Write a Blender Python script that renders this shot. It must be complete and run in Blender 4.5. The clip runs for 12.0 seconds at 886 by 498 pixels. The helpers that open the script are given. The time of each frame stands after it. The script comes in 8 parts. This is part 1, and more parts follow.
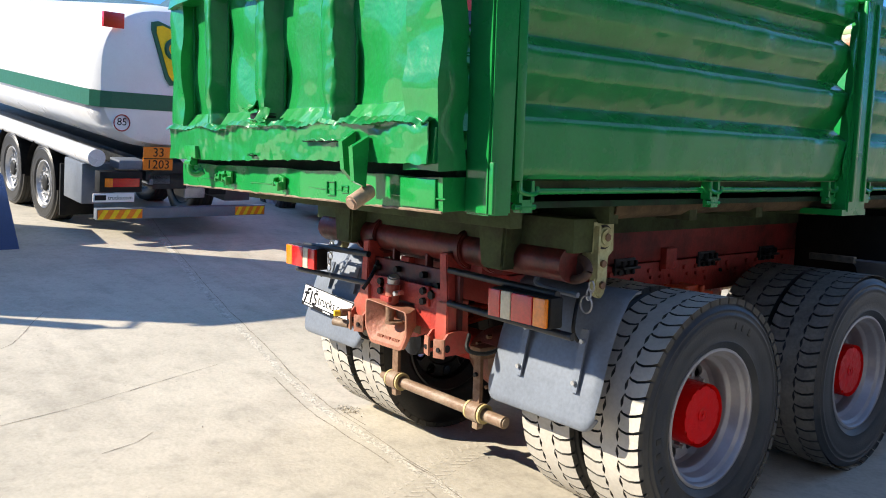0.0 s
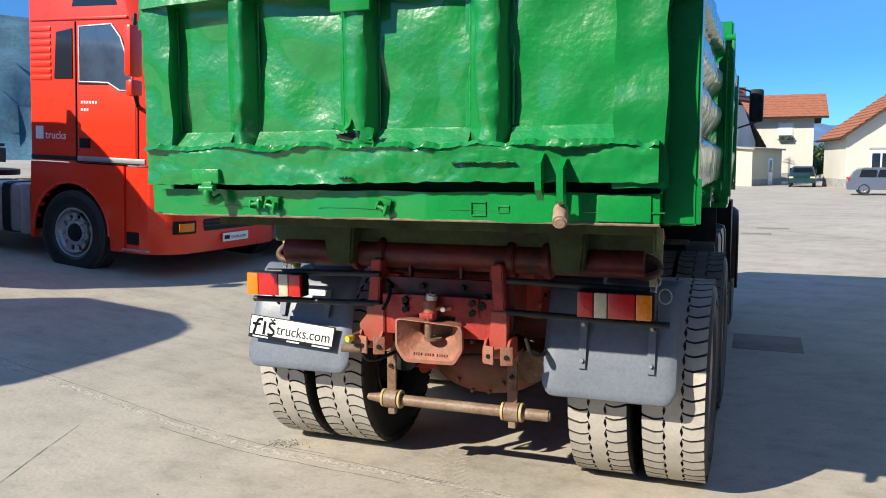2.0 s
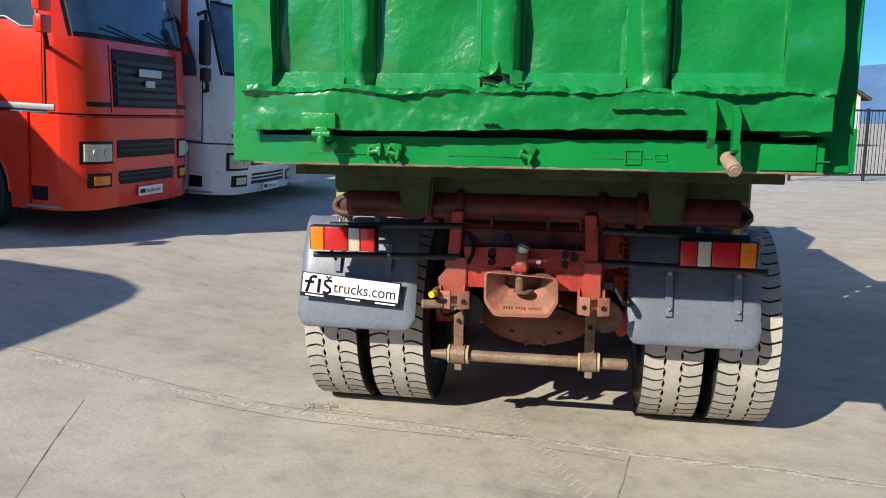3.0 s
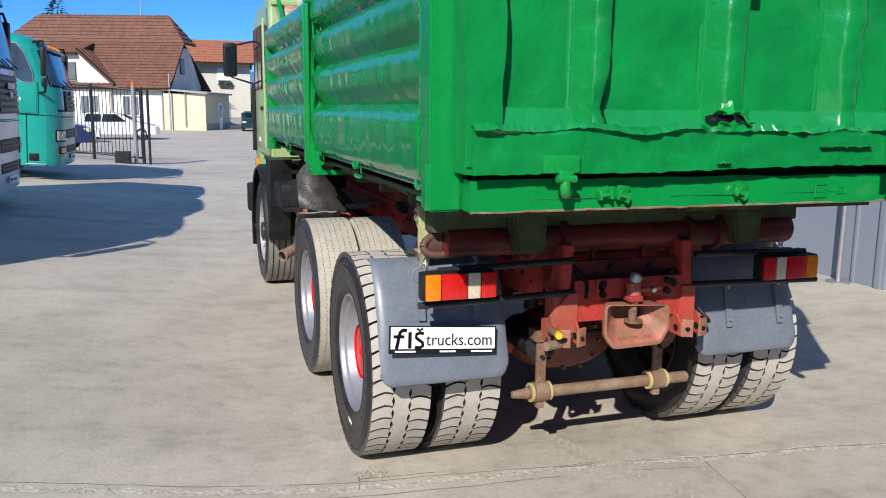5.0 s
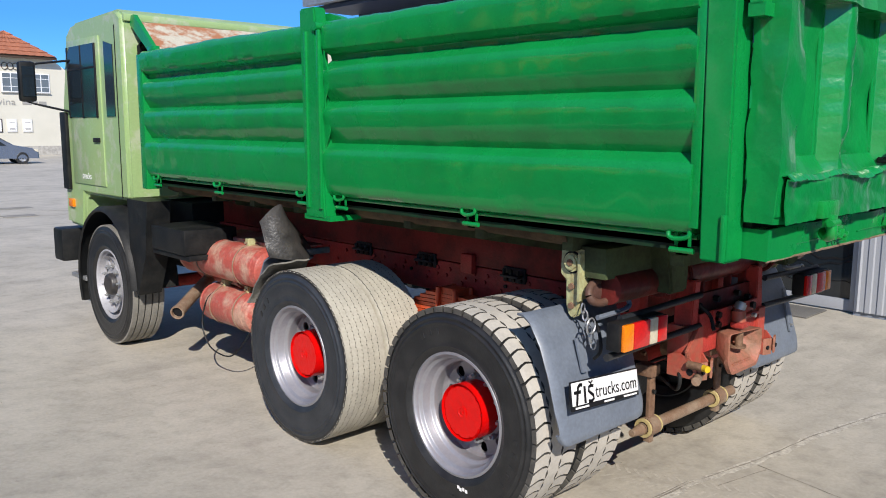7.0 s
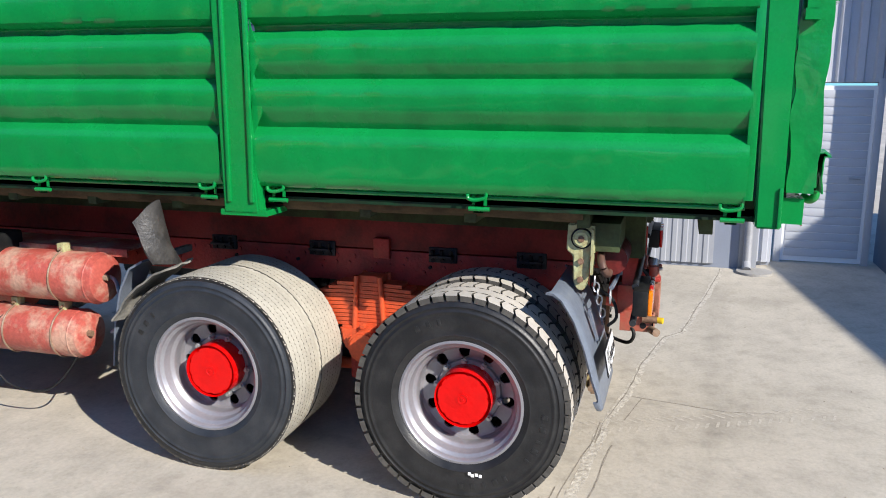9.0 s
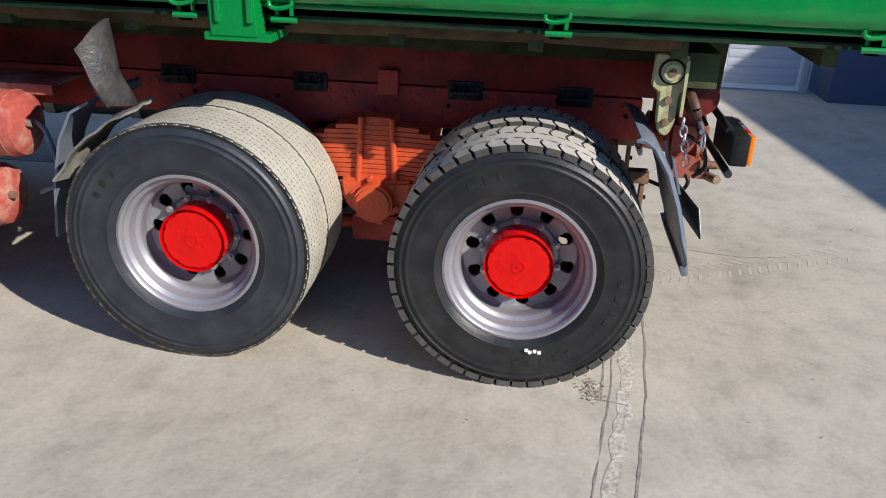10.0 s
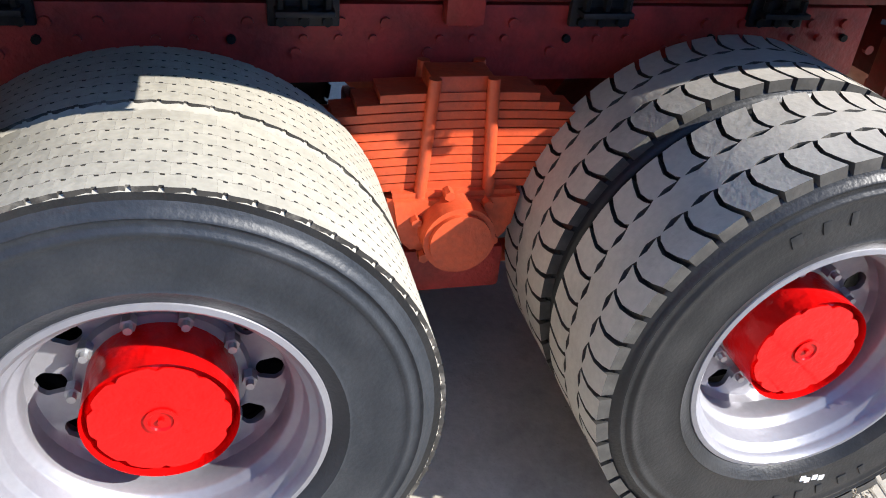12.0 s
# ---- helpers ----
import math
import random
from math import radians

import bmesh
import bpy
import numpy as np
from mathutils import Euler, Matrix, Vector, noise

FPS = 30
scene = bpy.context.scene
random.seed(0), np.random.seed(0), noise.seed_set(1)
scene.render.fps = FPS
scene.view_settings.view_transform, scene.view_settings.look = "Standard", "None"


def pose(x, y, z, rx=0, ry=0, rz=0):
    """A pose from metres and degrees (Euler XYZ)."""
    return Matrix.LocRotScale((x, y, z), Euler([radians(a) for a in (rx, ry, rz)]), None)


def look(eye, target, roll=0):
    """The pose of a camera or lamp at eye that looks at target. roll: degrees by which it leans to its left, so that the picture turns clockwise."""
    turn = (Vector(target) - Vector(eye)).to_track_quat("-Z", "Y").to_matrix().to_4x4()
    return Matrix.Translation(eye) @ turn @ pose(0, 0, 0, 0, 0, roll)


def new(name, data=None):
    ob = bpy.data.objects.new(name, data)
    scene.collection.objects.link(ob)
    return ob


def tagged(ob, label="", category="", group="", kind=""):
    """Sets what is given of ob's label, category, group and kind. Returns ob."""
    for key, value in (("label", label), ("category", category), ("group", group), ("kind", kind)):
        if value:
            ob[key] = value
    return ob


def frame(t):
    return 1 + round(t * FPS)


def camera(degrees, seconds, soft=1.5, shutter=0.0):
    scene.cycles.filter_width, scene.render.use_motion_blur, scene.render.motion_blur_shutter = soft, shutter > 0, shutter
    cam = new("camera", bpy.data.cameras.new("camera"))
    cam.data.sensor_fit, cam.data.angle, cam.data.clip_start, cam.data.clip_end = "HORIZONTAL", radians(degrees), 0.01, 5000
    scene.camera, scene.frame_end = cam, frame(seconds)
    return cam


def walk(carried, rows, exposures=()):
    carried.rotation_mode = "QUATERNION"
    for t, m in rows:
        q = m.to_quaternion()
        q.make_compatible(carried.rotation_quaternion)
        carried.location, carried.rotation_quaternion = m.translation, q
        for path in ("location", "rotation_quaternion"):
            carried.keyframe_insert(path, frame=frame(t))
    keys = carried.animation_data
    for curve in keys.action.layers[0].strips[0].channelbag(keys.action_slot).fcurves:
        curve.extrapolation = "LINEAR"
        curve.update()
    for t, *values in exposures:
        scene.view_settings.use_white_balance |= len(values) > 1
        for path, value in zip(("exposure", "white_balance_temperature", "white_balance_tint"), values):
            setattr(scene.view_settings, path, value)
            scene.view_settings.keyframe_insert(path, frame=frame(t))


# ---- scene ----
cam = camera(57.3, 12.0, soft=1.0)
PATH = [
    (0, (3.219, -3.155, 1.67), (1.669, -1.911, 1.447), 1.5),
    (0.5, (2.872, -3.609, 1.714), (1.528, -2.135, 1.566), 1.3),
    (1, (2.489, -4.01, 1.779), (1.426, -2.318, 1.698), 0.3),
    (1.5, (1.992, -4.296, 1.76), (1.09, -2.511, 1.718), 0.1),
    (2, (1.472, -4.544, 1.717), (0.747, -2.691, 1.509), -0.2),
    (2.5, (0.885, -4.674, 1.679), (0.323, -2.778, 1.38), -0.2),
    (2.7, (0.636, -4.746, 1.669), (0.16, -2.829, 1.36), 0.1),
    (4.3, (-1.406, -4.556, 1.833), (-1.063, -2.612, 1.509), 1.5),
    (4.5, (-1.614, -4.444, 1.841), (-1.167, -2.521, 1.521), 1.3),
    (5, (-2.149, -4.181, 1.857), (-1.513, -2.315, 1.516), 0.7),
    (5.5, (-2.588, -3.884, 1.901), (-1.728, -2.116, 1.531), -0.5),
    (6, (-3.026, -3.525, 1.925), (-1.977, -1.852, 1.606), -0.6),
    (6.5, (-3.495, -3.203, 1.973), (-2.27, -1.654, 1.662), -0.2),
    (6.7, (-3.672, -3.04, 1.945), (-2.392, -1.534, 1.638), 0.1),
    (8.3, (-4.831, -1.66, 2.134), (-3.042, -0.79, 1.926), -0.0),
    (8.5, (-4.876, -1.464, 2.116), (-3.019, -0.755, 1.895), 0.2),
    (9, (-4.877, -0.977, 2.059), (-2.994, -0.425, 1.673), 0.2),
    (9.5, (-4.641, -0.467, 1.999), (-2.793, -0.025, 1.375), 0.4),
    (10, (-4.312, -0.006, 1.95), (-2.484, 0.186, 1.16), 2.1),
    (10.5, (-3.825, 0.339, 1.899), (-2.031, 0.42, 1.02), 2.0),
    (11, (-3.309, 0.723, 1.844), (-1.566, 0.603, 0.869), 1.5),
    (11.5, (-2.75, 0.941, 1.777), (-1.088, 0.652, 0.703), 1.9),
    (12, (-2.382, 1.249, 1.699), (-0.769, 0.776, 0.615), 5.3),
]
EXPOSURE = [(0.0, 1.14, 7350, 8), (0.5, 1.06, 7350, 8), (1.0, 0.98, 7350, 8), (1.5, 0.8, 7250, 8), (2.0, 0.58, 7200, 8), (2.7, 0.42, 7150, 9), (4.3, 0.38, 6700, 10), (6.5, 0.3, 6700, 10), (8.5, 0.5, 6700, 10), (9.0, 0.66, 6650, 10), (9.5, 0.46, 6600, 10), (10.0, 0.38, 6600, 10), (11.0, 0.7, 6450, 10), (11.5, 0.92, 6450, 10), (12.0, 1.1, 6400, 10)]
walk(cam, [(t, look(eye, target, roll)) for t, eye, target, roll in PATH], EXPOSURE)

# ---- light ----
SUN_TO = Vector((-0.86, -1.24, 1.0)).normalized()
world = bpy.data.worlds.new("world")
scene.world = world
world.use_nodes = True
sky = world.node_tree.nodes.new("ShaderNodeTexSky")
sky.sky_type, sky.sun_disc = "NISHITA", False
sky.sun_elevation, sky.sun_rotation = math.asin(SUN_TO.z), math.atan2(SUN_TO.x, SUN_TO.y)
sky.altitude, sky.air_density, sky.dust_density, sky.ozone_density = 3000, 1.0, 0.0, 6.0
wn, wlink = world.node_tree.nodes, world.node_tree.links.new
up = wn.new("ShaderNodeSeparateXYZ")
wlink(wn.new("ShaderNodeTexCoord").outputs["Generated"], up.inputs[0])
clear = wn.new("ShaderNodeValToRGB")
clear.color_ramp.elements[0].position, clear.color_ramp.elements[0].color = 0.0, (0.2, 0.385, 0.48, 1)
clear.color_ramp.elements[1].position, clear.color_ramp.elements[1].color = 0.5, (1, 1, 1, 1)
low = clear.color_ramp.elements.new(0.12)
low.color = (0.17, 0.385, 0.56, 1)
low = clear.color_ramp.elements.new(0.3)
low.color = (0.34, 0.59, 0.73, 1)
wlink(up.outputs["Z"], clear.inputs["Fac"])
tint = wn.new("ShaderNodeMix")
tint.data_type, tint.blend_type = "RGBA", "MULTIPLY"
tint.inputs["Factor"].default_value = 1
wlink(sky.outputs[0], tint.inputs["A"])
wlink(clear.outputs["Color"], tint.inputs["B"])
wlink(tint.outputs["Result"], wn["Background"].inputs[0])
world.node_tree.nodes["Background"].inputs[1].default_value = 0.2
sun = new("sun", bpy.data.lights.new("sun", "SUN"))
sun.data.energy, sun.data.angle, sun.data.color = 4.6, radians(0.53), (1.0, 0.95, 0.88)
sun.matrix_world = look(SUN_TO * 30, (0, 0, 0))


# ---- materials ----
def surface(name, base, rough=0.5, metal=0.0, dark=None, scale=3.0, amount=0.5, grain=60.0, fine=0.12, bump=0.1, coat=0.0, bump_scale=None, spread=(0.42, 0.66), ior=1.5, coat_rough=0.08, crinkle=0.0):
    """A node material: base colour, a second colour in patches of about 1/scale metres, fine grain and relief."""
    m = bpy.data.materials.new(name)
    m.use_nodes = True
    t = m.node_tree
    n, link = t.nodes, t.links.new
    b = n["Principled BSDF"]
    b.inputs["Metallic"].default_value = metal
    b.inputs["IOR"].default_value = ior
    b.inputs["Coat Weight"].default_value = coat
    b.inputs["Coat Roughness"].default_value = coat_rough
    at = n.new("ShaderNodeTexCoord").outputs["Object"]
    dark = dark or tuple(c * 0.6 for c in base)
    big = n.new("ShaderNodeTexNoise")
    big.inputs["Scale"].default_value, big.inputs["Detail"].default_value, big.inputs["Roughness"].default_value = scale, 6, 0.65
    link(at, big.inputs["Vector"])
    ramp = n.new("ShaderNodeMapRange")
    ramp.inputs["From Min"].default_value, ramp.inputs["From Max"].default_value = spread
    ramp.inputs["To Max"].default_value = amount
    link(big.outputs["Fac"], ramp.inputs["Value"])
    mix = n.new("ShaderNodeMix")
    mix.data_type = "RGBA"
    mix.inputs["A"].default_value, mix.inputs["B"].default_value = (*base, 1), (*dark, 1)
    link(ramp.outputs["Result"], mix.inputs["Factor"])
    small = n.new("ShaderNodeTexNoise")
    small.inputs["Scale"].default_value, small.inputs["Detail"].default_value = grain, 4
    link(at, small.inputs["Vector"])
    vary = n.new("ShaderNodeMapRange")
    vary.inputs["From Min"].default_value, vary.inputs["From Max"].default_value = 0.25, 0.75
    vary.inputs["To Min"].default_value, vary.inputs["To Max"].default_value = 1 - fine, 1 + fine
    link(small.outputs["Fac"], vary.inputs["Value"])
    times = n.new("ShaderNodeMix")
    times.data_type, times.blend_type = "RGBA", "MULTIPLY"
    times.inputs["Factor"].default_value = 1
    link(mix.outputs["Result"], times.inputs["A"])
    link(vary.outputs["Result"], times.inputs["B"])
    link(times.outputs["Result"], b.inputs["Base Color"])
    gloss = n.new("ShaderNodeMapRange")
    gloss.inputs["To Min"].default_value, gloss.inputs["To Max"].default_value = max(rough - 0.12, 0.02), min(rough + 0.12, 1)
    link(big.outputs["Fac"], gloss.inputs["Value"])
    link(gloss.outputs["Result"], b.inputs["Roughness"])
    if bump:
        relief = n.new("ShaderNodeBump")
        relief.inputs["Strength"].default_value, relief.inputs["Distance"].default_value = bump, 0.01
        if bump_scale:
            dents = n.new("ShaderNodeTexNoise")
            dents.inputs["Scale"].default_value, dents.inputs["Detail"].default_value = bump_scale, 3
            link(at, dents.inputs["Vector"])
            link(dents.outputs["Fac"], relief.inputs["Height"])
        else:
            link(small.outputs["Fac"], relief.inputs["Height"])
        if crinkle:
            folds = n.new("ShaderNodeTexNoise")
            folds.inputs["Scale"].default_value, folds.inputs["Detail"].default_value = 42, 2
            link(at, folds.inputs["Vector"])
            second = n.new("ShaderNodeBump")
            second.inputs["Strength"].default_value, second.inputs["Distance"].default_value = crinkle, 0.006
            link(folds.outputs["Fac"], second.inputs["Height"])
            link(relief.outputs["Normal"], second.inputs["Normal"])
            relief = second
        link(relief.outputs["Normal"], b.inputs["Normal"])
    return m


def yard():
    """Pale trowelled concrete: wide stains, streaks, blotches, speckles and a few dark spots."""
    m = surface("yard_concrete", (0.52, 0.475, 0.395), 0.8, dark=(0.4, 0.365, 0.3), scale=0.35, amount=0.9, grain=38, fine=0.09, bump=0.2, spread=(0.36, 0.66))
    t = m.node_tree
    n, link = t.nodes, t.links.new
    b = n["Principled BSDF"]
    at = n.new("ShaderNodeTexCoord").outputs["Object"]
    source = b.inputs["Base Color"].links[0].from_socket
    for scale, lo, hi, low, stretch in ((2.2, 0.45, 0.72, 0.8, (1, 1, 1)), (9.0, 0.5, 0.72, 0.84, (1, 1, 1)), (1.4, 0.52, 0.7, 0.84, (0.25, 1.6, 1)), (150.0, 0.55, 0.75, 0.84, (1, 1, 1)), (26.0, 0.68, 0.74, 0.68, (1, 1, 1))):
        turn = n.new("ShaderNodeMapping")
        turn.inputs["Scale"].default_value = stretch
        turn.inputs["Rotation"].default_value = (0, 0, 0.35)
        link(at, turn.inputs["Vector"])
        spot = n.new("ShaderNodeTexNoise")
        spot.inputs["Scale"].default_value, spot.inputs["Detail"].default_value, spot.inputs["Roughness"].default_value = scale, 5, 0.6
        link(turn.outputs["Vector"], spot.inputs["Vector"])
        fade = n.new("ShaderNodeMapRange")
        fade.inputs["From Min"].default_value, fade.inputs["From Max"].default_value = lo, hi
        fade.inputs["To Min"].default_value, fade.inputs["To Max"].default_value = 1.0, low
        link(spot.outputs["Fac"], fade.inputs["Value"])
        mul = n.new("ShaderNodeMix")
        mul.data_type, mul.blend_type = "RGBA", "MULTIPLY"
        mul.inputs["Factor"].default_value = 1
        link(source, mul.inputs["A"])
        link(fade.outputs["Result"], mul.inputs["B"])
        source = mul.outputs["Result"]
    link(source, b.inputs["Base Color"])
    return m


GREEN = surface("green_paint", (0.001, 0.235, 0.048), 0.28, dark=(0.001, 0.185, 0.04), scale=2.5, amount=0.6, grain=90, fine=0.08, bump=0.4, bump_scale=9, coat=0.5, coat_rough=0.06, ior=1.34, crinkle=0.06)
GREEN_GATE = surface("dented_green_paint", (0.001, 0.23, 0.048), 0.34, dark=(0.001, 0.175, 0.04), scale=5, amount=0.6, grain=140, fine=0.08, bump=1.0, bump_scale=8, coat=0.8, coat_rough=0.07, crinkle=0.3, ior=1.36)
GREEN_RIB = surface("bent_green_paint", (0.001, 0.22, 0.046), 0.32, dark=(0.001, 0.165, 0.038), scale=6, amount=0.6, grain=140, fine=0.08, bump=0.9, bump_scale=10, coat=0.8, coat_rough=0.06, crinkle=0.14, ior=1.38)
GREEN_RUST = surface("scuffed_green_paint", (0.003, 0.25, 0.045), 0.3, dark=(0.12, 0.09, 0.05), scale=11, amount=0.8, spread=(0.62, 0.72), bump=0.4, bump_scale=30, coat=0.2)
OLIVE = surface("dull_olive_paint", (0.062, 0.085, 0.038), 0.8, dark=(0.035, 0.03, 0.02), scale=6, amount=0.8, bump=0.2, ior=1.3)
# near-black green for the side beams and the board behind the gate gap
SILL_AND_GAP = surface("dark_green_sill_and_gap", (0.006, 0.035, 0.014), 0.7, dark=(0.012, 0.012, 0.009), scale=6, amount=0.8, bump=0.2, ior=1.3)
# darker copy of the chassis red: bed shade put into the colour, grimy patches
SHADED_RED = surface("shaded_grimy_red_paint", (0.25, 0.028, 0.024), 0.5, dark=(0.07, 0.018, 0.015), scale=5, amount=0.85, spread=(0.44, 0.68), bump=0.25, ior=1.35)
LIME = surface("pale_green_cab_paint", (0.3, 0.43, 0.19), 0.35, dark=(0.42, 0.47, 0.33), scale=5, amount=0.8, spread=(0.52, 0.62), fine=0.06, bump=0.06, coat=0.2)
RED_OXIDE = surface("red_chassis_paint", (0.44, 0.05, 0.04), 0.42, dark=(0.18, 0.032, 0.026), scale=7, amount=0.85, bump=0.35, spread=(0.44, 0.7), ior=1.38)
RUST_RED = surface("rusty_red_paint", (0.42, 0.06, 0.042), 0.45, dark=(0.27, 0.115, 0.07), scale=7, amount=0.9, bump=0.12)
TANK_RED = surface("faded_red_tank_paint", (0.4, 0.085, 0.065), 0.42, dark=(0.46, 0.27, 0.2), scale=5, amount=1.0, spread=(0.46, 0.6), grain=45, fine=0.2, bump=0.3)
ORANGE = surface("orange_red_spring_paint", (0.62, 0.085, 0.025), 0.45, dark=(0.4, 0.07, 0.03), scale=10, amount=0.7, bump=0.2)
RUST = surface("brown_rust", (0.22, 0.13, 0.08), 0.75, dark=(0.12, 0.06, 0.035), scale=14, amount=0.9, bump=0.5)
PIPE = surface("dusty_worn_steel_pipe", (0.2, 0.125, 0.08), 0.5, dark=(0.3, 0.235, 0.17), scale=9, amount=0.8, bump=0.4)
HUB_RED = surface("fresh_red_paint", (0.66, 0.003, 0.003), 0.3, dark=(0.55, 0.003, 0.003), scale=12, amount=0.4, fine=0.03, bump=0.8, bump_scale=26, coat=0.5, coat_rough=0.03, ior=1.15)
RIM = surface("silver_rim_paint", (0.33, 0.33, 0.355), 0.42, metal=0.5, dark=(0.27, 0.27, 0.3), scale=9, amount=0.6, fine=0.05, bump=0.06)
RUBBER = surface("black_tyre_rubber", (0.014, 0.0148, 0.016), 0.4, dark=(0.03, 0.03, 0.03), scale=7, amount=0.8, grain=120, bump=0.12, ior=1.42)
DUSTY = surface("dusty_tread_rubber", (0.47, 0.44, 0.39), 0.85, dark=(0.34, 0.32, 0.285), scale=5, amount=0.7, fine=0.08, bump=0.15)
PALE_TREAD = surface("pale_worn_tread", (0.42, 0.395, 0.33), 0.9, dark=(0.32, 0.3, 0.25), scale=6, amount=0.8, fine=0.1, bump=0.15)
GROOVE = surface("dark_groove_rubber", (0.05, 0.048, 0.043), 0.9, bump=0.1)
FENDER = surface("grey_fender_plastic", (0.15, 0.175, 0.215), 0.4, dark=(0.115, 0.135, 0.17), scale=5, amount=0.7, bump=0.05, bump_scale=40)
BLACK = surface("black_plastic", (0.009, 0.01, 0.011), 0.5, dark=(0.022, 0.022, 0.021), scale=7, amount=0.8, bump=0.15, ior=1.3)
BLACK_STEEL = surface("black_painted_steel", (0.014, 0.017, 0.022), 0.4, dark=(0.04, 0.04, 0.04), scale=9, amount=0.7, bump=0.15, ior=1.35)
FLAP = surface("weathered_rubber_flap", (0.2, 0.19, 0.165), 0.8, dark=(0.1, 0.1, 0.09), scale=12, amount=0.9, bump=0.4)
ZINC = surface("galvanised_steel", (0.45, 0.46, 0.47), 0.45, metal=0.7, scale=10, amount=0.5, bump=0.1)
CREAM = surface("pale_olive_latch_paint", (0.43, 0.45, 0.24), 0.55, dark=(0.3, 0.25, 0.12), scale=18, amount=0.9, bump=0.3)
LENS_RED = surface("red_lamp_lens", (0.55, 0.012, 0.01), 0.15, scale=40, amount=0.3, bump=0.2, bump_scale=160, coat=0.5)
LENS_AMBER = surface("amber_lamp_lens", (0.85, 0.22, 0.006), 0.15, scale=40, amount=0.3, bump=0.2, bump_scale=160, coat=0.5)
LENS_CLEAR = surface("cream_lamp_lens", (0.6, 0.54, 0.4), 0.2, scale=40, amount=0.3, bump=0.2, bump_scale=160, coat=0.4)
WHITE = surface("white_paint", (0.8, 0.81, 0.82), 0.3, dark=(0.7, 0.71, 0.72), scale=2, amount=0.5, fine=0.02, bump=0.02, coat=0.2)
PLATE = surface("white_plate", (0.85, 0.85, 0.85), 0.35, scale=20, amount=0.15, fine=0.02, bump=0.02)
INK = surface("black_ink", (0.01, 0.01, 0.012), 0.5, scale=30, amount=0.2, bump=0, ior=1.3)
SIGN_RED = surface("red_sign_ink", (0.4, 0.03, 0.03), 0.5, bump=0)
TRUCK_RED = surface("red_cab_paint", (0.84, 0.04, 0.014), 0.3, dark=(0.74, 0.032, 0.012), scale=2, amount=0.5, fine=0.03, bump=0.02, coat=0.4, ior=1.4)
SILVER = surface("silver_cab_paint", (0.56, 0.59, 0.64), 0.3, metal=0.25, dark=(0.49, 0.52, 0.57), scale=2, amount=0.5, bump=0.02, coat=0.4)
PEARL = surface("light_grey_cab_paint", (0.64, 0.66, 0.7), 0.3, metal=0.12, dark=(0.57, 0.59, 0.63), scale=2, amount=0.5, bump=0.02, coat=0.4)
TEAL = surface("teal_cab_paint", (0.01, 0.33, 0.27), 0.3, dark=(0.01, 0.28, 0.23), scale=2, amount=0.5, bump=0.02, coat=0.4)
BLUE = surface("dark_blue_car_paint", (0.015, 0.03, 0.1), 0.25, scale=2, amount=0.3, bump=0, coat=0.6)
CAR_GREY = surface("grey_car_paint", (0.13, 0.145, 0.17), 0.28, metal=0.3, scale=2, amount=0.3, bump=0, coat=0.5)
GLASS_DARK = surface("dark_window_glass", (0.012, 0.016, 0.02), 0.06, scale=1, amount=0.3, fine=0, bump=0, ior=1.6)
# blue of the sky in the glass is put into the base colour
GLASS_SKY = surface("glass_with_painted_sky", (0.05, 0.085, 0.13), 0.04, dark=(0.014, 0.02, 0.028), scale=1.3, amount=0.9, fine=0, bump=0.02, bump_scale=2, ior=1.75)
GLASS_DULL = surface("greyish_window_glass", (0.14, 0.16, 0.18), 0.08, scale=1, amount=0.5, fine=0, bump=0, ior=1.6)
CONCRETE = yard()
HALL_BLUE = surface("navy_hall_cladding", (0.06, 0.08, 0.135), 0.5, dark=(0.05, 0.07, 0.12), scale=1, amount=0.5, fine=0.04, bump=0.03)
HALL_WALL = surface("slate_blue_hall_cladding", (0.22, 0.25, 0.31), 0.55, dark=(0.19, 0.215, 0.27), scale=1, amount=0.5, fine=0.04, bump=0.05)
HALL_PALE = surface("pale_grey_hall_cladding", (0.32, 0.337, 0.37), 0.55, dark=(0.28, 0.295, 0.325), scale=1, amount=0.5, fine=0.04, bump=0.05)
HALL_LIGHT = surface("light_corrugated_steel", (0.47, 0.49, 0.53), 0.45, dark=(0.41, 0.43, 0.47), scale=1, amount=0.5, fine=0.04, bump=0.03)
ROOF_GREY = surface("dark_roof_sheet", (0.09, 0.095, 0.11), 0.6, bump=0.1)
PLASTER = surface("cream_plaster", (0.6, 0.575, 0.49), 0.9, dark=(0.52, 0.5, 0.42), scale=0.4, amount=0.6, grain=30, fine=0.06, bump=0.15)
PLASTER_WHITE = surface("white_plaster", (0.66, 0.645, 0.6), 0.9, dark=(0.54, 0.53, 0.49), scale=0.4, amount=0.6, grain=30, fine=0.06, bump=0.15)
PLASTER_YELLOW = surface("pale_yellow_plaster", (0.6, 0.57, 0.4), 0.9, dark=(0.5, 0.47, 0.34), scale=0.4, amount=0.6, grain=30, fine=0.06, bump=0.15)
PLINTH = surface("grey_plinth_plaster", (0.34, 0.33, 0.31), 0.9, scale=0.6, amount=0.6, bump=0.2)
TILE = surface("red_clay_roof_tile", (0.18, 0.078, 0.05), 0.8, dark=(0.11, 0.055, 0.04), scale=2.2, amount=0.9, grain=6, fine=0.3, bump=0.3)
TILE_ORANGE = surface("orange_clay_roof_tile", (0.38, 0.14, 0.075), 0.8, dark=(0.28, 0.1, 0.055), scale=2, amount=0.8, grain=6, fine=0.2, bump=0.3)
WOOD_DARK = surface("dark_stained_wood", (0.06, 0.035, 0.02), 0.7, bump=0.2)
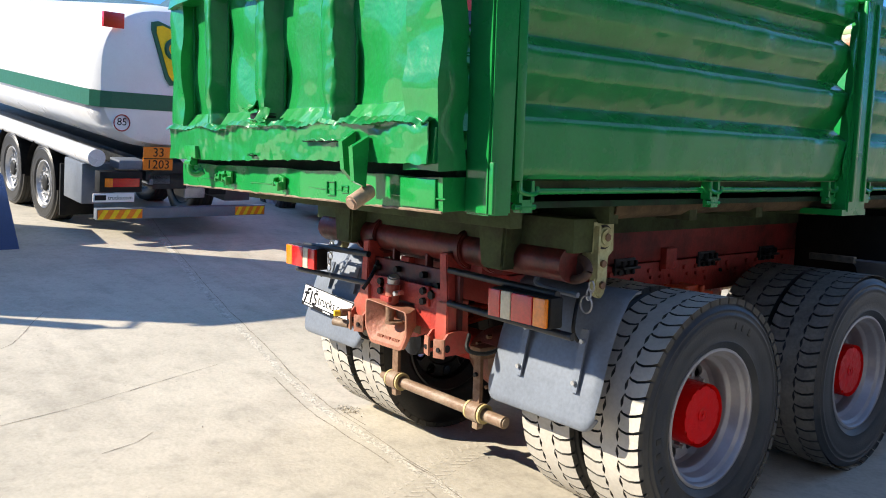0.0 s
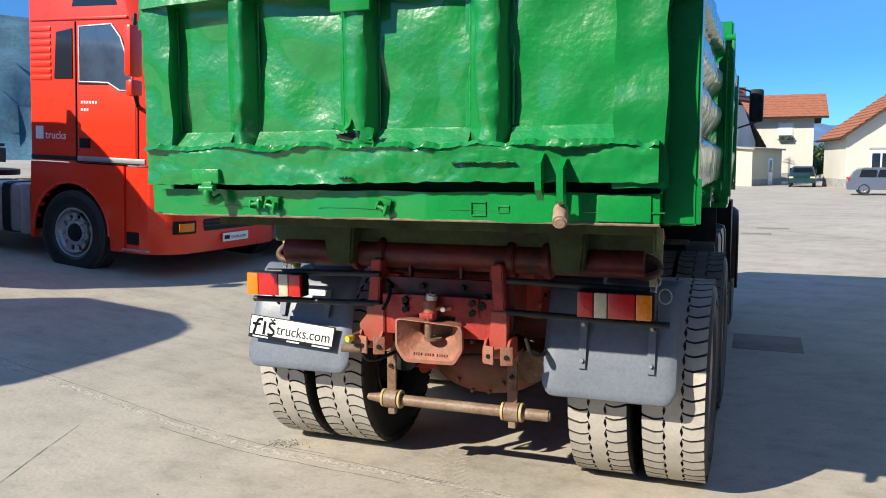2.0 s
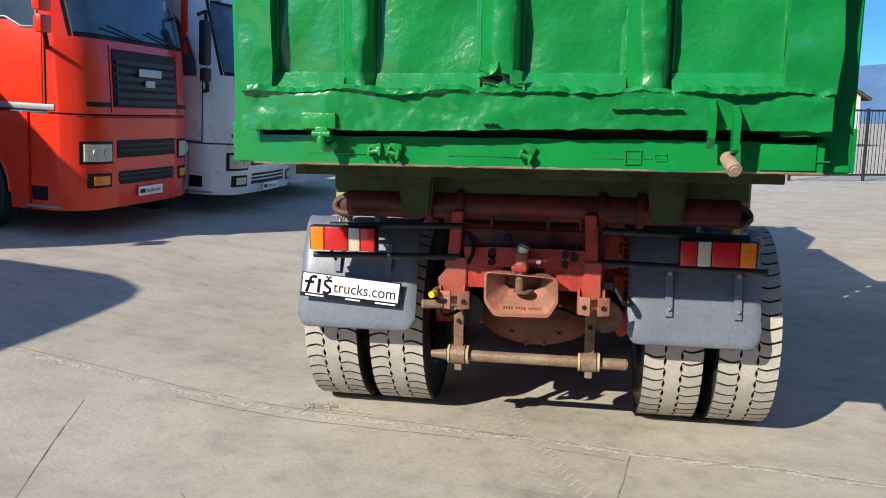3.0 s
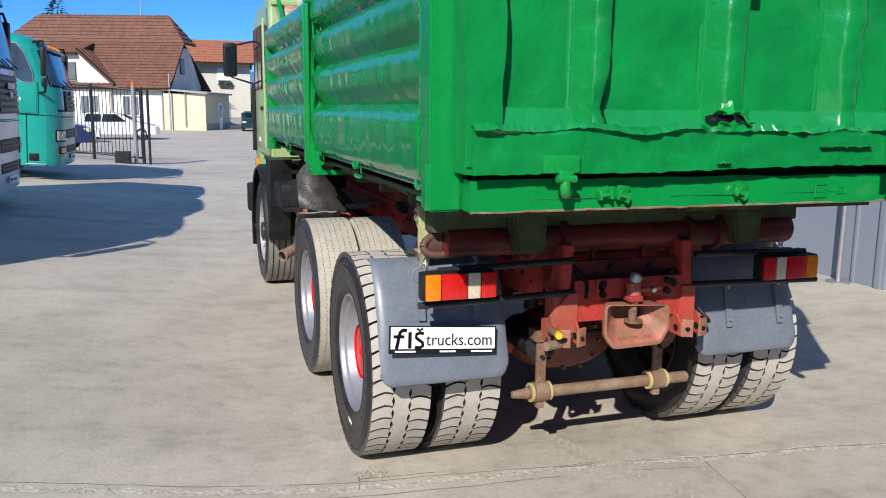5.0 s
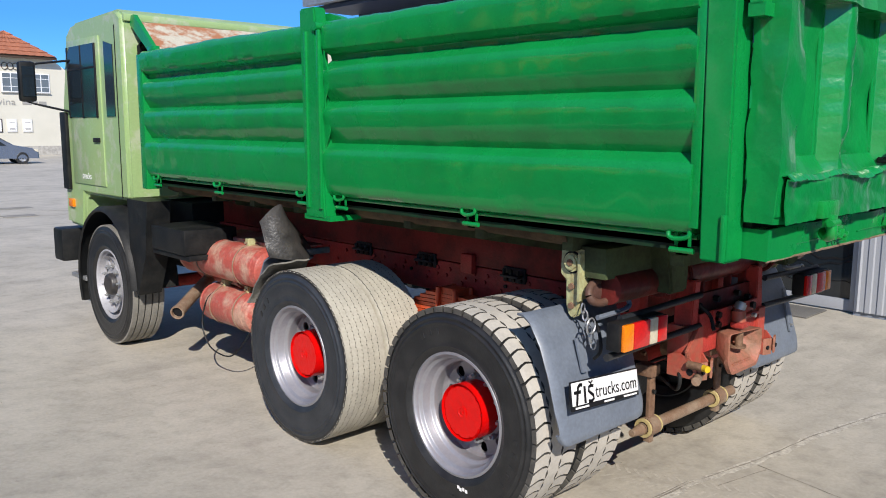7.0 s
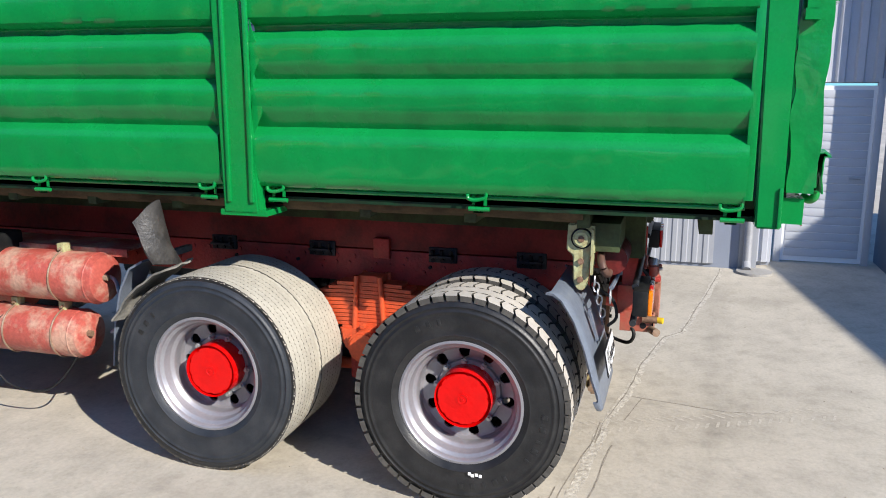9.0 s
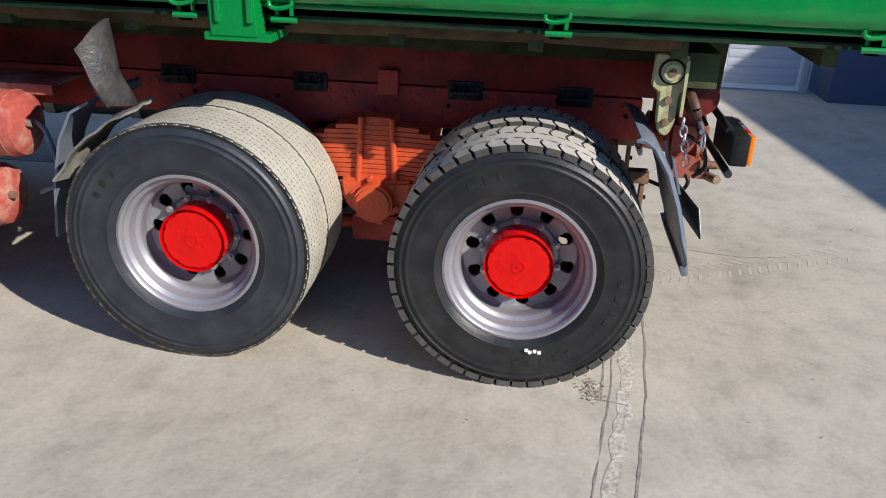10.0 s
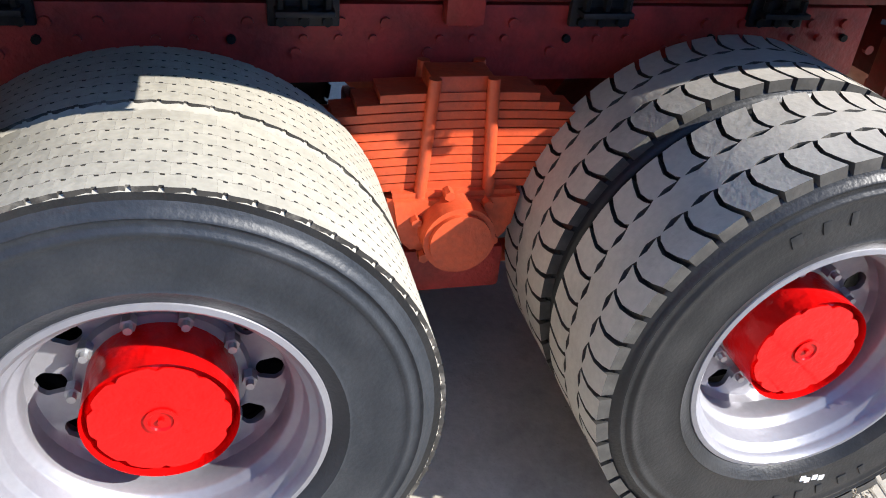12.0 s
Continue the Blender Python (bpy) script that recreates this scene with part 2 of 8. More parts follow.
# both hill colours carry the blue of distance haze as paint
FOREST = surface("hazy_far_forest", (0.055, 0.15, 0.22), 1.0, dark=(0.03, 0.095, 0.14), scale=0.02, amount=0.9, grain=0.3, fine=0.3, bump=0)
HILL = surface("hazy_far_hill", (0.1, 0.2, 0.36), 1.0, dark=(0.08, 0.17, 0.32), scale=0.004, amount=0.8, grain=0.05, fine=0.15, bump=0)
LEAF = surface("green_leaves", (0.06, 0.12, 0.03), 0.7, dark=(0.03, 0.07, 0.02), scale=3, amount=0.9, bump=0)
NEEDLE = surface("dark_needles", (0.03, 0.07, 0.04), 0.7, dark=(0.02, 0.045, 0.025), scale=3, amount=0.9, bump=0)
BARK = surface("brown_bark", (0.1, 0.07, 0.045), 0.9, bump=0.4)
SIGN_ORANGE = surface("orange_hazard_plate", (0.85, 0.22, 0.01), 0.4, scale=20, amount=0.2, bump=0)
SIGN_YELLOW = surface("yellow_sign_paint", (0.9, 0.62, 0.01), 0.4, scale=20, amount=0.2, bump=0)
SIGN_GREEN = surface("dark_green_stripe_paint", (0.005, 0.12, 0.07), 0.4, scale=20, amount=0.2, bump=0)
MAT_DARK = surface("grey_rubber_mat", (0.14, 0.135, 0.125), 0.85, bump=0.5, bump_scale=90)


# ---- mesh helpers ----
def box(bm, x0, x1, y0, y1, z0, z1, bevel=0.0, m=None):
    made = bmesh.ops.create_cube(bm, size=1.0, matrix=Matrix.LocRotScale(((x0 + x1) / 2, (y0 + y1) / 2, (z0 + z1) / 2), None, (abs(x1 - x0), abs(y1 - y0), abs(z1 - z0))))["verts"]
    if bevel:
        edges = list({e for v in made for e in v.link_edges})
        out = bmesh.ops.bevel(bm, geom=edges, offset=bevel, segments=2, profile=0.6, affect="EDGES")
        made = list({v for f in out["faces"] for v in f.verts} | {v for v in made if v.is_valid})
    if m is not None:
        bmesh.ops.transform(bm, matrix=m, verts=made)
    return made


def cyl(bm, a, b, r, n=16, r2=None, bevel=0.0):
    a, b = Vector(a), Vector(b)
    turn = (b - a).to_track_quat("Z", "Y").to_matrix().to_4x4()
    made = bmesh.ops.create_cone(bm, cap_ends=True, segments=n, radius1=r, radius2=r if r2 is None else r2, depth=(b - a).length, matrix=Matrix.Translation((a + b) / 2) @ turn)["verts"]
    if bevel:
        rims = [e for e in {e for v in made for e in v.link_edges} if len({round((v.co - a).dot(b - a), 5) for v in e.verts}) == 1]
        bmesh.ops.bevel(bm, geom=rims, offset=bevel, segments=2, affect="EDGES")
    return made


def prism(bm, outline, axis, lo, hi):
    """A closed outline in the two other axes (in x, y, z order), drawn out along axis from lo to hi."""
    def at(p, d):
        return {"x": (d, p[0], p[1]), "y": (p[0], d, p[1]), "z": (p[0], p[1], d)}[axis]
    a = [bm.verts.new(at(p, lo)) for p in outline]
    b = [bm.verts.new(at(p, hi)) for p in outline]
    n = len(outline)
    faces = [bm.faces.new(a), bm.faces.new(b)] + [bm.faces.new((a[i], a[(i + 1) % n], b[(i + 1) % n], b[i])) for i in range(n)]
    bmesh.ops.recalc_face_normals(bm, faces=faces)
    return a + b


def tube(bm, points, r, n=8, caps=True):
    points = [Vector(p) for p in points]
    rings, side = [], None
    for i, p in enumerate(points):
        along = (points[min(i + 1, len(points) - 1)] - points[max(i - 1, 0)]).normalized()
        if side is None:
            side = along.orthogonal().normalized()
        side = (side - along * side.dot(along)).normalized()
        up = along.cross(side)
        rings.append([bm.verts.new(p + r * (math.cos(2 * math.pi * k / n) * side + math.sin(2 * math.pi * k / n) * up)) for k in range(n)])
    for a, b in zip(rings, rings[1:]):
        for k in range(n):
            bm.faces.new((a[k], a[(k + 1) % n], b[(k + 1) % n], b[k]))
    if caps:
        bm.faces.new(rings[0][::-1])
        bm.faces.new(rings[-1])


def lathe(bm, profile, n=48, centre=(0, 0, 0), closed=False):
    """Rows of (radius, x) turned round the x axis through centre."""
    rings = []
    for r, x in profile:
        rings.append([bm.verts.new((centre[0] + x, centre[1] + r * math.cos(2 * math.pi * k / n), centre[2] + r * math.sin(2 * math.pi * k / n))) for k in range(n)])
    pairs = list(zip(rings, rings[1:])) + ([(rings[-1], rings[0])] if closed else [])
    faces = []
    for a, b in pairs:
        for k in range(n):
            faces.append(bm.faces.new((a[k], a[(k + 1) % n], b[(k + 1) % n], b[k])))
    if not closed:
        faces.append(bm.faces.new(rings[0]))
        faces.append(bm.faces.new(rings[-1]))
    bmesh.ops.recalc_face_normals(bm, faces=faces)
    return faces


def sweep(bm, section, lo, hi, axis="y", steps=1, bend=None):
    """An open section, a row of points in the two other axes, drawn along axis as a sheet."""
    rows = []
    for i in range(steps + 1):
        d = lo + (hi - lo) * i / steps
        row = []
        for p in section:
            co = Vector({"x": (d, p[0], p[1]), "y": (p[0], d, p[1]), "z": (p[0], p[1], d)}[axis])
            row.append(bm.verts.new(co + (bend(co) if bend else Vector())))
        rows.append(row)
    for a, b in zip(rows, rows[1:]):
        for k in range(len(section) - 1):
            bm.faces.new((a[k], a[k + 1], b[k + 1], b[k]))
    bmesh.ops.recalc_face_normals(bm, faces=bm.faces)


def thicken(bm, d):
    bmesh.ops.solidify(bm, geom=bm.faces[:], thickness=d)


def part(name, bm, material, parent, label="", smooth=38):
    data = bpy.data.meshes.new(name)
    bm.to_mesh(data)
    bm.free()
    data.materials.append(material)
    data.polygons.foreach_set("use_smooth", [True] * len(data.polygons))
    data.set_sharp_from_angle(angle=radians(smooth))
    ob = new(name, data)
    ob.parent = parent
    if label:
        tagged(ob, label)
    return ob


def boxed(name, parent, material, *dims, bevel=0.004, label="", m=None):
    bm = bmesh.new()
    box(bm, *dims, bevel=bevel, m=m)
    return part(name, bm, material, parent, label)


def rod(name, parent, material, a, b, r, n=14, label="", r2=None, bevel=0.0):
    bm = bmesh.new()
    cyl(bm, a, b, r, n, r2, bevel)
    return part(name, bm, material, parent, label)


def lettering(name, parent, material, text, size, m, label="", width=None):
    """Raised letters of the built-in font, as a mesh, in the x, y plane of m."""
    curve = bpy.data.curves.new(name, "FONT")
    curve.body, curve.size, curve.align_x, curve.align_y, curve.extrude = text, size, "CENTER", "CENTER", 0.0008
    curve.resolution_u = 3
    tmp = bpy.data.objects.new(name, curve)
    data = bpy.data.meshes.new_from_object(tmp)
    bpy.data.objects.remove(tmp)
    if width:
        xs = [v.co.x for v in data.vertices]
        data.transform(Matrix.Diagonal((width / (max(xs) - min(xs)), 1, 1, 1)))
    data.materials.append(material)
    ob = new(name, data)
    ob.parent, ob.matrix_local = parent, m
    if label:
        tagged(ob, label)
    return ob


def smooth_path(points, n=6):
    """A rounded line through the given points."""
    p = [Vector(q) for q in points]
    p = [2 * p[0] - p[1]] + p + [2 * p[-1] - p[-2]]
    line = []
    for a, b, c, d in zip(p, p[1:], p[2:], p[3:]):
        for i in range(n):
            t = i / n
            line.append(0.5 * (2 * b + (c - a) * t + (2 * a - 5 * b + 4 * c - d) * t * t + (3 * b - a - 3 * c + d) * t ** 3))
    return line + [p[-2]]


def thing(name, m, label, category, group="", kind=""):
    ob = new(name)
    ob.matrix_world = m
    return tagged(ob, label, category, group, kind)


# ---- ground ----
def gz(x, y):
    """Height of the yard: level by the hall and the tipper, rising gently on the far side of it."""
    s = max(0.0, min(-x, 22.0) - 1.5)
    far = min(1.0, max(0.0, (34.0 - y) / 12.0))
    return 0.095 * (math.sqrt(s * s + 0.16) - 0.4) * far * far * (3 - 2 * far)


ax = [-3000, -1200, -500, -220, -120, -70, -45] + [-32 + 1.0 * i for i in range(24)] + [-8 + 0.5 * i for i in range(37)] + [12, 16, 24, 40, 70, 130, 300, 900, 3000]
ay = [-3000, -900, -300, -100, -50, -30, -20, -14] + [-10 + 0.5 * i for i in range(60)] + [20 + 2 * i for i in range(10)] + [42, 50, 60, 75, 100, 150, 250, 500, 1200, 3000]
bm = bmesh.new()
grid = [[bm.verts.new((x, y, gz(x, y) + (0.006 * noise.noise(Vector((x * 0.4, y * 0.4, 0))) if abs(x) < 14 else 0))) for y in ay] for x in ax]
for a, b in zip(grid, grid[1:]):
    for k in range(len(ay) - 1):
        bm.faces.new((a[k], b[k], b[k + 1], a[k + 1]))
LEVEL = [[v.co.z for v in column] for column in grid]
ground = part("ground", bm, CONCRETE, None)
tagged(ground, "pale sunlit concrete yard with cracks, stains and slab joints", "ground", kind="structure")


def ground_at(x, y):
    """Height of the yard's sheet between its corners."""
    i = max(k for k in range(len(ax) - 1) if ax[k] <= x)
    k = max(q for q in range(len(ay) - 1) if ay[q] <= y)
    u, v = (x - ax[i]) / (ax[i + 1] - ax[i]), (y - ay[k]) / (ay[k + 1] - ay[k])
    return (LEVEL[i][k] * (1 - u) + LEVEL[i + 1][k] * u) * (1 - v) + (LEVEL[i][k + 1] * (1 - u) + LEVEL[i + 1][k + 1] * u) * v


def seam(name, points, width, material, lift=0.004, ragged=0.5):
    """A ragged strip that lies on the yard along a line of points."""
    bm = bmesh.new()
    line = []
    for (x0, y0), (x1, y1) in zip(points, points[1:]):
        n = max(2, int(math.hypot(x1 - x0, y1 - y0) / 0.06))
        line += [(x0 + (x1 - x0) * i / n, y0 + (y1 - y0) * i / n) for i in range(n)]
    line.append(points[-1])
    rows = []
    for i, (x, y) in enumerate(line):
        x1, y1 = line[min(i + 1, len(line) - 1)]
        x0, y0 = line[max(i - 1, 0)]
        d = Vector((y0 - y1, x1 - x0)).normalized()
        sway = 0.007 * noise.noise(Vector((x * 3, y * 3, 5)))
        w = width * (1 + ragged * noise.noise(Vector((x * 9, y * 9, 1))))
        w2 = width * (1 + ragged * noise.noise(Vector((x * 9, y * 9, 7))))
        rows.append([bm.verts.new((x + d.x * q, y + d.y * q, ground_at(x + d.x * q, y + d.y * q) + 0.5 * lift)) for q in (sway - w / 2, sway + w2 / 2)])
    for a, b in zip(rows, rows[1:]):
        f = bm.faces.new((a[0], b[0], b[1], a[1]))
        if f.normal.z < 0:
            f.normal_flip()
    bmesh.ops.recalc_face_normals(bm, faces=bm.faces)
    return part(name, bm, material, ground)


# ---- hall beside the yard ----
HX = 5.05
hall = thing("hall", pose(0, 0, 0), "low navy clad workshop hall with a wide dark eave", "building", kind="structure")


def ribbed(name, x, y0, y1, z0, z1, step, deep, material, parent, label=""):
    """Trapezoid-ribbed cladding on a wall that faces -x."""
    bm = bmesh.new()
    sec, y = [], y0
    while y < y1 - 1e-6:
        for f, d in ((0.0, 0), (0.55, 0), (0.65, deep), (0.9, deep)):
            if y + f * step < y1:
                sec.append((x - d, y + f * step))
        y += step
    sec.append((x, y1))
    sweep(bm, sec, z0, z1, "z")
    thicken(bm, 0.02)
    return part(name, bm, material, parent, label, smooth=20)


boxed("wall", hall, HALL_WALL, HX, HX + 0.3, -1.88, 0.4, 0, 2.5, bevel=0)
boxed("wall", hall, HALL_WALL, HX, HX + 0.3, 2.33, 9.0, 0, 2.5, bevel=0)
boxed("upper_wall", hall, HALL_BLUE, HX - 0.012, HX + 0.3, -1.88, 9.0, 2.5, 4.1, bevel=0)
boxed("wall", hall, HALL_LIGHT, 5.72, 5.95, -3.3, -2.05, 2.15, 5.2, bevel=0)
boxed("wall", hall, HALL_BLUE, 5.2, 5.95, -14.0, -3.3, 0, 5.2, bevel=0)
boxed("wall", hall, HALL_BLUE, 5.35, 9.0, 8.7, 9.0, 0, 4.1, bevel=0)
boxed("wall", hall, HALL_LIGHT, 5.36, 5.96, -2.05, -1.75, 0, 5.2, bevel=0)
ribbed("lower_cladding", HX - 0.004, -1.4, 0.38, 0.05, 2.48, 0.12, 0.012, HALL_PALE, hall)
boxed("corner_board", hall, HALL_PALE, HX - 0.02, HX, -1.88, -1.68, 0.0, 2.5, bevel=0.004)
rod("pipe_foot", hall, PLINTH, (HX - 0.2, -1.85, 0.0), (HX - 0.2, -1.85, 0.025), 0.2, 20)
garage = boxed("garage_door", hall, HALL_PALE, HX - 0.02, HX, 3.96, 7.9, 0.2, 2.4, bevel=0, label="pale grey sectional garage door")
for k in range(10):
    boxed("slat", garage, HALL_PALE, HX - 0.045, HX - 0.02, 3.97, 7.89, 0.2 + 0.22 * k, 0.406 + 0.22 * k, bevel=0.012)
boxed("sill", garage, PLINTH, HX - 0.06, HX, 3.96, 7.9, 0, 0.16, bevel=0.01)
boxed("trim", hall, HALL_WALL, HX - 0.025, HX, 2.72, 2.76, 0, 2.5, bevel=0.004)
boxed("trim", hall, HALL_WALL, HX - 0.03, HX, 2.36, 2.44, 0, 2.5, bevel=0.006)
ribbed("corrugated_cladding", 5.7, -3.25, -2.06, 2.16, 5.2, 0.2, 0.04, HALL_LIGHT, hall)
ribbed("corrugated_cladding", 5.34, -2.06, -1.86, 0.05, 5.2, 0.1, 0.03, HALL_LIGHT, hall)
bm = bmesh.new()
prism(bm, [(HX - 0.85, 4.02), (HX - 0.85, 4.14), (12.0, 5.3), (12.0, 5.18)], "y", -2.0, 9.3)
part("roof", bm, ROOF_GREY, hall)
boxed("soffit", hall, HALL_BLUE, HX - 0.8, HX, -1.98, 9.2, 3.93, 4.0, bevel=0)
bm = bmesh.new()
prism(bm, [(HX - 0.98, 4.0), (HX - 0.98, 4.13), (HX - 0.86, 4.13), (HX - 0.86, 4.0)], "y", -2.0, 9.3)
part("gutter", bm, ZINC, hall, "grey metal gutter")
bm = bmesh.new()
tube(bm, [(HX - 0.9, -1.6, 4.0), (HX - 0.8, -1.66, 3.85), (HX - 0.2, -1.77, 3.5), (HX - 0.07, -1.77, 3.35), (HX - 0.07, -1.77, 0.12), (HX - 0.16, -1.77, 0.03)], 0.05, 12)
part("downpipe", bm, surface("dull_grey_pipe", (0.3, 0.31, 0.33), 0.55, bump=0.05), hall, "grey round downpipe")
side_door = part("door", (lambda b: (box(b, 5.66, 5.71, -3.1, -2.2, 0.02, 2.12), b)[1])(bmesh.new()), WHITE, hall, "white ribbed side door")
for i in range(20):
    boxed("slat", side_door, HALL_LIGHT, 5.65, 5.662, -3.06, -2.24, 0.08 + i * 0.1, 0.08 + i * 0.1 + 0.092, bevel=0.005)
boxed("door_frame", side_door, HALL_LIGHT, 5.63, 5.72, -2.2, -2.12, 0, 2.2)
boxed("door_frame", side_door, HALL_LIGHT, 5.63, 5.72, -3.18, -3.1, 0, 2.2)
rod("handle", side_door, ZINC, (5.6, -3.0, 1.05), (5.6, -2.88, 1.05), 0.012)
# glazed entrance
front_door = boxed("glass_door", hall, WHITE, HX + 0.1, HX + 0.16, 0.4, 2.33, 2.4, 2.5, label="white framed glazed entrance with dark wave film")
for y, w in ((0.4, 0.07), (1.34, 0.07), (1.415, 0.07), (2.26, 0.07)):
    boxed("frame", front_door, HALL_PALE, HX + 0.06, HX + 0.16, y, y + w, 0.02, 2.4)
for y, w in ((0.47, 0.87), (1.485, 0.775)):
    boxed("frame", front_door, HALL_PALE, HX + 0.08, HX + 0.16, y, y + w, 0.02, 0.14)
    boxed("pane", front_door, GLASS_DARK if y < 1 else GLASS_DULL, HX + 0.12, HX + 0.13, y, y + w, 0.14, 2.4, bevel=0)
    for k in range(9):
        bm = bmesh.new()
        z = 0.3 + 0.16 * k + 0.05 * math.sin(2.1 * k)
        rows = [(y + (w - 0.02) * i / 24, z + 0.03 * math.sin(i * 0.32 + k * 1.1) + 0.012 * math.sin(i * 0.9 + k)) for i in range(25)]
        for a, b in zip(rows, rows[1:]):
            t = 0.008 + 0.006 * (k % 3)
            bm.faces.new([bm.verts.new((HX + 0.114, p, q)) for p, q in ((a[0], a[1]), (b[0], b[1]), (b[0], b[1] + t), (a[0], a[1] + t))])
        part("wave_film", bm, INK, front_door)
# high windows, sign board, flood light
for y0, y1 in ((4.35, 5.3), (5.4, 6.35), (6.45, 7.4)):
    win = boxed("window", hall, HALL_LIGHT, HX - 0.02, HX + 0.02, y0, y1, 2.9, 3.42, label="small high window in a white frame")
    boxed("pane", win, GLASS_DULL, HX - 0.03, HX - 0.022, y0 + 0.04, y1 - 0.04, 2.94, 3.38, bevel=0)
boxed("panel", hall, HALL_LIGHT, HX - 0.02, HX, -0.9, -0.22, 3.26, 3.64, label="pale grey wall panel")
flood = boxed("flood_light", hall, WHITE, HX - 0.2, HX - 0.08, 4.8, 5.02, 3.72, 3.86, label="small white flood light on the wall")
boxed("lens", flood, LENS_CLEAR, HX - 0.215, HX - 0.2, 4.82, 5.0, 3.735, 3.845)
boxed("bracket", flood, BLACK, HX - 0.1, HX, 4.88, 4.94, 3.77, 3.82)
mat = boxed("door_mat", None, MAT_DARK, 4.5, 5.02, 0.66, 1.72, 0.004, 0.02)
tagged(mat, "grey ribbed rubber mat before the glazed entrance", "mat")
post = rod("sign_post", None, ZINC, (4.9, 2.8, 0), (4.9, 2.8, 1.5), 0.025, label="")
tagged(post, "thin grey metal post on a round foot", "post")
rod("foot", post, ZINC, (4.9, 2.8, 0), (4.9, 2.8, 0.015), 0.13)
# the wing behind the walk, which shades the yard by the hall
bm = bmesh.new()
prism(bm, [(-3.06, -9.16), (5.2, -7.97), (5.2, -9.4), (-3.06, -10.2)], "z", 0, 5.3)
wing = part("wall_south", bm, HALL_BLUE, None, smooth=20)
tagged(wing, "plain navy wing of the hall", "wall", kind="structure")

# ---- the tipper truck ----
truck = thing("tipper_truck", pose(0, 0, 0), "old green three-axle tipper truck with dented tailgate and pale green cab", "truck")
S = 1.2


def dented(name, parent, material, x0, x1, y0, y1, z0, z1, amount=0.012, size=7.0, cuts=8, label="", seed=0, lean=0.0):
    bm = bmesh.new()
    box(bm, x0, x1, y0, y1, z0, z1)
    dims = (x1 - x0, y1 - y0, z1 - z0)
    for k in range(3):
        n = min(60, max(0, int(dims[k] / 0.03)))
        if n > 1:
            edges = [e for e in bm.edges if abs((e.verts[0].co - e.verts[1].co)[k]) > 0.5 * dims[k]]
            bmesh.ops.subdivide_edges(bm, edges=edges, cuts=n, use_grid_fill=True)
    for v in bm.verts:
        p = v.co * size + Vector((seed * 3.1, 0, seed))
        v.co += Vector((0.5 * noise.noise(p + Vector((9, 0, 0))), noise.noise(p), 0.5 * noise.noise(p + Vector((0, 9, 0))))) * amount
        v.co.y += lean * (v.co.z - z0)
    return part(name, bm, material, parent, label, smooth=50)


SIDE = [(-0.05, 2.51), (0.026, 2.515), (0.036, 2.5), (0.034, 2.41), (-0.026, 2.385), (-0.042, 2.325), (0.02, 2.277), (0.026, 2.255), (0.018, 2.19), (-0.042, 2.1), (0.02, 2.055), (0.026, 2.033), (0.018, 1.97), (-0.044, 1.865), (0.03, 1.814), (0.035, 1.79), (0.024, 1.635), (0.012, 1.603), (-0.03, 1.6)]


def eased(points, d=0.016):
    """The same line with its corners rounded."""
    p = [Vector(q) for q in points]
    line = [p[0]]
    for a, b, c in zip(p, p[1:], p[2:]):
        u, v = (a - b), (c - b)
        e = min(d, 0.45 * u.length, 0.45 * v.length)
        u, v = b + u.normalized() * e, b + v.normalized() * e
        line += [u, 0.25 * u + 0.5 * b + 0.25 * v, v]
    return line + [p[-1]]


def side_panel(sign, y0, y1, seed):
    bm = bmesh.new()

    def bend(co):
        top = max(0.0, (co.z - 2.38) / 0.13)
        n1 = noise.noise(Vector((co.y * 1.6, co.z * 2.2, seed)))
        n2 = noise.noise(Vector((co.y * 6.5, co.z * 5, seed + 4)))
        n3 = noise.noise(Vector((co.y * 17, co.z * 11, seed + 8)))
        return Vector((0.01 * n1 + 0.0065 * n2 + 0.0014 * n3, 0, top * (0.009 * n1 + 0.008 * n2 + 0.004 * n3)))
    line = [(p.x, p.y) for p in eased(SIDE)]
    sweep(bm, [(sign * (S + o), z) for o, z in line], y0, y1, "y", 90, bend)
    thicken(bm, 0.03 * sign)
    panel = part("side_panel", bm, GREEN, truck, "green ribbed drop side with dents", smooth=35)
    for o, z, r in ((-0.026, 2.384, 0.007), (-0.043, 1.862, 0.006)):
        bm = bmesh.new()
        tube(bm, [Vector((sign * (S + o), y, z + 0.003 * noise.noise(Vector((y * 8, z, seed))))) + bend(Vector((sign * S, y, z))) for y in [y0 + (y1 - y0) * i / 60 for i in range(61)]], r, 6)
        part("weld_seam", bm, GREEN, panel)
    return panel


def hinge(sign, y, z=1.565):
    """One of the forked hinges along a drop side."""
    bm = bmesh.new()
    x = sign * 1.2
    box(bm, x - 0.012, x + 0.012 + sign * 0.02, y - 0.045, y - 0.03, z - 0.04, z + 0.035)
    box(bm, x - 0.012, x + 0.012 + sign * 0.02, y + 0.012, y + 0.027, z - 0.04, z + 0.035)
    tube(bm, smooth_path([(x + sign * 0.028, y - 0.045, z + 0.03), (x + sign * 0.03, y - 0.04, z + 0.0), (x + sign * 0.03, y + 0.01, z - 0.012), (x + sign * 0.03, y + 0.04, z - 0.005), (x + sign * 0.028, y + 0.045, z + 0.015)], 3), 0.009, 8)
    cyl(bm, (x + sign * 0.02, y - 0.06, z - 0.055), (x + sign * 0.02, y + 0.04, z - 0.055), 0.011, 8)
    box(bm, x - 0.01, x + 0.02 * sign + 0.01, y - 0.03, y + 0.02, z - 0.075, z - 0.03)
    return part("hinge", bm, GREEN, truck)


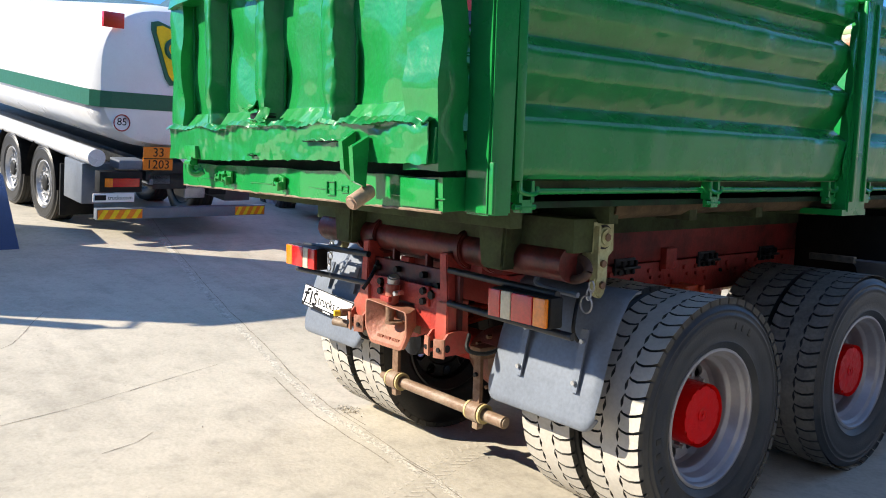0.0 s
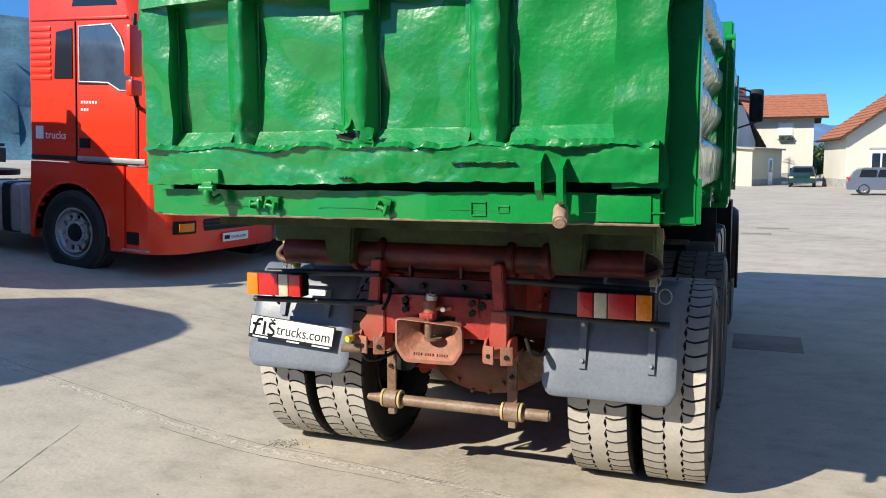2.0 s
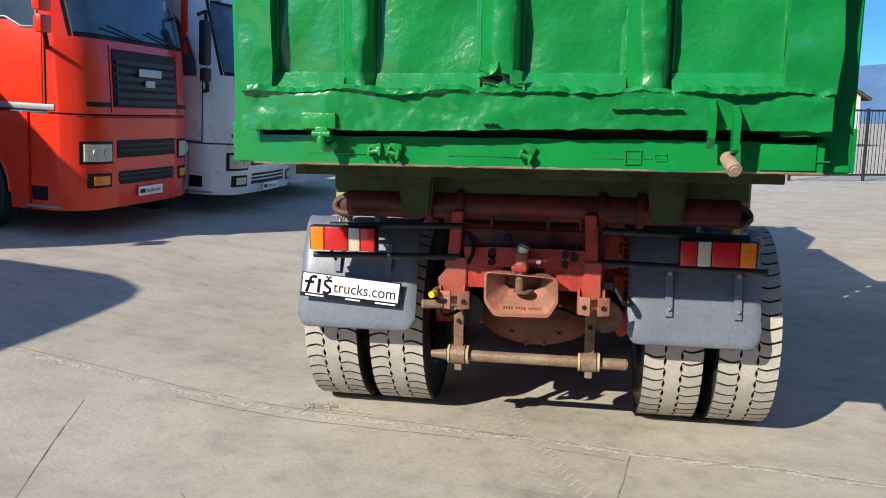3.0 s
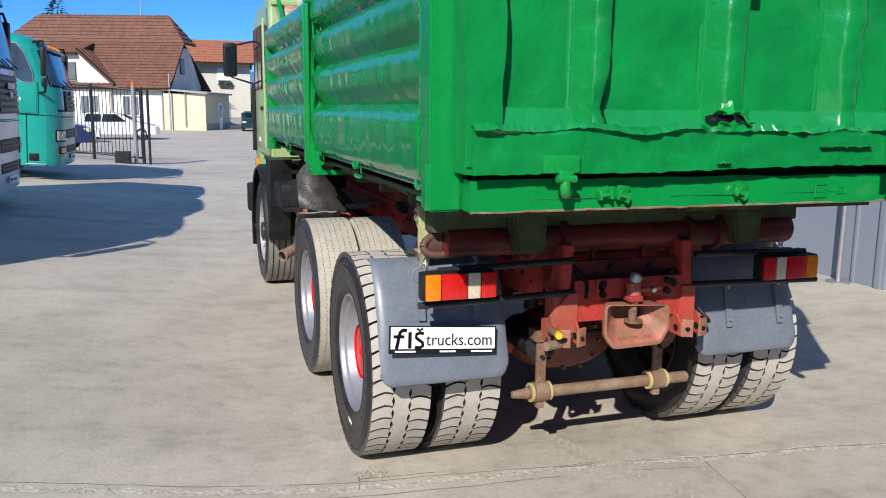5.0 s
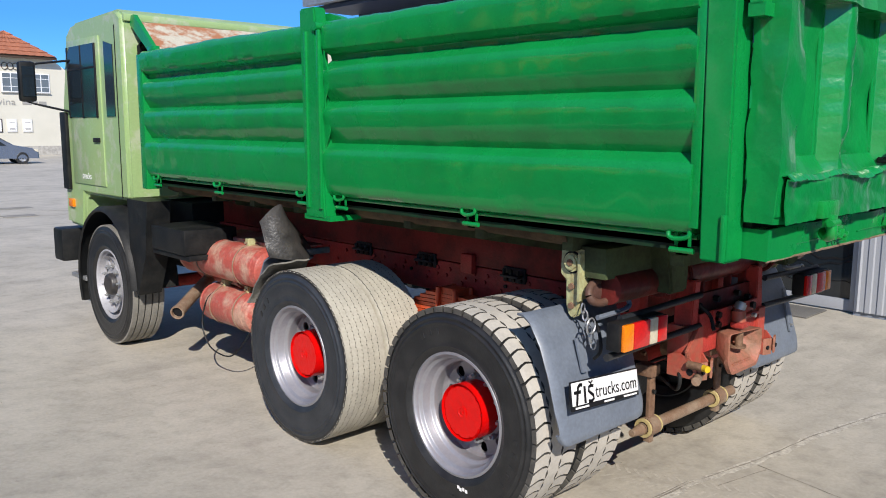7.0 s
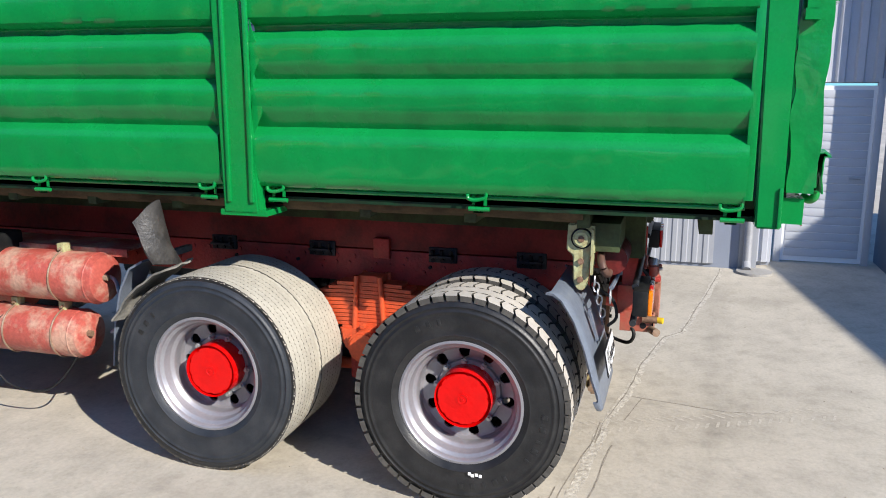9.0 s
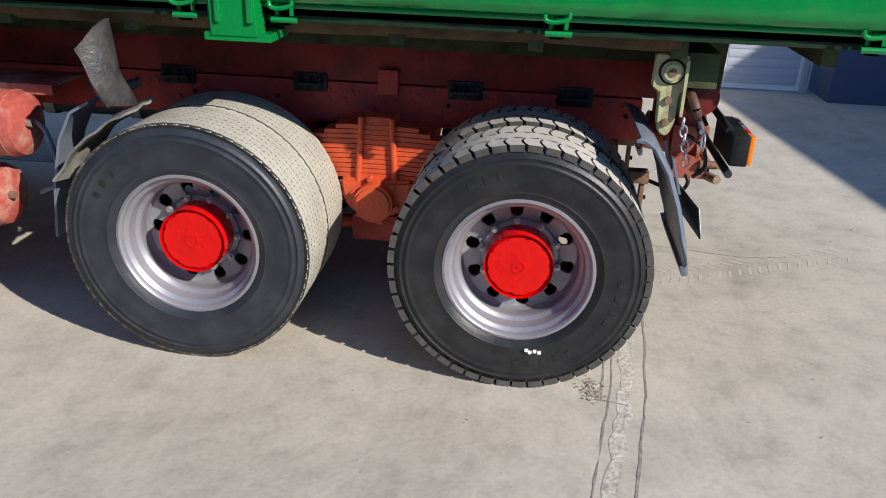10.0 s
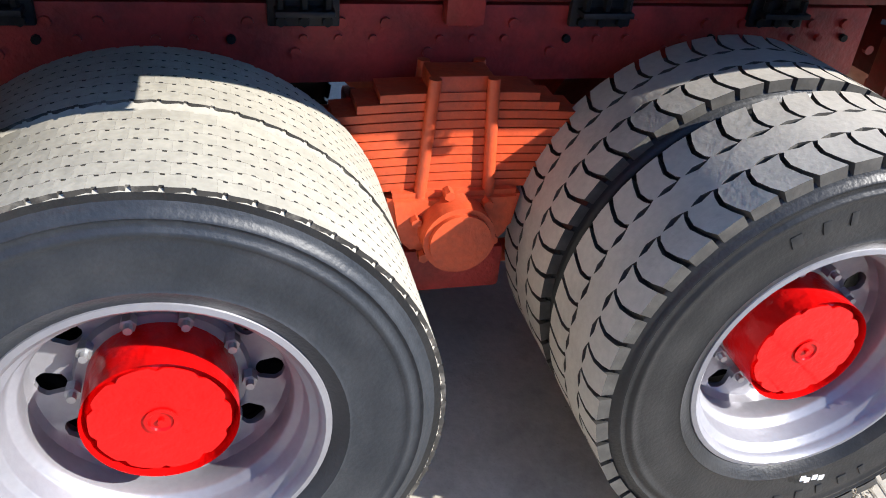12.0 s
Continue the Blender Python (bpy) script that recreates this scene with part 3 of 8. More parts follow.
boxed("bed_floor", truck, OLIVE, -1.17, 1.17, -1.36, 3.58, 1.52, 1.6)
for sign in (-1, 1):
    side_panel(sign, -1.245, 1.07, 1 + sign)
    side_panel(sign, 1.265, 3.52, 12 + sign)
    for y in (-1.19, -0.07, 0.97, 1.36, 2.41, 3.4):
        hinge(sign, y)
    rod("hinge_rod", truck, GREEN, (sign * 1.19, -1.25, 1.562), (sign * 1.19, 3.5, 1.562), 0.012)
    boxed("side_beam", truck, SILL_AND_GAP, sign * 1.09, sign * 1.17, -1.3, 3.55, 1.5, 1.56)
    bm = bmesh.new()
    prism(bm, [(-1.29, 1.485), (-1.27, 2.6), (-1.25, 2.74), (-1.3, 2.765), (-1.39, 2.72), (-1.395, 1.485)], "x", sign * 1.13, sign * 1.255)
    bmesh.ops.bevel(bm, geom=bm.edges[:], offset=0.008, segments=2, affect="EDGES")
    rear_post = part("corner_post", bm, GREEN, truck, "green steel rear corner post")
    boxed("flange", rear_post, GREEN, sign * 1.21, sign * 1.248, -1.275, -1.235, 1.6, 2.48)
    boxed("reinforcement", rear_post, GREEN, sign * 1.15, sign * 1.268, -1.39, -1.375, 1.49, 1.66)
    bm = bmesh.new()
    arc = [(-1.345 + 0.125 * math.cos(a), 2.64 + 0.125 * math.sin(a)) for a in [math.pi * (0.08 + 0.92 * i / 14) for i in range(15)]] + [(-1.472, 2.55), (-1.47, 2.38)]
    inner = [(-1.345 + 0.075 * math.cos(a), 2.64 + 0.07 * math.sin(a)) for a in [math.pi * (0.08 + 0.92 * i / 14) for i in range(15)]] + [(-1.42, 2.55), (-1.425, 2.38)]
    for x0, x1 in ((1.13, 1.145), (1.225, 1.24)):
        prism(bm, arc + inner[::-1], "x", sign * x0, sign * x1)
    prism(bm, arc[1:] + [(y - (y + 1.345) * 0.1, z - 0.012) for y, z in arc[1:]][::-1], "x", sign * 1.145, sign * 1.225)
    box(bm, min(sign * 1.13, sign * 1.24), max(sign * 1.13, sign * 1.24), -1.48, -1.42, 2.34, 2.385)
    part("gate_hanger", bm, GREEN, truck, "curved green tailgate hanger")
    bm = bmesh.new()
    prism(bm, [(1.04, 1.44), (1.24, 1.44), (1.27, 2.63), (1.12, 2.63)], "x", sign * 1.19, sign * 1.275)
    bmesh.ops.bevel(bm, geom=bm.edges[:], offset=0.01, segments=2, affect="EDGES")
    mid = part("middle_post", bm, GREEN, truck, "green steel middle post")
    bm = bmesh.new()
    prism(bm, [(1.0, 1.43), (1.26, 1.43), (1.26, 1.46), (1.0, 1.46)], "x", sign * 1.05, sign * 1.27)
    part("foot", bm, GREEN, mid)
    bm = bmesh.new()
    prism(bm, [(0.93, 2.5), (1.0, 2.57), (1.1, 2.6), (1.3, 2.6), (1.4, 2.56), (1.43, 2.5)], "x", sign * 1.13, sign * 1.18)
    part("catch", bm, GREEN, mid)
    rod("catch_pin", mid, GREEN, (sign * 1.29, 1.1, 2.52), (sign * 1.17, 1.1, 2.52), 0.025, 10)
    boxed("lip", mid, GREEN, sign * 1.27, sign * 1.29, 1.06, 1.085, 1.5, 2.5, bevel=0.006)
    boxed("lip", mid, GREEN, sign * 1.27, sign * 1.288, 1.19, 1.21, 1.5, 2.5, bevel=0.006)
    for e, y0 in ((-1, 1.07), (1, 1.23)):
        bm = bmesh.new()
        edge = [(y0 + e * (0.03 + 0.022 * math.sin((z - 1.62) * 23) + 0.012 * noise.noise(Vector((z * 9, e, sign)))), z) for z in [1.5 + 0.025 * i for i in range(39)]]
        prism(bm, [(y0, 1.5)] + edge + [(y0, 2.45)], "x", sign * 1.243, sign * 1.25)
        part("flange", bm, GREEN, mid, smooth=20)
    front_post = boxed("front_post", truck, GREEN, sign * 1.13, sign * 1.25, 3.52, 3.62, 1.47, 2.52, bevel=0.008)
    boxed("catch", front_post, GREEN, sign * 1.15, sign * 1.2, 3.4, 3.52, 2.5, 2.58)
boxed("headboard", truck, GREEN, -1.15, 1.15, 3.55, 3.62, 1.6, 2.5)
bm = bmesh.new()
sweep(bm, [(3.57, 2.47), (3.72, 2.575), (3.9, 2.7), (4.1, 2.835)], -1.04, 1.04, "x", 30, lambda co: Vector((0, 0.006 * noise.noise(co * 4), 0.012 * noise.noise(co * 3))))
thicken(bm, 0.012)
shield_sheet = part("cab_shield", bm, surface("rusty_bleached_sheet", (0.5, 0.46, 0.36), 0.7, dark=(0.36, 0.15, 0.07), scale=4, amount=1.0, spread=(0.46, 0.56), bump=0.2), truck, "bleached and rusty cab shield sheet", smooth=60)
for sign in (-1, 1):
    bm = bmesh.new()
    prism(bm, [(3.52, 2.46), (3.6, 2.44), (4.13, 2.81), (4.1, 2.88), (4.05, 2.885)], "x", sign * 1.04, sign * 1.075)
    part("edge_strip", bm, GREEN, shield_sheet)
# under the body: cross members, hinge plates
for y in [-1.1 + 0.55 * i for i in range(9)]:
    boxed("cross_member", truck, OLIVE, -1.08, 1.08, y - 0.03, y + 0.03, 1.42, 1.52)
for x in (-0.42, 0.42):
    boxed("sub_frame", truck, OLIVE, x - 0.05, x + 0.05, -0.56, 3.55, 1.3, 1.43)
UNDER = surface("brown_undersheet", (0.1, 0.07, 0.04), 0.9, dark=(0.04, 0.03, 0.019), scale=5, amount=0.9, bump=0.3, ior=1.3)
for sign in (-1, 1):
    bm = bmesh.new()
    sweep(bm, [(sign * 1.1, 1.5), (sign * 1.09, 1.465), (sign * 1.04, 1.44), (sign * 0.9, 1.43)], -0.55, 3.5, "y", 40, lambda co: Vector((0.012 * noise.noise(co * 2.3), 0, 0.014 * noise.noise(co * 1.7))))
    thicken(bm, 0.008)
    part("under_sheet", bm, UNDER, truck, "brown sagging sheet under the bed", smooth=60)
boxed("rear_beam", truck, OLIVE, -1.02, 1.02, -0.72, -0.58, 1.3, 1.44, bevel=0.008, label="dull olive rear cross beam")
for x in (-0.58, 0.63):
    bm = bmesh.new()
    prism(bm, [(x - 0.1, 1.47), (x + 0.1, 1.47), (x + 0.08, 1.2), (x - 0.06, 1.2)], "y", -0.82, -0.62)
    bmesh.ops.bevel(bm, geom=bm.edges[:], offset=0.012, segments=2, affect="EDGES")
    part("tipping_hinge", bm, OLIVE, truck, "olive tipping hinge block")
for sign in (-1, 1):
    bm = bmesh.new()
    prism(bm, [(-0.607, 1.43), (-0.472, 1.43), (-0.468, 1.3), (-0.5, 1.275), (-0.503, 1.16), (-0.518, 1.115), (-0.54, 1.1), (-0.565, 1.115), (-0.578, 1.16), (-0.58, 1.275), (-0.611, 1.3)], "x", sign * 0.985, sign * 1.022)
    bmesh.ops.bevel(bm, geom=bm.edges[:], offset=0.006, segments=2, affect="EDGES")
    lock = part("tipping_lock", bm, CREAM, truck, "pale olive tipping lock with a round pin")
    rod("pin_seat", lock, INK, (sign * 1.0, -0.54, 1.362), (sign * 1.025, -0.54, 1.362), 0.052, 24)
    rod("pin", lock, CREAM, (sign * 0.96, -0.54, 1.362), (sign * 1.045, -0.54, 1.362), 0.043, 24, bevel=0.01)
    rod("pin_core", lock, RUST, (sign * 1.04, -0.54, 1.362), (sign * 1.05, -0.54, 1.362), 0.017, 6)
    for z in (1.25, 1.16):
        rod("bolt", lock, RUST, (sign * 1.015, -0.54, z), (sign * 1.035, -0.54, z), 0.016, 6)
    boxed("link", lock, CREAM, sign * 0.985, sign * 1.02, -0.575, -0.52, 1.13, 1.3, bevel=0.012)
    bm = bmesh.new()
    oval = [(sign * (0.957 + 0.085 * math.cos(a)), -0.65 + 0.02 * math.sin(a), 1.232 + 0.045 * math.sin(a) - 0.008 * math.cos(a)) for a in [2 * math.pi * k / 24 for k in range(25)]]
    tube(bm, oval, 0.019, 10, False)
    shackle = part("shackle", bm, surface("dark_brown_rubber", (0.11, 0.055, 0.038), 0.6, dark=(0.07, 0.04, 0.03), scale=20, amount=0.8, bump=0.3), lock, "brown rubber buffer ring")
    bm = bmesh.new()
    bmesh.ops.create_uvsphere(bm, u_segments=20, v_segments=8, radius=1.0, matrix=Matrix.LocRotScale((sign * 0.957, -0.64, 1.232), None, (0.08, 0.012, 0.042)))
    part("buffer_face", bm, surface("dull_brown_leather", (0.09, 0.04, 0.03), 0.7, dark=(0.05, 0.025, 0.02), scale=30, amount=0.8, bump=0.3), shackle)
    rod("shackle_pin", lock, RUST_RED, (sign * 0.86, -0.66, 1.2), (sign * 0.875, -0.63, 1.24), 0.022, 12, bevel=0.006)
    bm = bmesh.new()
    prism(bm, [(sign * 1.05, 1.41), (sign * 1.03, 1.41), (sign * 0.962, 1.33), (sign * 0.962, 1.25), (sign * 1.0, 1.2), (sign * 1.05, 1.19)], "y", -0.6, -0.588)
    part("gusset", bm, CREAM, lock)
    bm = bmesh.new()
    tube(bm, smooth_path([(sign * 1.03, -0.69, 1.13), (sign * 0.86, -0.7, 1.14), (sign * 0.8, -0.7, 1.16), (sign * 0.83, -0.69, 1.22)]), 0.012, 8)
    part("clip", bm, FENDER, lock)
    for q, dz in ((1.03, -0.03),):
        bm = bmesh.new()
        tube(bm, smooth_path([(sign * (q - 0.05), -0.63, 1.14 + dz), (sign * q, -0.7, 1.1 + dz), (sign * (q + 0.01), -0.72, 1.02 + dz), (sign * q, -0.68, 0.97 + dz)]), 0.008, 8)
        part("hose", bm, BLACK, lock)
    bm = bmesh.new()
    tube(bm, [(sign * 1.075 + 0.03 * math.cos(a), -0.69, 1.1 + 0.035 * math.sin(a)) for a in [2 * math.pi * k / 16 for k in range(17)]], 0.004, 6, False)
    part("wire_ring", bm, ZINC, lock)
    bm = bmesh.new()
    for i in range(6 if sign < 0 else 2):
        a = Matrix.Translation((sign * (1.03 - 0.006 * i), -0.61 - 0.008 * i, 1.16 - 0.033 * i)) @ Euler((0, 0, i * 1.57)).to_matrix().to_4x4()
        ring = [a @ Vector((0.014 * math.cos(q), 0, 0.024 * math.sin(q))) for q in [k * math.pi / 5 for k in range(11)]]
        tube(bm, ring, 0.004, 6)
    part("chain", bm, ZINC, lock)

# tailgate
gate = dented("tailgate", truck, GREEN_GATE, -1.12, 1.1, -1.46, -1.42, 1.66, 2.5, 0.024, 5, label="green tailgate sheet full of dents")
for x0, x1, s in ((-1.17, -1.03, 1), (0.965, 1.15, 2)):
    dented("stile", gate, GREEN_RIB, x0, x1, -1.53, -1.41, 1.63, 2.5, 0.02, 7, seed=s)
def gate_rib(x, w, seed, pinch):
    """A folded rib: welded flanges, sloped flanks, a face that is pinched and dented towards its foot."""
    bm = bmesh.new()
    half = w / 2
    sec = [(-half - 0.045, -1.462), (-half - 0.026, -1.466), (-half - 0.02, -1.474), (-half + 0.016, -1.534), (-half + 0.024, -1.545), (-half * 0.4, -1.55), (0.01, -1.552), (half * 0.5, -1.551), (half - 0.014, -1.547), (half - 0.006, -1.536), (half + 0.008, -1.476), (half + 0.016, -1.464)]

    def bend(co):
        foot = max(0.0, 1 - abs(co.z - 1.86) / 0.16) ** 2
        n1 = noise.noise(Vector((co.x * 5, co.z * 6, seed)))
        n2 = noise.noise(Vector((co.x * 17, co.z * 15, seed + 4)))
        side = noise.noise(Vector((0, co.z * 5, seed + 9))) + 0.4 * noise.noise(Vector((0, co.z * 14, seed + 2)))
        out = max(0.0, min(1.0, (-1.476 - co.y) / 0.05))
        return Vector((out * (0.011 * side - pinch * foot * (co.x - x) * 0.55), out * (0.01 * n1 + 0.008 * n2 + 0.018 * foot * pinch), 0))
    sweep(bm, [(x + q, y) for q, y in sec], 1.77, 2.47, "z", 44, bend)
    thicken(bm, 0.006)
    part("rib", bm, GREEN_RIB, gate, smooth=42)


for x, w, s, pinch in ((-0.665, 0.1, 3, 0.9), (-0.09, 0.125, 4, 0.2), (0.475, 0.13, 5, 0.5)):
    gate_rib(x, w, s, pinch)
for x0, x1 in ((-1.03, -0.735), (-0.6, -0.175), (-0.015, 0.39), (0.56, 0.965)):
    bm = bmesh.new()
    sweep(bm, [(-1.45, 1.868), (-1.468, 1.862), (-1.474, 1.85), (-1.506, 1.805), (-1.52, 1.78)], x0, x1, "x", 30, lambda co: Vector((0, 0.006 * noise.noise(co * 14), 0.004 * noise.noise(co * 9))))
    thicken(bm, 0.005)
    part("ledge", bm, GREEN_GATE, gate, smooth=40)
    for k in range(2):
        bm = bmesh.new()
        e = x0 + 0.004 if k == 0 else x1 - 0.004
        tube(bm, [(e + 0.004 * noise.noise(Vector((e, i, 2))), -1.466 + 0.003 * noise.noise(Vector((i * 2.3, e, 5))), 1.87 + 0.55 * i / 36) for i in range(37)], 0.006, 6)
        part("weld", bm, GREEN_GATE, gate)
for x0, x1, s, mt in ((-1.17, -0.47, 6, GREEN_GATE), (-0.468, 0.31, 7, GREEN), (0.312, 1.115, 8, GREEN_GATE)):
    dented("top_rail", gate, mt, x0, x1, -1.56, -1.41, 2.42, 2.56, 0.004 if s == 7 else 0.02, 6, seed=s, lean=0.2)
boxed("patch", gate, GREEN, -0.18, 0.0, -1.575, -1.55, 2.33, 2.5, bevel=0.006)
dented("bottom_rail", gate, GREEN_RIB, -1.16, 1.14, -1.535, -1.41, 1.652, 1.765, 0.02, 7, seed=9, label="crumpled green bottom rail")
bm = bmesh.new()
rows = []
for i in range(381):
    x = -1.15 + 2.28 * i / 380
    n1, n2, n3 = (noise.noise(Vector((x * f, g, 0))) for f, g in ((5, 3), (19, 8), (47, 2)))
    jag = 0.016 * n1 + 0.013 * n2 + 0.005 * n3
    out = -0.012 * n1 - 0.01 * n2 - 0.002 * n3
    lap = max(0.0, 0.35 + noise.noise(Vector((x * 3.1, 6, 2))) + 0.5 * n2)
    row = [bm.verts.new((x, -1.5 + out * 0.3, 1.795 + jag)), bm.verts.new((x, -1.552 + out, 1.806 + jag)), bm.verts.new((x, -1.562 - 0.03 * lap + out, 1.79 + jag - 0.012 * lap)), bm.verts.new((x, -1.556 + 0.3 * out, 1.786 + jag * 0.9 - 0.004 * lap))]
    for k in range(12):
        z = 1.777 - (0.0117 + 0.0016 * max(0.0, min(1.0, (0.3 - x) / 0.8))) * k
        p = Vector((x * 4.3, z * 9, 4))
        fade = max(0.0, 1 - k / 3)
        dent = 0.009 * noise.noise(p) + 0.005 * noise.noise(p * 2.3 + Vector((5, 0, 0))) + 0.002 * noise.noise(p * 6)
        row.append(bm.verts.new((x, -1.555 - dent, z + 0.5 * jag * fade + (0.006 * n2 if k == 11 else 0))))
    rows.append(row)
for a, b in zip(rows, rows[1:]):
    for k in range(15):
        bm.faces.new((a[k], b[k], b[k + 1], a[k + 1]))
bmesh.ops.recalc_face_normals(bm, faces=bm.faces)
thicken(bm, 0.005)
part("torn_lip", bm, GREEN_RIB, gate, "torn and bent sheet edge", smooth=50)
bm = bmesh.new()
tube(bm, [(-1.13 + 2.26 * i / 90, -1.487 + 0.003 * noise.noise(Vector((i * 0.7, 1, 0))), 1.49 + 0.003 * noise.noise(Vector((i * 0.5, 5, 0)))) for i in range(91)], 0.005, 6)
part("worn_edge", bm, PIPE, truck, "bare worn lower edge")
for x0, x1, z in ((0.34, 0.6, 1.722), (-0.15, -0.09, 1.66)):
    bm = bmesh.new()
    line = [(x0 + (x1 - x0) * i / 24, z + 0.006 * noise.noise(Vector((i * 0.6, x0, 1)))) for i in range(25)]
    for i, (p, q) in enumerate(zip(line, line[1:])):
        w0, w1 = 0.006 * math.sin(math.pi * i / 24), 0.006 * math.sin(math.pi * (i + 1) / 24)
        box(bm, p[0], q[0] + 0.001, -1.577, -1.55, p[1] - 0.001, p[1] + 0.0005 + w0 * 0.15)
    part("split", bm, INK, gate, "dark split in the sheet")
    bm = bmesh.new()
    tube(bm, [(p, -1.574 - 0.003 * math.sin(i * 1.9), z + 0.005 + 0.002 * math.sin(i)) for i, (p, z) in enumerate(line)], 0.0025, 6)
    part("torn_metal", bm, GREEN_RIB, gate)
tear = []
for k in range(28):
    a = 2 * math.pi * k / 28
    r = 1 + 0.35 * noise.noise(Vector((k * 1.7, 0, 0)))
    tear.append((-0.1 + 0.075 * r * math.copysign(abs(math.cos(a)) ** 0.5, math.cos(a)), 1.832 + 0.015 * r * math.copysign(abs(math.sin(a)) ** 0.6, math.sin(a))))
bm = bmesh.new()
prism(bm, tear, "y", -1.553, -1.5)
part("hole", bm, INK, gate, "ragged torn hole")
for x, z, w, h, tilt, yaw in ((-0.15, 1.862, 0.03, 0.022, -0.9, 0.4), (-0.115, 1.868, 0.022, 0.03, -0.6, -0.5), (-0.07, 1.85, 0.012, 0.02, -1.3, 0.2), (-0.03, 1.835, 0.026, 0.034, -0.3, 0.6), (-0.01, 1.81, 0.02, 0.018, 0.5, -0.3), (-0.13, 1.81, 0.026, 0.014, 0.7, 0.2)):
    curl = Matrix.Translation((x, -1.558, z)) @ Euler((tilt, yaw * 0.4, yaw)).to_matrix().to_4x4()
    bm = bmesh.new()
    sweep(bm, [(-0.012, -h), (-0.004, -h * 0.3), (0.0, h * 0.3), (-0.006, h)], -w, w, "x", 6, lambda co: Vector((0, 0.006 * noise.noise(co * 60), 0.006 * noise.noise(co * 45 + Vector((3, 0, 0))))))
    thicken(bm, 0.003)
    bmesh.ops.transform(bm, matrix=curl, verts=bm.verts)
    part("torn_metal", bm, GREEN_RUST, gate)
bm = bmesh.new()
arc = [(-0.175, -1.57, 2.44)] + [(-0.09 - 0.085 * math.cos(math.pi * i / 8), -1.57, 2.56 + 0.075 * math.sin(math.pi * i / 8)) for i in range(9)] + [(-0.005, -1.57, 2.44)]
tube(bm, arc, 0.014, 8)
part("grab_handle", bm, GREEN, gate, "bent green tube handle")
bm = bmesh.new()
box(bm, -0.89, -0.745, -1.58, -1.545, 1.635, 1.7, 0.008)
box(bm, -0.83, -0.775, -1.59, -1.55, 1.6, 1.645, 0.008)
tube(bm, smooth_path([(-0.805, -1.565, 1.63), (-0.805, -1.58, 1.595), (-0.8, -1.575, 1.57), (-0.785, -1.555, 1.56), (-0.765, -1.53, 1.575)], 4), 0.02, 10)
cyl(bm, (-0.84, -1.585, 1.615), (-0.765, -1.585, 1.615), 0.014, 10)
part("latch", bm, GREEN_RUST, gate, "green tailgate latch with a hanging hook")
bm = bmesh.new()
prism(bm, [(-1.56, 1.76), (-1.62, 1.72), (-1.61, 1.62), (-1.57, 1.58)], "x", 0.69, 0.715)
prism(bm, [(-1.56, 1.74), (-1.63, 1.7), (-1.62, 1.58), (-1.57, 1.56)], "x", 0.775, 0.8)
part("latch_jaw", bm, GREEN, gate)
rod("latch_stub", gate, surface("worn_pinkish_wood", (0.42, 0.28, 0.2), 0.8, dark=(0.25, 0.17, 0.12), scale=20, amount=0.8, bump=0.3), (0.772, -1.53, 1.55), (0.79, -1.63, 1.5), 0.028, 12, "worn brown stub handle", bevel=0.008)
# dark board added behind the gap below the tailgate, in place of shade
boxed("gap_shade", truck, SILL_AND_GAP, -1.12, 1.12, -1.42, -1.37, 1.56, 1.7)
beam = dented("tail_beam", truck, GREEN, -1.13, 1.13, -1.485, -1.37, 1.49, 1.606, 0.012, 5, seed=11, label="green beam below the tailgate")
for x, turn, h in ((-0.52, 12, 0.03), (-0.6, -9, 0.026), (0.02, 20, 0.03)):
    bm = bmesh.new()
    box(bm, -0.026, 0.026, -0.006, 0.006, -h, h, 0.004)
    box(bm, -0.03, -0.018, -0.03, 0.0, -h * 0.8, h * 0.5, 0.004)
    box(bm, 0.012, 0.024, -0.034, 0.0, -h, h * 0.3, 0.004)
    cyl(bm, (-0.026, -0.022, -h * 0.2), (0.022, -0.024, -h * 0.25), 0.008, 8)
    for v in bm.verts:
        v.co += 0.005 * Vector((noise.noise(v.co * 40), noise.noise(v.co * 50 + Vector((3, 0, 0))), noise.noise(v.co * 45 + Vector((0, 5, 0)))))
    bmesh.ops.transform(bm, matrix=Matrix.Translation((x, -1.495, 1.55)) @ Euler((radians(turn * 0.6), radians(turn), 0)).to_matrix().to_4x4(), verts=bm.verts)
    part("tab", bm, GREEN_RUST, beam, "broken rusty tab")
boxed("tab_plate", beam, GREEN, 0.9, 1.1, -1.495, -1.485, 1.5, 1.6)
for x, w, h in ((0.43, 0.03, 0.026), (0.535, 0.022, 0.012)):
    bm = bmesh.new()
    tube(bm, [(x - w, -1.492, 1.54 - h), (x + w, -1.492, 1.54 - h), (x + w, -1.492, 1.54 + h), (x - w, -1.492, 1.54 + h), (x - w, -1.492, 1.54 - h)], 0.004, 6)
    part("weld_mark", bm, GREEN_RIB, beam)
for x in (-0.9, -0.3, 0.25, 0.85):
    bm = bmesh.new()
    tube(bm, [(x + 0.05 * i, -1.489 - 0.002 * noise.noise(Vector((i, x, 0))), 1.535 + 0.006 * noise.noise(Vector((i * 0.8, x, 3)))) for i in range(7)], 0.003, 6)
    part("scratch_ridge", bm, GREEN_RIB, beam)

JAW = surface("faded_rusty_jaw", (0.36, 0.135, 0.09), 0.6, dark=(0.2, 0.11, 0.065), scale=10, amount=0.9, bump=0.4)
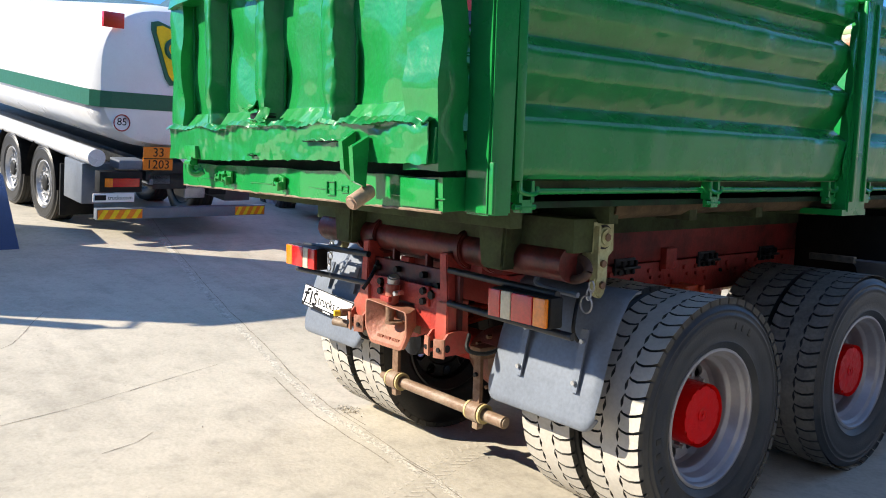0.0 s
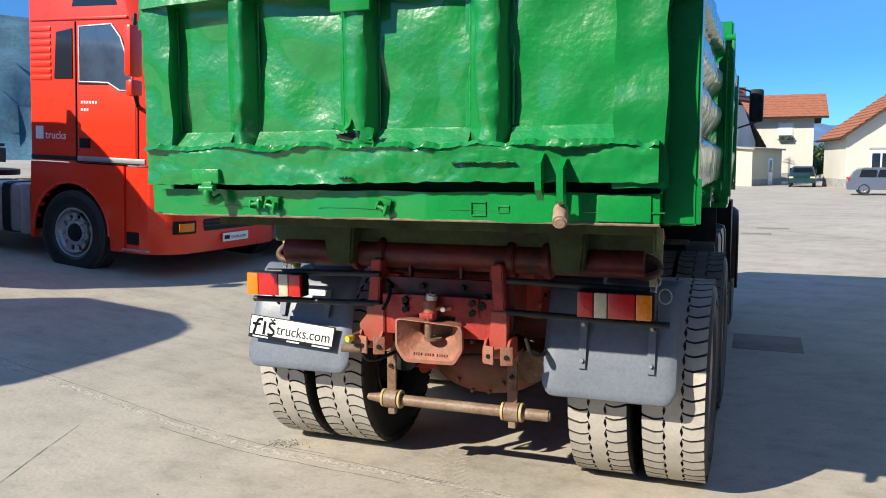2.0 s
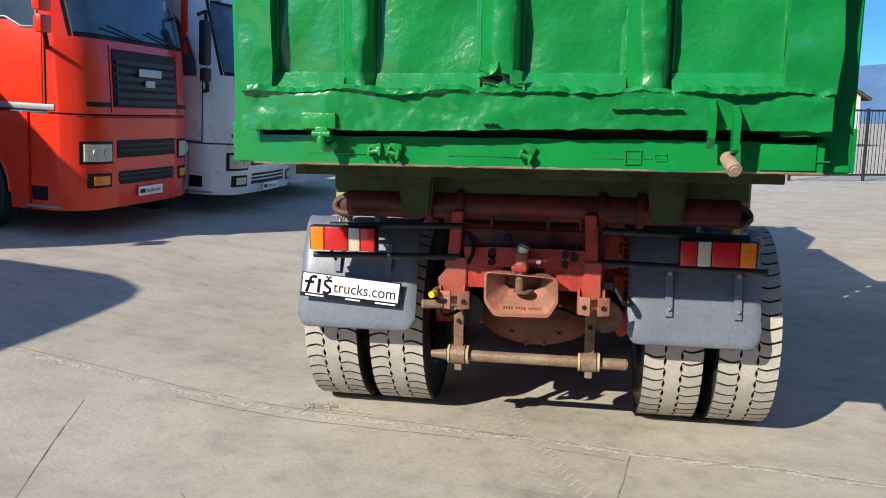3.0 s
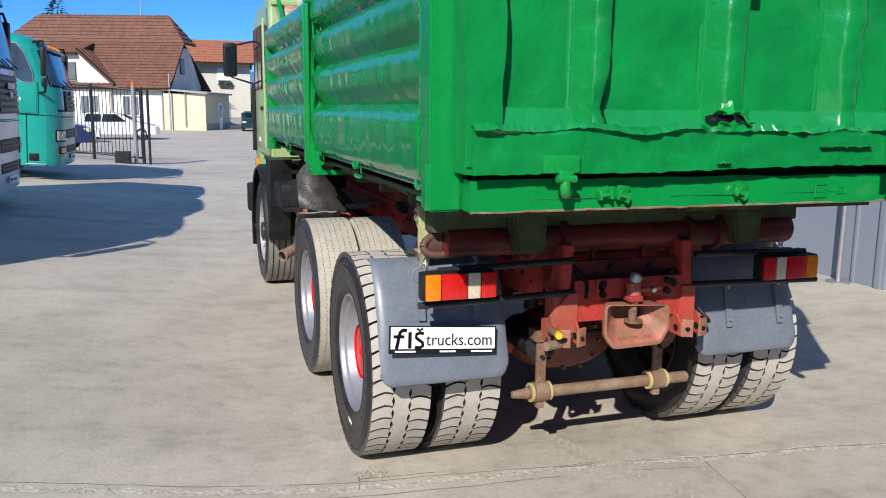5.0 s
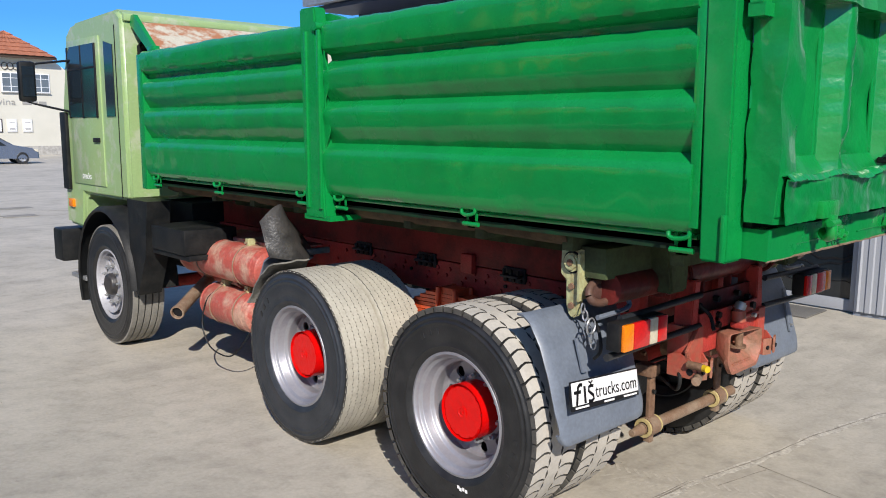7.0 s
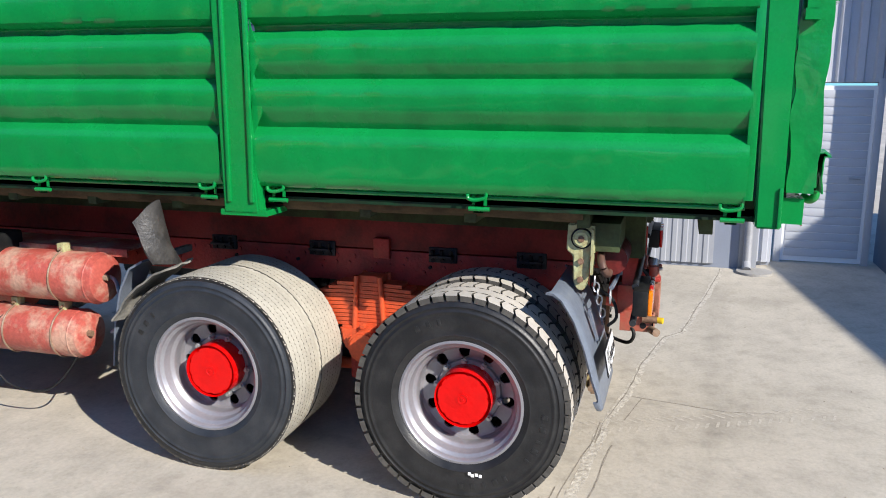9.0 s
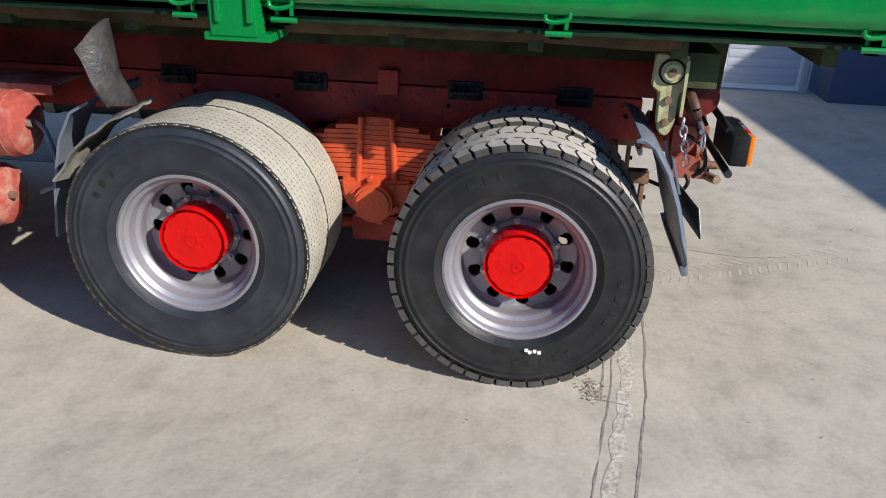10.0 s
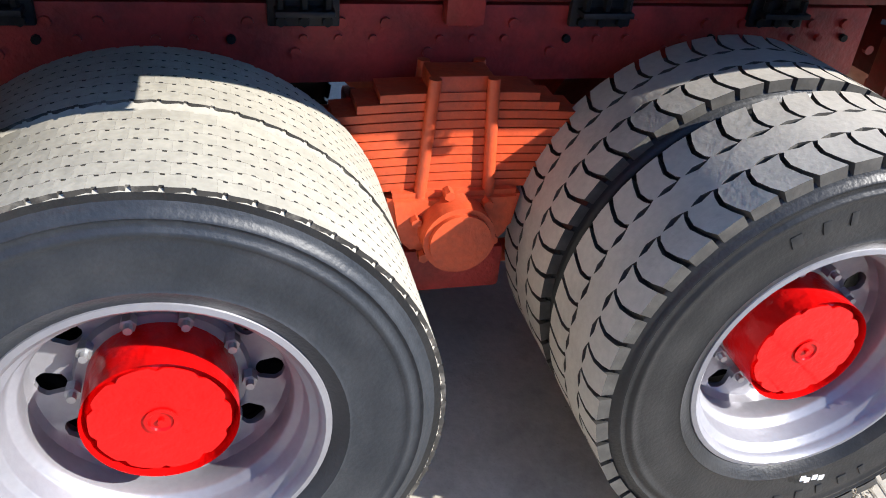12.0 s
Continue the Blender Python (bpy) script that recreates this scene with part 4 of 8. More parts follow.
# chassis
for sign in (-1, 1):
    rail = boxed("chassis_rail", truck, RED_OXIDE, sign * 0.36, sign * 0.44, -0.52, 5.6, 0.92, 1.12, bevel=0.006, label="red chassis rail with rivets")
    boxed("upper_rail", rail, SHADED_RED, sign * 0.37, sign * 0.45, -0.7, 3.8, 1.13, 1.31)
    for i in range(40):
        y = -0.55 + i * 0.11
        cyl_r = bmesh.new()
        cyl(cyl_r, (sign * 0.438, y, 1.075 if i % 3 else 1.0), (sign * 0.452, y, 1.075 if i % 3 else 1.0), 0.014, 8)
        part("rivet", cyl_r, RED_OXIDE, rail)
    for i in range(26):
        y = -0.45 + i * 0.085
        if i % 4 != 3:
            rod("rivet", rail, BLACK if i % 5 == 0 else RED_OXIDE, (sign * 0.436, y, 1.035), (sign * 0.452, y, 1.035), 0.011, 8)
    for y in (-0.2, 0.32, 1.08, 1.75):
        plate_b = boxed("bracket", rail, BLACK_STEEL, sign * 0.44, sign * 0.462, y - 0.085, y + 0.085, 1.07, 1.16, bevel=0.006, label="black bolted bracket")
        boxed("ledge", plate_b, BLACK_STEEL, sign * 0.46, sign * 0.51, y - 0.07, y + 0.07, 1.105, 1.12, bevel=0.004)
        for q in (-0.055, 0.0, 0.055):
            rod("bolt", plate_b, BLACK, (sign * 0.46, y + q, 1.085), (sign * 0.475, y + q, 1.085), 0.013, 6)
            rod("bolt", plate_b, BLACK, (sign * 0.485, y + q, 1.12), (sign * 0.485, y + q, 1.15), 0.011, 6)
    boxed("guide", rail, RED_OXIDE, sign * 0.44, sign * 0.49, 0.64, 0.74, 1.08, 1.2, bevel=0.01)
for y in (-0.42, 0.7, 2.2, 3.6):
    boxed("cross_member", truck, SHADED_RED, -0.4, 0.4, y - 0.06, y + 0.06, 0.95, 1.3)
# darkest chassis red: shade below the bed is painted into these rear parts
DEEP_SHADE_RED = surface("deep_shade_red_paint", (0.15, 0.02, 0.017), 0.42, dark=(0.035, 0.012, 0.01), scale=6, amount=0.9, spread=(0.4, 0.62), bump=0.4, bump_scale=20, ior=1.4)
boxed("end_plate", truck, DEEP_SHADE_RED, -0.38, 0.36, -0.755, -0.73, 0.86, 1.14, label="grimy red rear cross plate with shade in its paint")
boxed("upper_plate", truck, DEEP_SHADE_RED, -0.4, 0.42, -0.6, -0.57, 1.14, 1.32, bevel=0.01)
shaft = rod("tip_shaft", truck, DEEP_SHADE_RED, (-0.95, -0.68, 1.25), (0.98, -0.68, 1.25), 0.075, 24)
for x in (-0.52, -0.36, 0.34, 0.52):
    rod("collar", shaft, DEEP_SHADE_RED, (x - 0.02, -0.68, 1.25), (x + 0.02, -0.68, 1.25), 0.095, 24, bevel=0.006)
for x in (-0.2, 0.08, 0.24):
    boxed("rib_plate", truck, DEEP_SHADE_RED, x - 0.008, x + 0.008, -0.74, -0.7, 1.1, 1.2, bevel=0.003)
for x, z in ((-0.3, 1.09), (-0.12, 1.1), (0.1, 1.1), (0.22, 1.06), (-0.28, 0.9), (0.26, 0.92)):
    rod("bolt", truck, BLACK, (x, -0.785, z), (x, -0.755, z), 0.017, 6)
for x in (-0.385, 0.3):
    bm = bmesh.new()
    lean = 0.02 if x < 0 else -0.015
    prism(bm, [(x - 0.028 + lean, 1.23), (x + 0.028 + lean, 1.23), (x + 0.032, 0.98), (x - 0.032, 0.98)], "y", -0.8, -0.7)
    bmesh.ops.bevel(bm, geom=bm.edges[:], offset=0.006, segments=2, affect="EDGES")
    arm = part("lamp_bracket", bm, RED_OXIDE, truck, "red steel bracket")
    boxed("step", arm, RUST_RED, x - 0.042, x + 0.042, -0.795, -0.68, 0.84, 1.005, bevel=0.006)
    for q in (-0.06, 0.06):
        bm = bmesh.new()
        prism(bm, [(-0.86, 0.755), (-0.86, 0.815), (-0.82, 0.86), (-0.76, 0.87), (-0.7, 0.86), (-0.7, 0.755)], "x", x + q - 0.006, x + q + 0.006)
        part("lug", bm, RUST_RED, arm)
        rod("pin", arm, INK, (x + q - 0.0075, -0.825, 0.79), (x + q + 0.0075, -0.825, 0.79), 0.018)
    boxed("lug_base", arm, RUST_RED, x - 0.06, x + 0.06, -0.76, -0.7, 0.75, 0.84, bevel=0.006)
bm = bmesh.new()
prism(bm, [(-0.315, 1.0), (-0.365, 1.0), (-0.46, 0.89), (-0.45, 0.85), (-0.4, 0.8), (-0.315, 0.8)], "y", -0.815, -0.795)
bmesh.ops.bevel(bm, geom=bm.edges[:], offset=0.004, segments=2, affect="EDGES")
part("bracket_plate", bm, RUST_RED, truck, "faded red bracket plate with rust")
bm = bmesh.new()
prism(bm, [(0.265, 1.0), (0.345, 1.0), (0.345, 0.82), (0.25, 0.8)], "y", -0.815, -0.795)
bmesh.ops.bevel(bm, geom=bm.edges[:], offset=0.004, segments=2, affect="EDGES")
part("bracket_plate", bm, RUST_RED, truck, "faded red bracket plate with rust")
for x, turn in ((-0.32, 25), (-0.41, -20), (0.36, 20), (0.27, -20)):
    boxed("eye_lug", truck, JAW, -0.03, 0.03, -0.006, 0.006, -0.045, 0.045, bevel=0.004, m=Matrix.Translation((x, -0.868, 0.795)) @ Euler((0, 0, radians(turn))).to_matrix().to_4x4())
    rod("eye", truck, INK, (x, -0.879, 0.79), (x, -0.863, 0.79), 0.012, 10)
jaw = bmesh.new()
sec = [(-0.215, 0.95), (0.14, 0.93), (0.145, 0.81), (0.1, 0.735), (-0.165, 0.73), (-0.215, 0.8)]
sec = [(p.x, p.y) for p in eased([sec[-1]] + sec + [sec[0]], 0.02)[1:-1]]


def jaw_ring(fx, fz, y, grow=0.0):
    """The mouth's outline, drawn together towards the pin."""
    cx, cz = -0.03 * fx - 0.03 * (1 - fx), 0.84 * fz + 0.915 * (1 - fz)
    return [jaw.verts.new((cx + (x + 0.03) * fx + math.copysign(grow, x + 0.03), y, cz + (z - 0.84) * fz + math.copysign(grow, z - 0.84))) for x, z in sec]


loops = [jaw_ring(1, 1, -0.876), jaw_ring(1, 1, -0.898), jaw_ring(0.94, 0.9, -0.9), jaw_ring(0.5, 0.36, -0.8), jaw_ring(0.5, 0.36, -0.775), jaw_ring(0.5, 0.36, -0.775, 0.015)]
for a, b in zip(loops, loops[1:] + loops[:1]):
    for k in range(len(a)):
        q = (k + 1) % len(a)
        jaw.faces.new((a[k], a[q], b[q], b[k]))
bmesh.ops.recalc_face_normals(jaw, faces=jaw.faces)
hitch = part("tow_coupling", jaw, JAW, truck, "rusty red tow coupling jaw")
for k in range(15):
    if k not in (4, 9):
        boxed("cast_mark", hitch, JAW, -0.125 + 0.0125 * k, -0.117 + 0.0125 * k, -0.886, -0.874, 0.768, 0.78, bevel=0.002)
rod("pin", hitch, RUST, (-0.045, -0.865, 0.84), (-0.045, -0.865, 0.95), 0.021, bevel=0.006)
rod("pin_seat", hitch, RUST, (-0.03, -0.85, 0.845), (-0.03, -0.85, 0.857), 0.045, 20)
rod("top_cap", hitch, RUST_RED, (-0.04, -0.86, 0.94), (-0.04, -0.85, 1.05), 0.036, bevel=0.01)
boxed("cap_clamp", hitch, RED_OXIDE, -0.085, -0.01, -0.9, -0.83, 0.955, 0.985, bevel=0.01)
rod("pin_head", hitch, ZINC, (-0.04, -0.85, 1.04), (-0.025, -0.86, 1.085), 0.03, 12, bevel=0.008)
rod("lever", hitch, RUST_RED, (-0.03, -0.85, 1.0), (0.09, -0.89, 1.02), 0.012)
rod("lever_end", hitch, ZINC, (0.045, -0.885, 1.01), (0.045, -0.905, 1.01), 0.012, 10)
rod("body", hitch, RED_OXIDE, (-0.03, -0.75, 0.86), (-0.03, -0.6, 0.88), 0.1)
boxed("base", hitch, RED_OXIDE, -0.22, 0.2, -0.815, -0.8, 0.96, 1.06, bevel=0.006)
for x0, x1 in ((-0.33, -0.13), (0.07, 0.275)):
    boxed("side_plate", hitch, RED_OXIDE, x0, x1, -0.8, -0.785, 0.85, 1.055, bevel=0.006)
    rod("bolt", hitch, BLACK, ((x0 + x1) / 2 + 0.04, -0.815, 1.02), ((x0 + x1) / 2 + 0.04, -0.79, 1.02), 0.022, 6)
boxed("mouth_back", hitch, RUST, -0.14, 0.08, -0.77, -0.76, 0.8, 0.95, bevel=0.004)
for x in (-0.19, 0.17):
    for z in (0.985, 1.035):
        rod("bolt", hitch, BLACK, (x, -0.835, z), (x, -0.81, z), 0.018, 6)
bar = rod("underrun_bar", truck, PIPE, (-0.45, -0.565, 0.425), (0.505, -0.565, 0.425), 0.03, 16, "dusty round underrun bar", bevel=0.008)
rod("tip", bar, PIPE, (-0.45, -0.565, 0.425), (-0.535, -0.565, 0.425), 0.03, 16, r2=0.018)
for x in (-0.385, 0.305):
    boxed("hanger", bar, RUST, x - 0.026, x + 0.026, -0.585, -0.563, 0.45, 0.74, bevel=0.004)
    boxed("hanger_foot", bar, RUST, x - 0.04, x + 0.04, -0.6, -0.5, 0.7, 0.76, bevel=0.006)
    rod("bolt", bar, BLACK, (x, -0.6, 0.62), (x, -0.58, 0.62), 0.012, 6)
    rod("clamp", bar, PIPE, (x - 0.045, -0.57, 0.43), (x + 0.045, -0.57, 0.43), 0.052, 20, bevel=0.008)
    boxed("clamp_foot", bar, PIPE, x - 0.02, x + 0.02, -0.59, -0.55, 0.345, 0.385, bevel=0.006)
    for q in (-0.05, 0.05):
        bm = bmesh.new()
        lathe(bm, [(0.034, q - 0.006), (0.05, q - 0.006), (0.05, q + 0.006), (0.034, q + 0.006)], 20, (x, -0.57, 0.43), True)
        part("ring", bm, surface("yellowed_ring", (0.5, 0.4, 0.18), 0.6, bump=0.2), bar)

# tail lamps on their tubes
for sign in (-1, 1):
    x_in, x_out = (0.766, 1.112) if sign < 0 else (0.7, 1.05)
    up = 0.008 if sign < 0 else 0.0
    for z in (1.155, 1.0):
        rod("lamp_tube", truck, BLACK_STEEL, (sign * 0.34, -0.8, z), (sign * (1.02 if z > 1.1 else 1.11), -0.8, z - 0.015), 0.016)
    lamp = boxed("tail_lamp", truck, BLACK, sign * x_in, sign * x_out, -0.865, -0.795, 1.01 + up, 1.135 + up, bevel=0.01, label="rectangular red, cream and amber tail lamp")
    w = (x_out - x_in)
    for f0, f1, mt in ((0.0, 0.22, LENS_RED), (0.22, 0.4, LENS_CLEAR), (0.4, 0.76, LENS_RED), (0.76, 1.0, LENS_AMBER)):
        boxed("lens", lamp, mt, sign * (x_in + w * f0 + 0.002), sign * (x_in + w * f1 - (0.012 if f1 == 1.0 else 0.002)), -0.885, -0.865, 1.014 + up, 1.131 + up, bevel=0.006)

# rear mudguards
GUARD = [(-0.43, 1.14), (-0.465, 1.135), (-0.505, 1.105), (-0.565, 1.01), (-0.62, 0.87), (-0.66, 0.73), (-0.685, 0.61), (-0.69, 0.58), (-0.682, 0.57), (-0.665, 0.568)]
for sign in (-1, 1):
    bm = bmesh.new()
    xs = [0.55, 0.556, 0.57, 0.59] + [0.62 + 0.06 * i for i in range(10)] + [1.195, 1.22, 1.24, 1.254, 1.26]
    rows = []
    for x in xs:
        edge = max(0.0, (abs(x - 0.905) - 0.285) / 0.07)
        px = (x - 0.905) * 0.908 + (0.928 if sign < 0 else 0.808)
        rows.append([bm.verts.new((sign * px, y + 0.02 * edge ** 3, z + (0.055 * edge ** 3 if k >= len(GUARD) - 4 else 0))) for k, (y, z) in enumerate(GUARD)])
    for a, b in zip(rows, rows[1:]):
        for k in range(len(GUARD) - 1):
            bm.faces.new((a[k], a[k + 1], b[k + 1], b[k]))
    bmesh.ops.recalc_face_normals(bm, faces=bm.faces)
    thicken(bm, 0.012)
    guard = part("mudguard", bm, FENDER, truck, "curved grey plastic rear mudguard", smooth=60)
    for x in ((0.76, 1.04) if sign < 0 else (0.684, 1.014)):
        if sign > 0:
            bm = bmesh.new()
            prism(bm, [(-0.606, 0.98), (-0.618, 0.98), (-0.678, 0.72), (-0.668, 0.72)], "x", x - 0.018, x + 0.018)
            part("strap", bm, FENDER, guard)
            for z, y in ((0.93, -0.63), (0.76, -0.672)):
                rod("bolt", guard, ZINC, (x, y, z), (x, y - 0.012, z), 0.01, 8)
        else:
            bm = bmesh.new()
            prism(bm, [(-0.585, 1.02), (-0.597, 1.02), (-0.64, 0.87), (-0.63, 0.87)], "x", -x - 0.018, -x + 0.018)
            part("strap", bm, FENDER, guard)
# advertising plate on the mudguard
plate_pose = Matrix.Translation((-0.95, -0.692, 0.788)) @ Euler((radians(79), radians(4.8), radians(1.5))).to_matrix().to_4x4()
plate = boxed("plate", truck, INK, -0.27, 0.27, -0.068, 0.062, -0.006, 0.0, bevel=0.003, label="white advertising plate in a black holder")
plate.matrix_local = plate_pose
boxed("plate_face", plate, PLATE, -0.262, 0.262, -0.045, 0.056, 0.0, 0.004, bevel=0.002)
lettering("letters", plate, INK, "trucks.com", 0.082, pose(0.079, -0.004, 0.0048), width=0.335)
def stroke(points, w):
    """A flat bar of even width along a line, on the plate."""
    bm = bmesh.new()
    p = [Vector((*q, 0)) for q in points]
    left, right = [], []
    for i, q in enumerate(p):
        d = (p[min(i + 1, len(p) - 1)] - p[max(i - 1, 0)]).normalized()
        n = Vector((-d.y, d.x, 0)) * w / 2
        left.append(bm.verts.new(q + n + Vector((0, 0, 0.0048))))
        right.append(bm.verts.new(q - n + Vector((0, 0, 0.0048))))
    for i in range(len(p) - 1):
        bm.faces.new((left[i], right[i], right[i + 1], left[i + 1]))
    thicken(bm, 0.0008)
    part("mark", bm, INK, plate)


stroke([(-0.236, -0.044), (-0.229, -0.02), (-0.224, 0.012), (-0.217, 0.034), (-0.203, 0.043), (-0.185, 0.04)], 0.0165)
stroke([(-0.25, 0.012), (-0.197, 0.012)], 0.015)
stroke([(-0.17, -0.042), (-0.17, 0.034)], 0.017)
stroke([(-0.102, 0.026), (-0.12, 0.03), (-0.138, 0.024), (-0.14, 0.008), (-0.124, -0.004), (-0.108, -0.014), (-0.106, -0.03), (-0.12, -0.039), (-0.146, -0.036)], 0.015)
stroke([(-0.137, 0.051), (-0.122, 0.04), (-0.107, 0.051)], 0.01)
for x0, x1 in ((-0.24, -0.14), (-0.02, 0.06), (0.14, 0.25)):
    boxed("mark", plate, PLATE, x0, x1, -0.061, -0.053, 0.0, 0.0012, bevel=0)


# ---- wheels ----
TYRE = [(0.3, -0.105), (0.312, -0.128), (0.345, -0.146), (0.352, -0.151), (0.358, -0.148), (0.4, -0.156), (0.45, -0.158), (0.462, -0.157), (0.467, -0.161), (0.474, -0.16), (0.478, -0.155), (0.49, -0.153), (0.495, -0.157), (0.501, -0.155), (0.504, -0.15), (0.512, -0.146), (0.527, -0.14), (0.529, -0.12), (0.531, 0.0), (0.529, 0.12), (0.527, 0.14), (0.512, 0.146), (0.49, 0.152), (0.45, 0.157), (0.4, 0.156), (0.345, 0.146), (0.312, 0.128), (0.3, 0.105)]


def mesh_of(name, bm, material, smooth=38):
    ob = part(name, bm, material, None, smooth=smooth)
    data = ob.data
    bpy.data.objects.remove(ob)
    return data


def tyre_mesh(scale=1.0, material=RUBBER):
    bm = bmesh.new()
    lathe(bm, [(r * scale, x) for r, x in TYRE], 72, closed=True)
    return mesh_of("tyre", bm, material, 50)


def on_ring(bm, outline, r0, r1, angle):
    """A raised tread block: outline rows of (x, arc length) on the ring; its flanks take the second material."""
    lo, hi = [], []
    for x, s in outline:
        a = angle + s / r1
        lo.append(bm.verts.new((x, r0 * math.cos(a), r0 * math.sin(a))))
        hi.append(bm.verts.new((x, r1 * math.cos(a), r1 * math.sin(a))))
    n = len(outline)
    bm.faces.new(hi)
    for i in range(n):
        bm.faces.new((lo[i], lo[(i + 1) % n], hi[(i + 1) % n], hi[i])).material_index = 1


def lug_tread(floor, rubber, groove):
    """Lug tread: a zigzag middle band and a row of arrow-shaped blocks with open slots on each shoulder."""
    bm = bmesh.new()
    n = 48
    pitch = 2 * math.pi * 0.546 / n
    for i in range(n):
        a = 2 * math.pi * i / n
        for side in (-1, 1):
            c = 0 if side < 0 else pitch / 2
            block = [(0.148, 0.37), (0.149, 0.78), (0.148, 1.18), (0.122, 1.05), (0.088, 0.93), (0.062, 0.99), (0.0435, 1.1), (0.05, 0.66), (0.042, 0.28), (0.058, 0.14), (0.088, 0.08), (0.122, 0.21)]
            on_ring(bm, [(side * x, s * pitch + c) for x, s in block], floor, 0.548, a)
    rows = []
    for i in range(4 * n):
        a = 2 * math.pi * i / (4 * n)
        left, right = -0.0385 + (0, -0.008, 0, 0.005)[i % 4], 0.0385 + (0, -0.005, 0, 0.008)[i % 4]
        rows.append([bm.verts.new((x, r * math.cos(a), r * math.sin(a))) for x, r in ((left, floor), (left, 0.548), (right, 0.548), (right, floor))])
    for i, a in enumerate(rows):
        b = rows[(i + 1) % len(rows)]
        for k in range(3):
            bm.faces.new((a[k], a[k + 1], b[k + 1], b[k])).material_index = 0 if k == 1 else 1
    bmesh.ops.recalc_face_normals(bm, faces=bm.faces)
    data = mesh_of("tread", bm, rubber, 30)
    data.materials.append(groove)
    return data


def road_tread(rubber_side=True):
    """Worn road tread: close ribs with small notches along every joint and dust-covered shoulders."""
    bm = bmesh.new()
    n = 72
    lathe(bm, [(0.495, -0.1435), (0.5335, -0.1425), (0.5385, -0.137), (0.5385, -0.128), (0.53, -0.127), (0.53, 0.127), (0.5385, 0.128), (0.539, 0.14), (0.532, 0.148), (0.515, 0.154), (0.485, 0.16), (0.48, 0.14)] if rubber_side else [(0.48, -0.14), (0.485, -0.16), (0.515, -0.154), (0.532, -0.148), (0.539, -0.14), (0.5385, -0.128), (0.53, -0.127), (0.53, 0.127), (0.5385, 0.128), (0.5385, 0.137), (0.5335, 0.141), (0.495, 0.142)], 72, closed=True)
    for f in bm.faces:
        c = f.calc_center_median()
        f.material_index = 2 if rubber_side and c.x < -0.14 else 1 if abs(c.x) < 0.1275 else 0
    pitch = 2 * math.pi * 0.545 / n
    for k, (x0, x1) in enumerate(((-0.142, -0.1003), (-0.0997, -0.0603), (-0.0597, -0.0203), (-0.0197, 0.0197), (0.0203, 0.0597), (0.0603, 0.0997), (0.1003, 0.142))):
        off = 0.5 * (k % 2)
        zig = 0.002 if k % 2 == 0 else -0.002
        za, zb = (0.0012 if k == 0 else zig), (0.0012 if k == 6 else zig)
        for i in range(n):
            a = 2 * math.pi * (i + off) / n
            on_ring(bm, [(x0 + za, 0.0), (x1 + zb, 0.0), (x1 + zb * 0.2, pitch * 0.17), (x1 - 0.0056 + zb * 0.1, pitch * 0.19), (x1 - 0.0056 - zb * 0.1, pitch * 0.33), (x1 - zb * 0.2, pitch * 0.35), (x1 - zb, pitch * 0.5), (x1 + zb, pitch * 0.994), (x0 + za, pitch * 0.994), (x0 - za, pitch * 0.5), (x0 - za * 0.2, pitch * 0.35), (x0 + 0.0044 - za * 0.1, pitch * 0.33), (x0 + 0.0044 + za * 0.1, pitch * 0.19), (x0 + za * 0.2, pitch * 0.17)], 0.533, 0.543, a)
    bmesh.ops.recalc_face_normals(bm, faces=bm.faces)
    data = mesh_of("tread", bm, PALE_TREAD, 30)
    data.materials.append(surface("dark_worn_groove", (0.04, 0.037, 0.032), 0.9, dark=(0.16, 0.148, 0.125), scale=14, amount=0.8, spread=(0.5, 0.6), bump=0.1))
    data.materials.append(RUBBER)
    return data


def rib_tread(material):
    bm = bmesh.new()
    for x0, x1 in ((-0.14, -0.095), (-0.085, -0.035), (-0.025, 0.025), (0.035, 0.085), (0.095, 0.14)):
        lathe(bm, [(0.525, x0), (0.542, x0 + 0.003), (0.542, x1 - 0.003), (0.525, x1)], 60, closed=True)
    return mesh_of("tread", bm, material, 30)


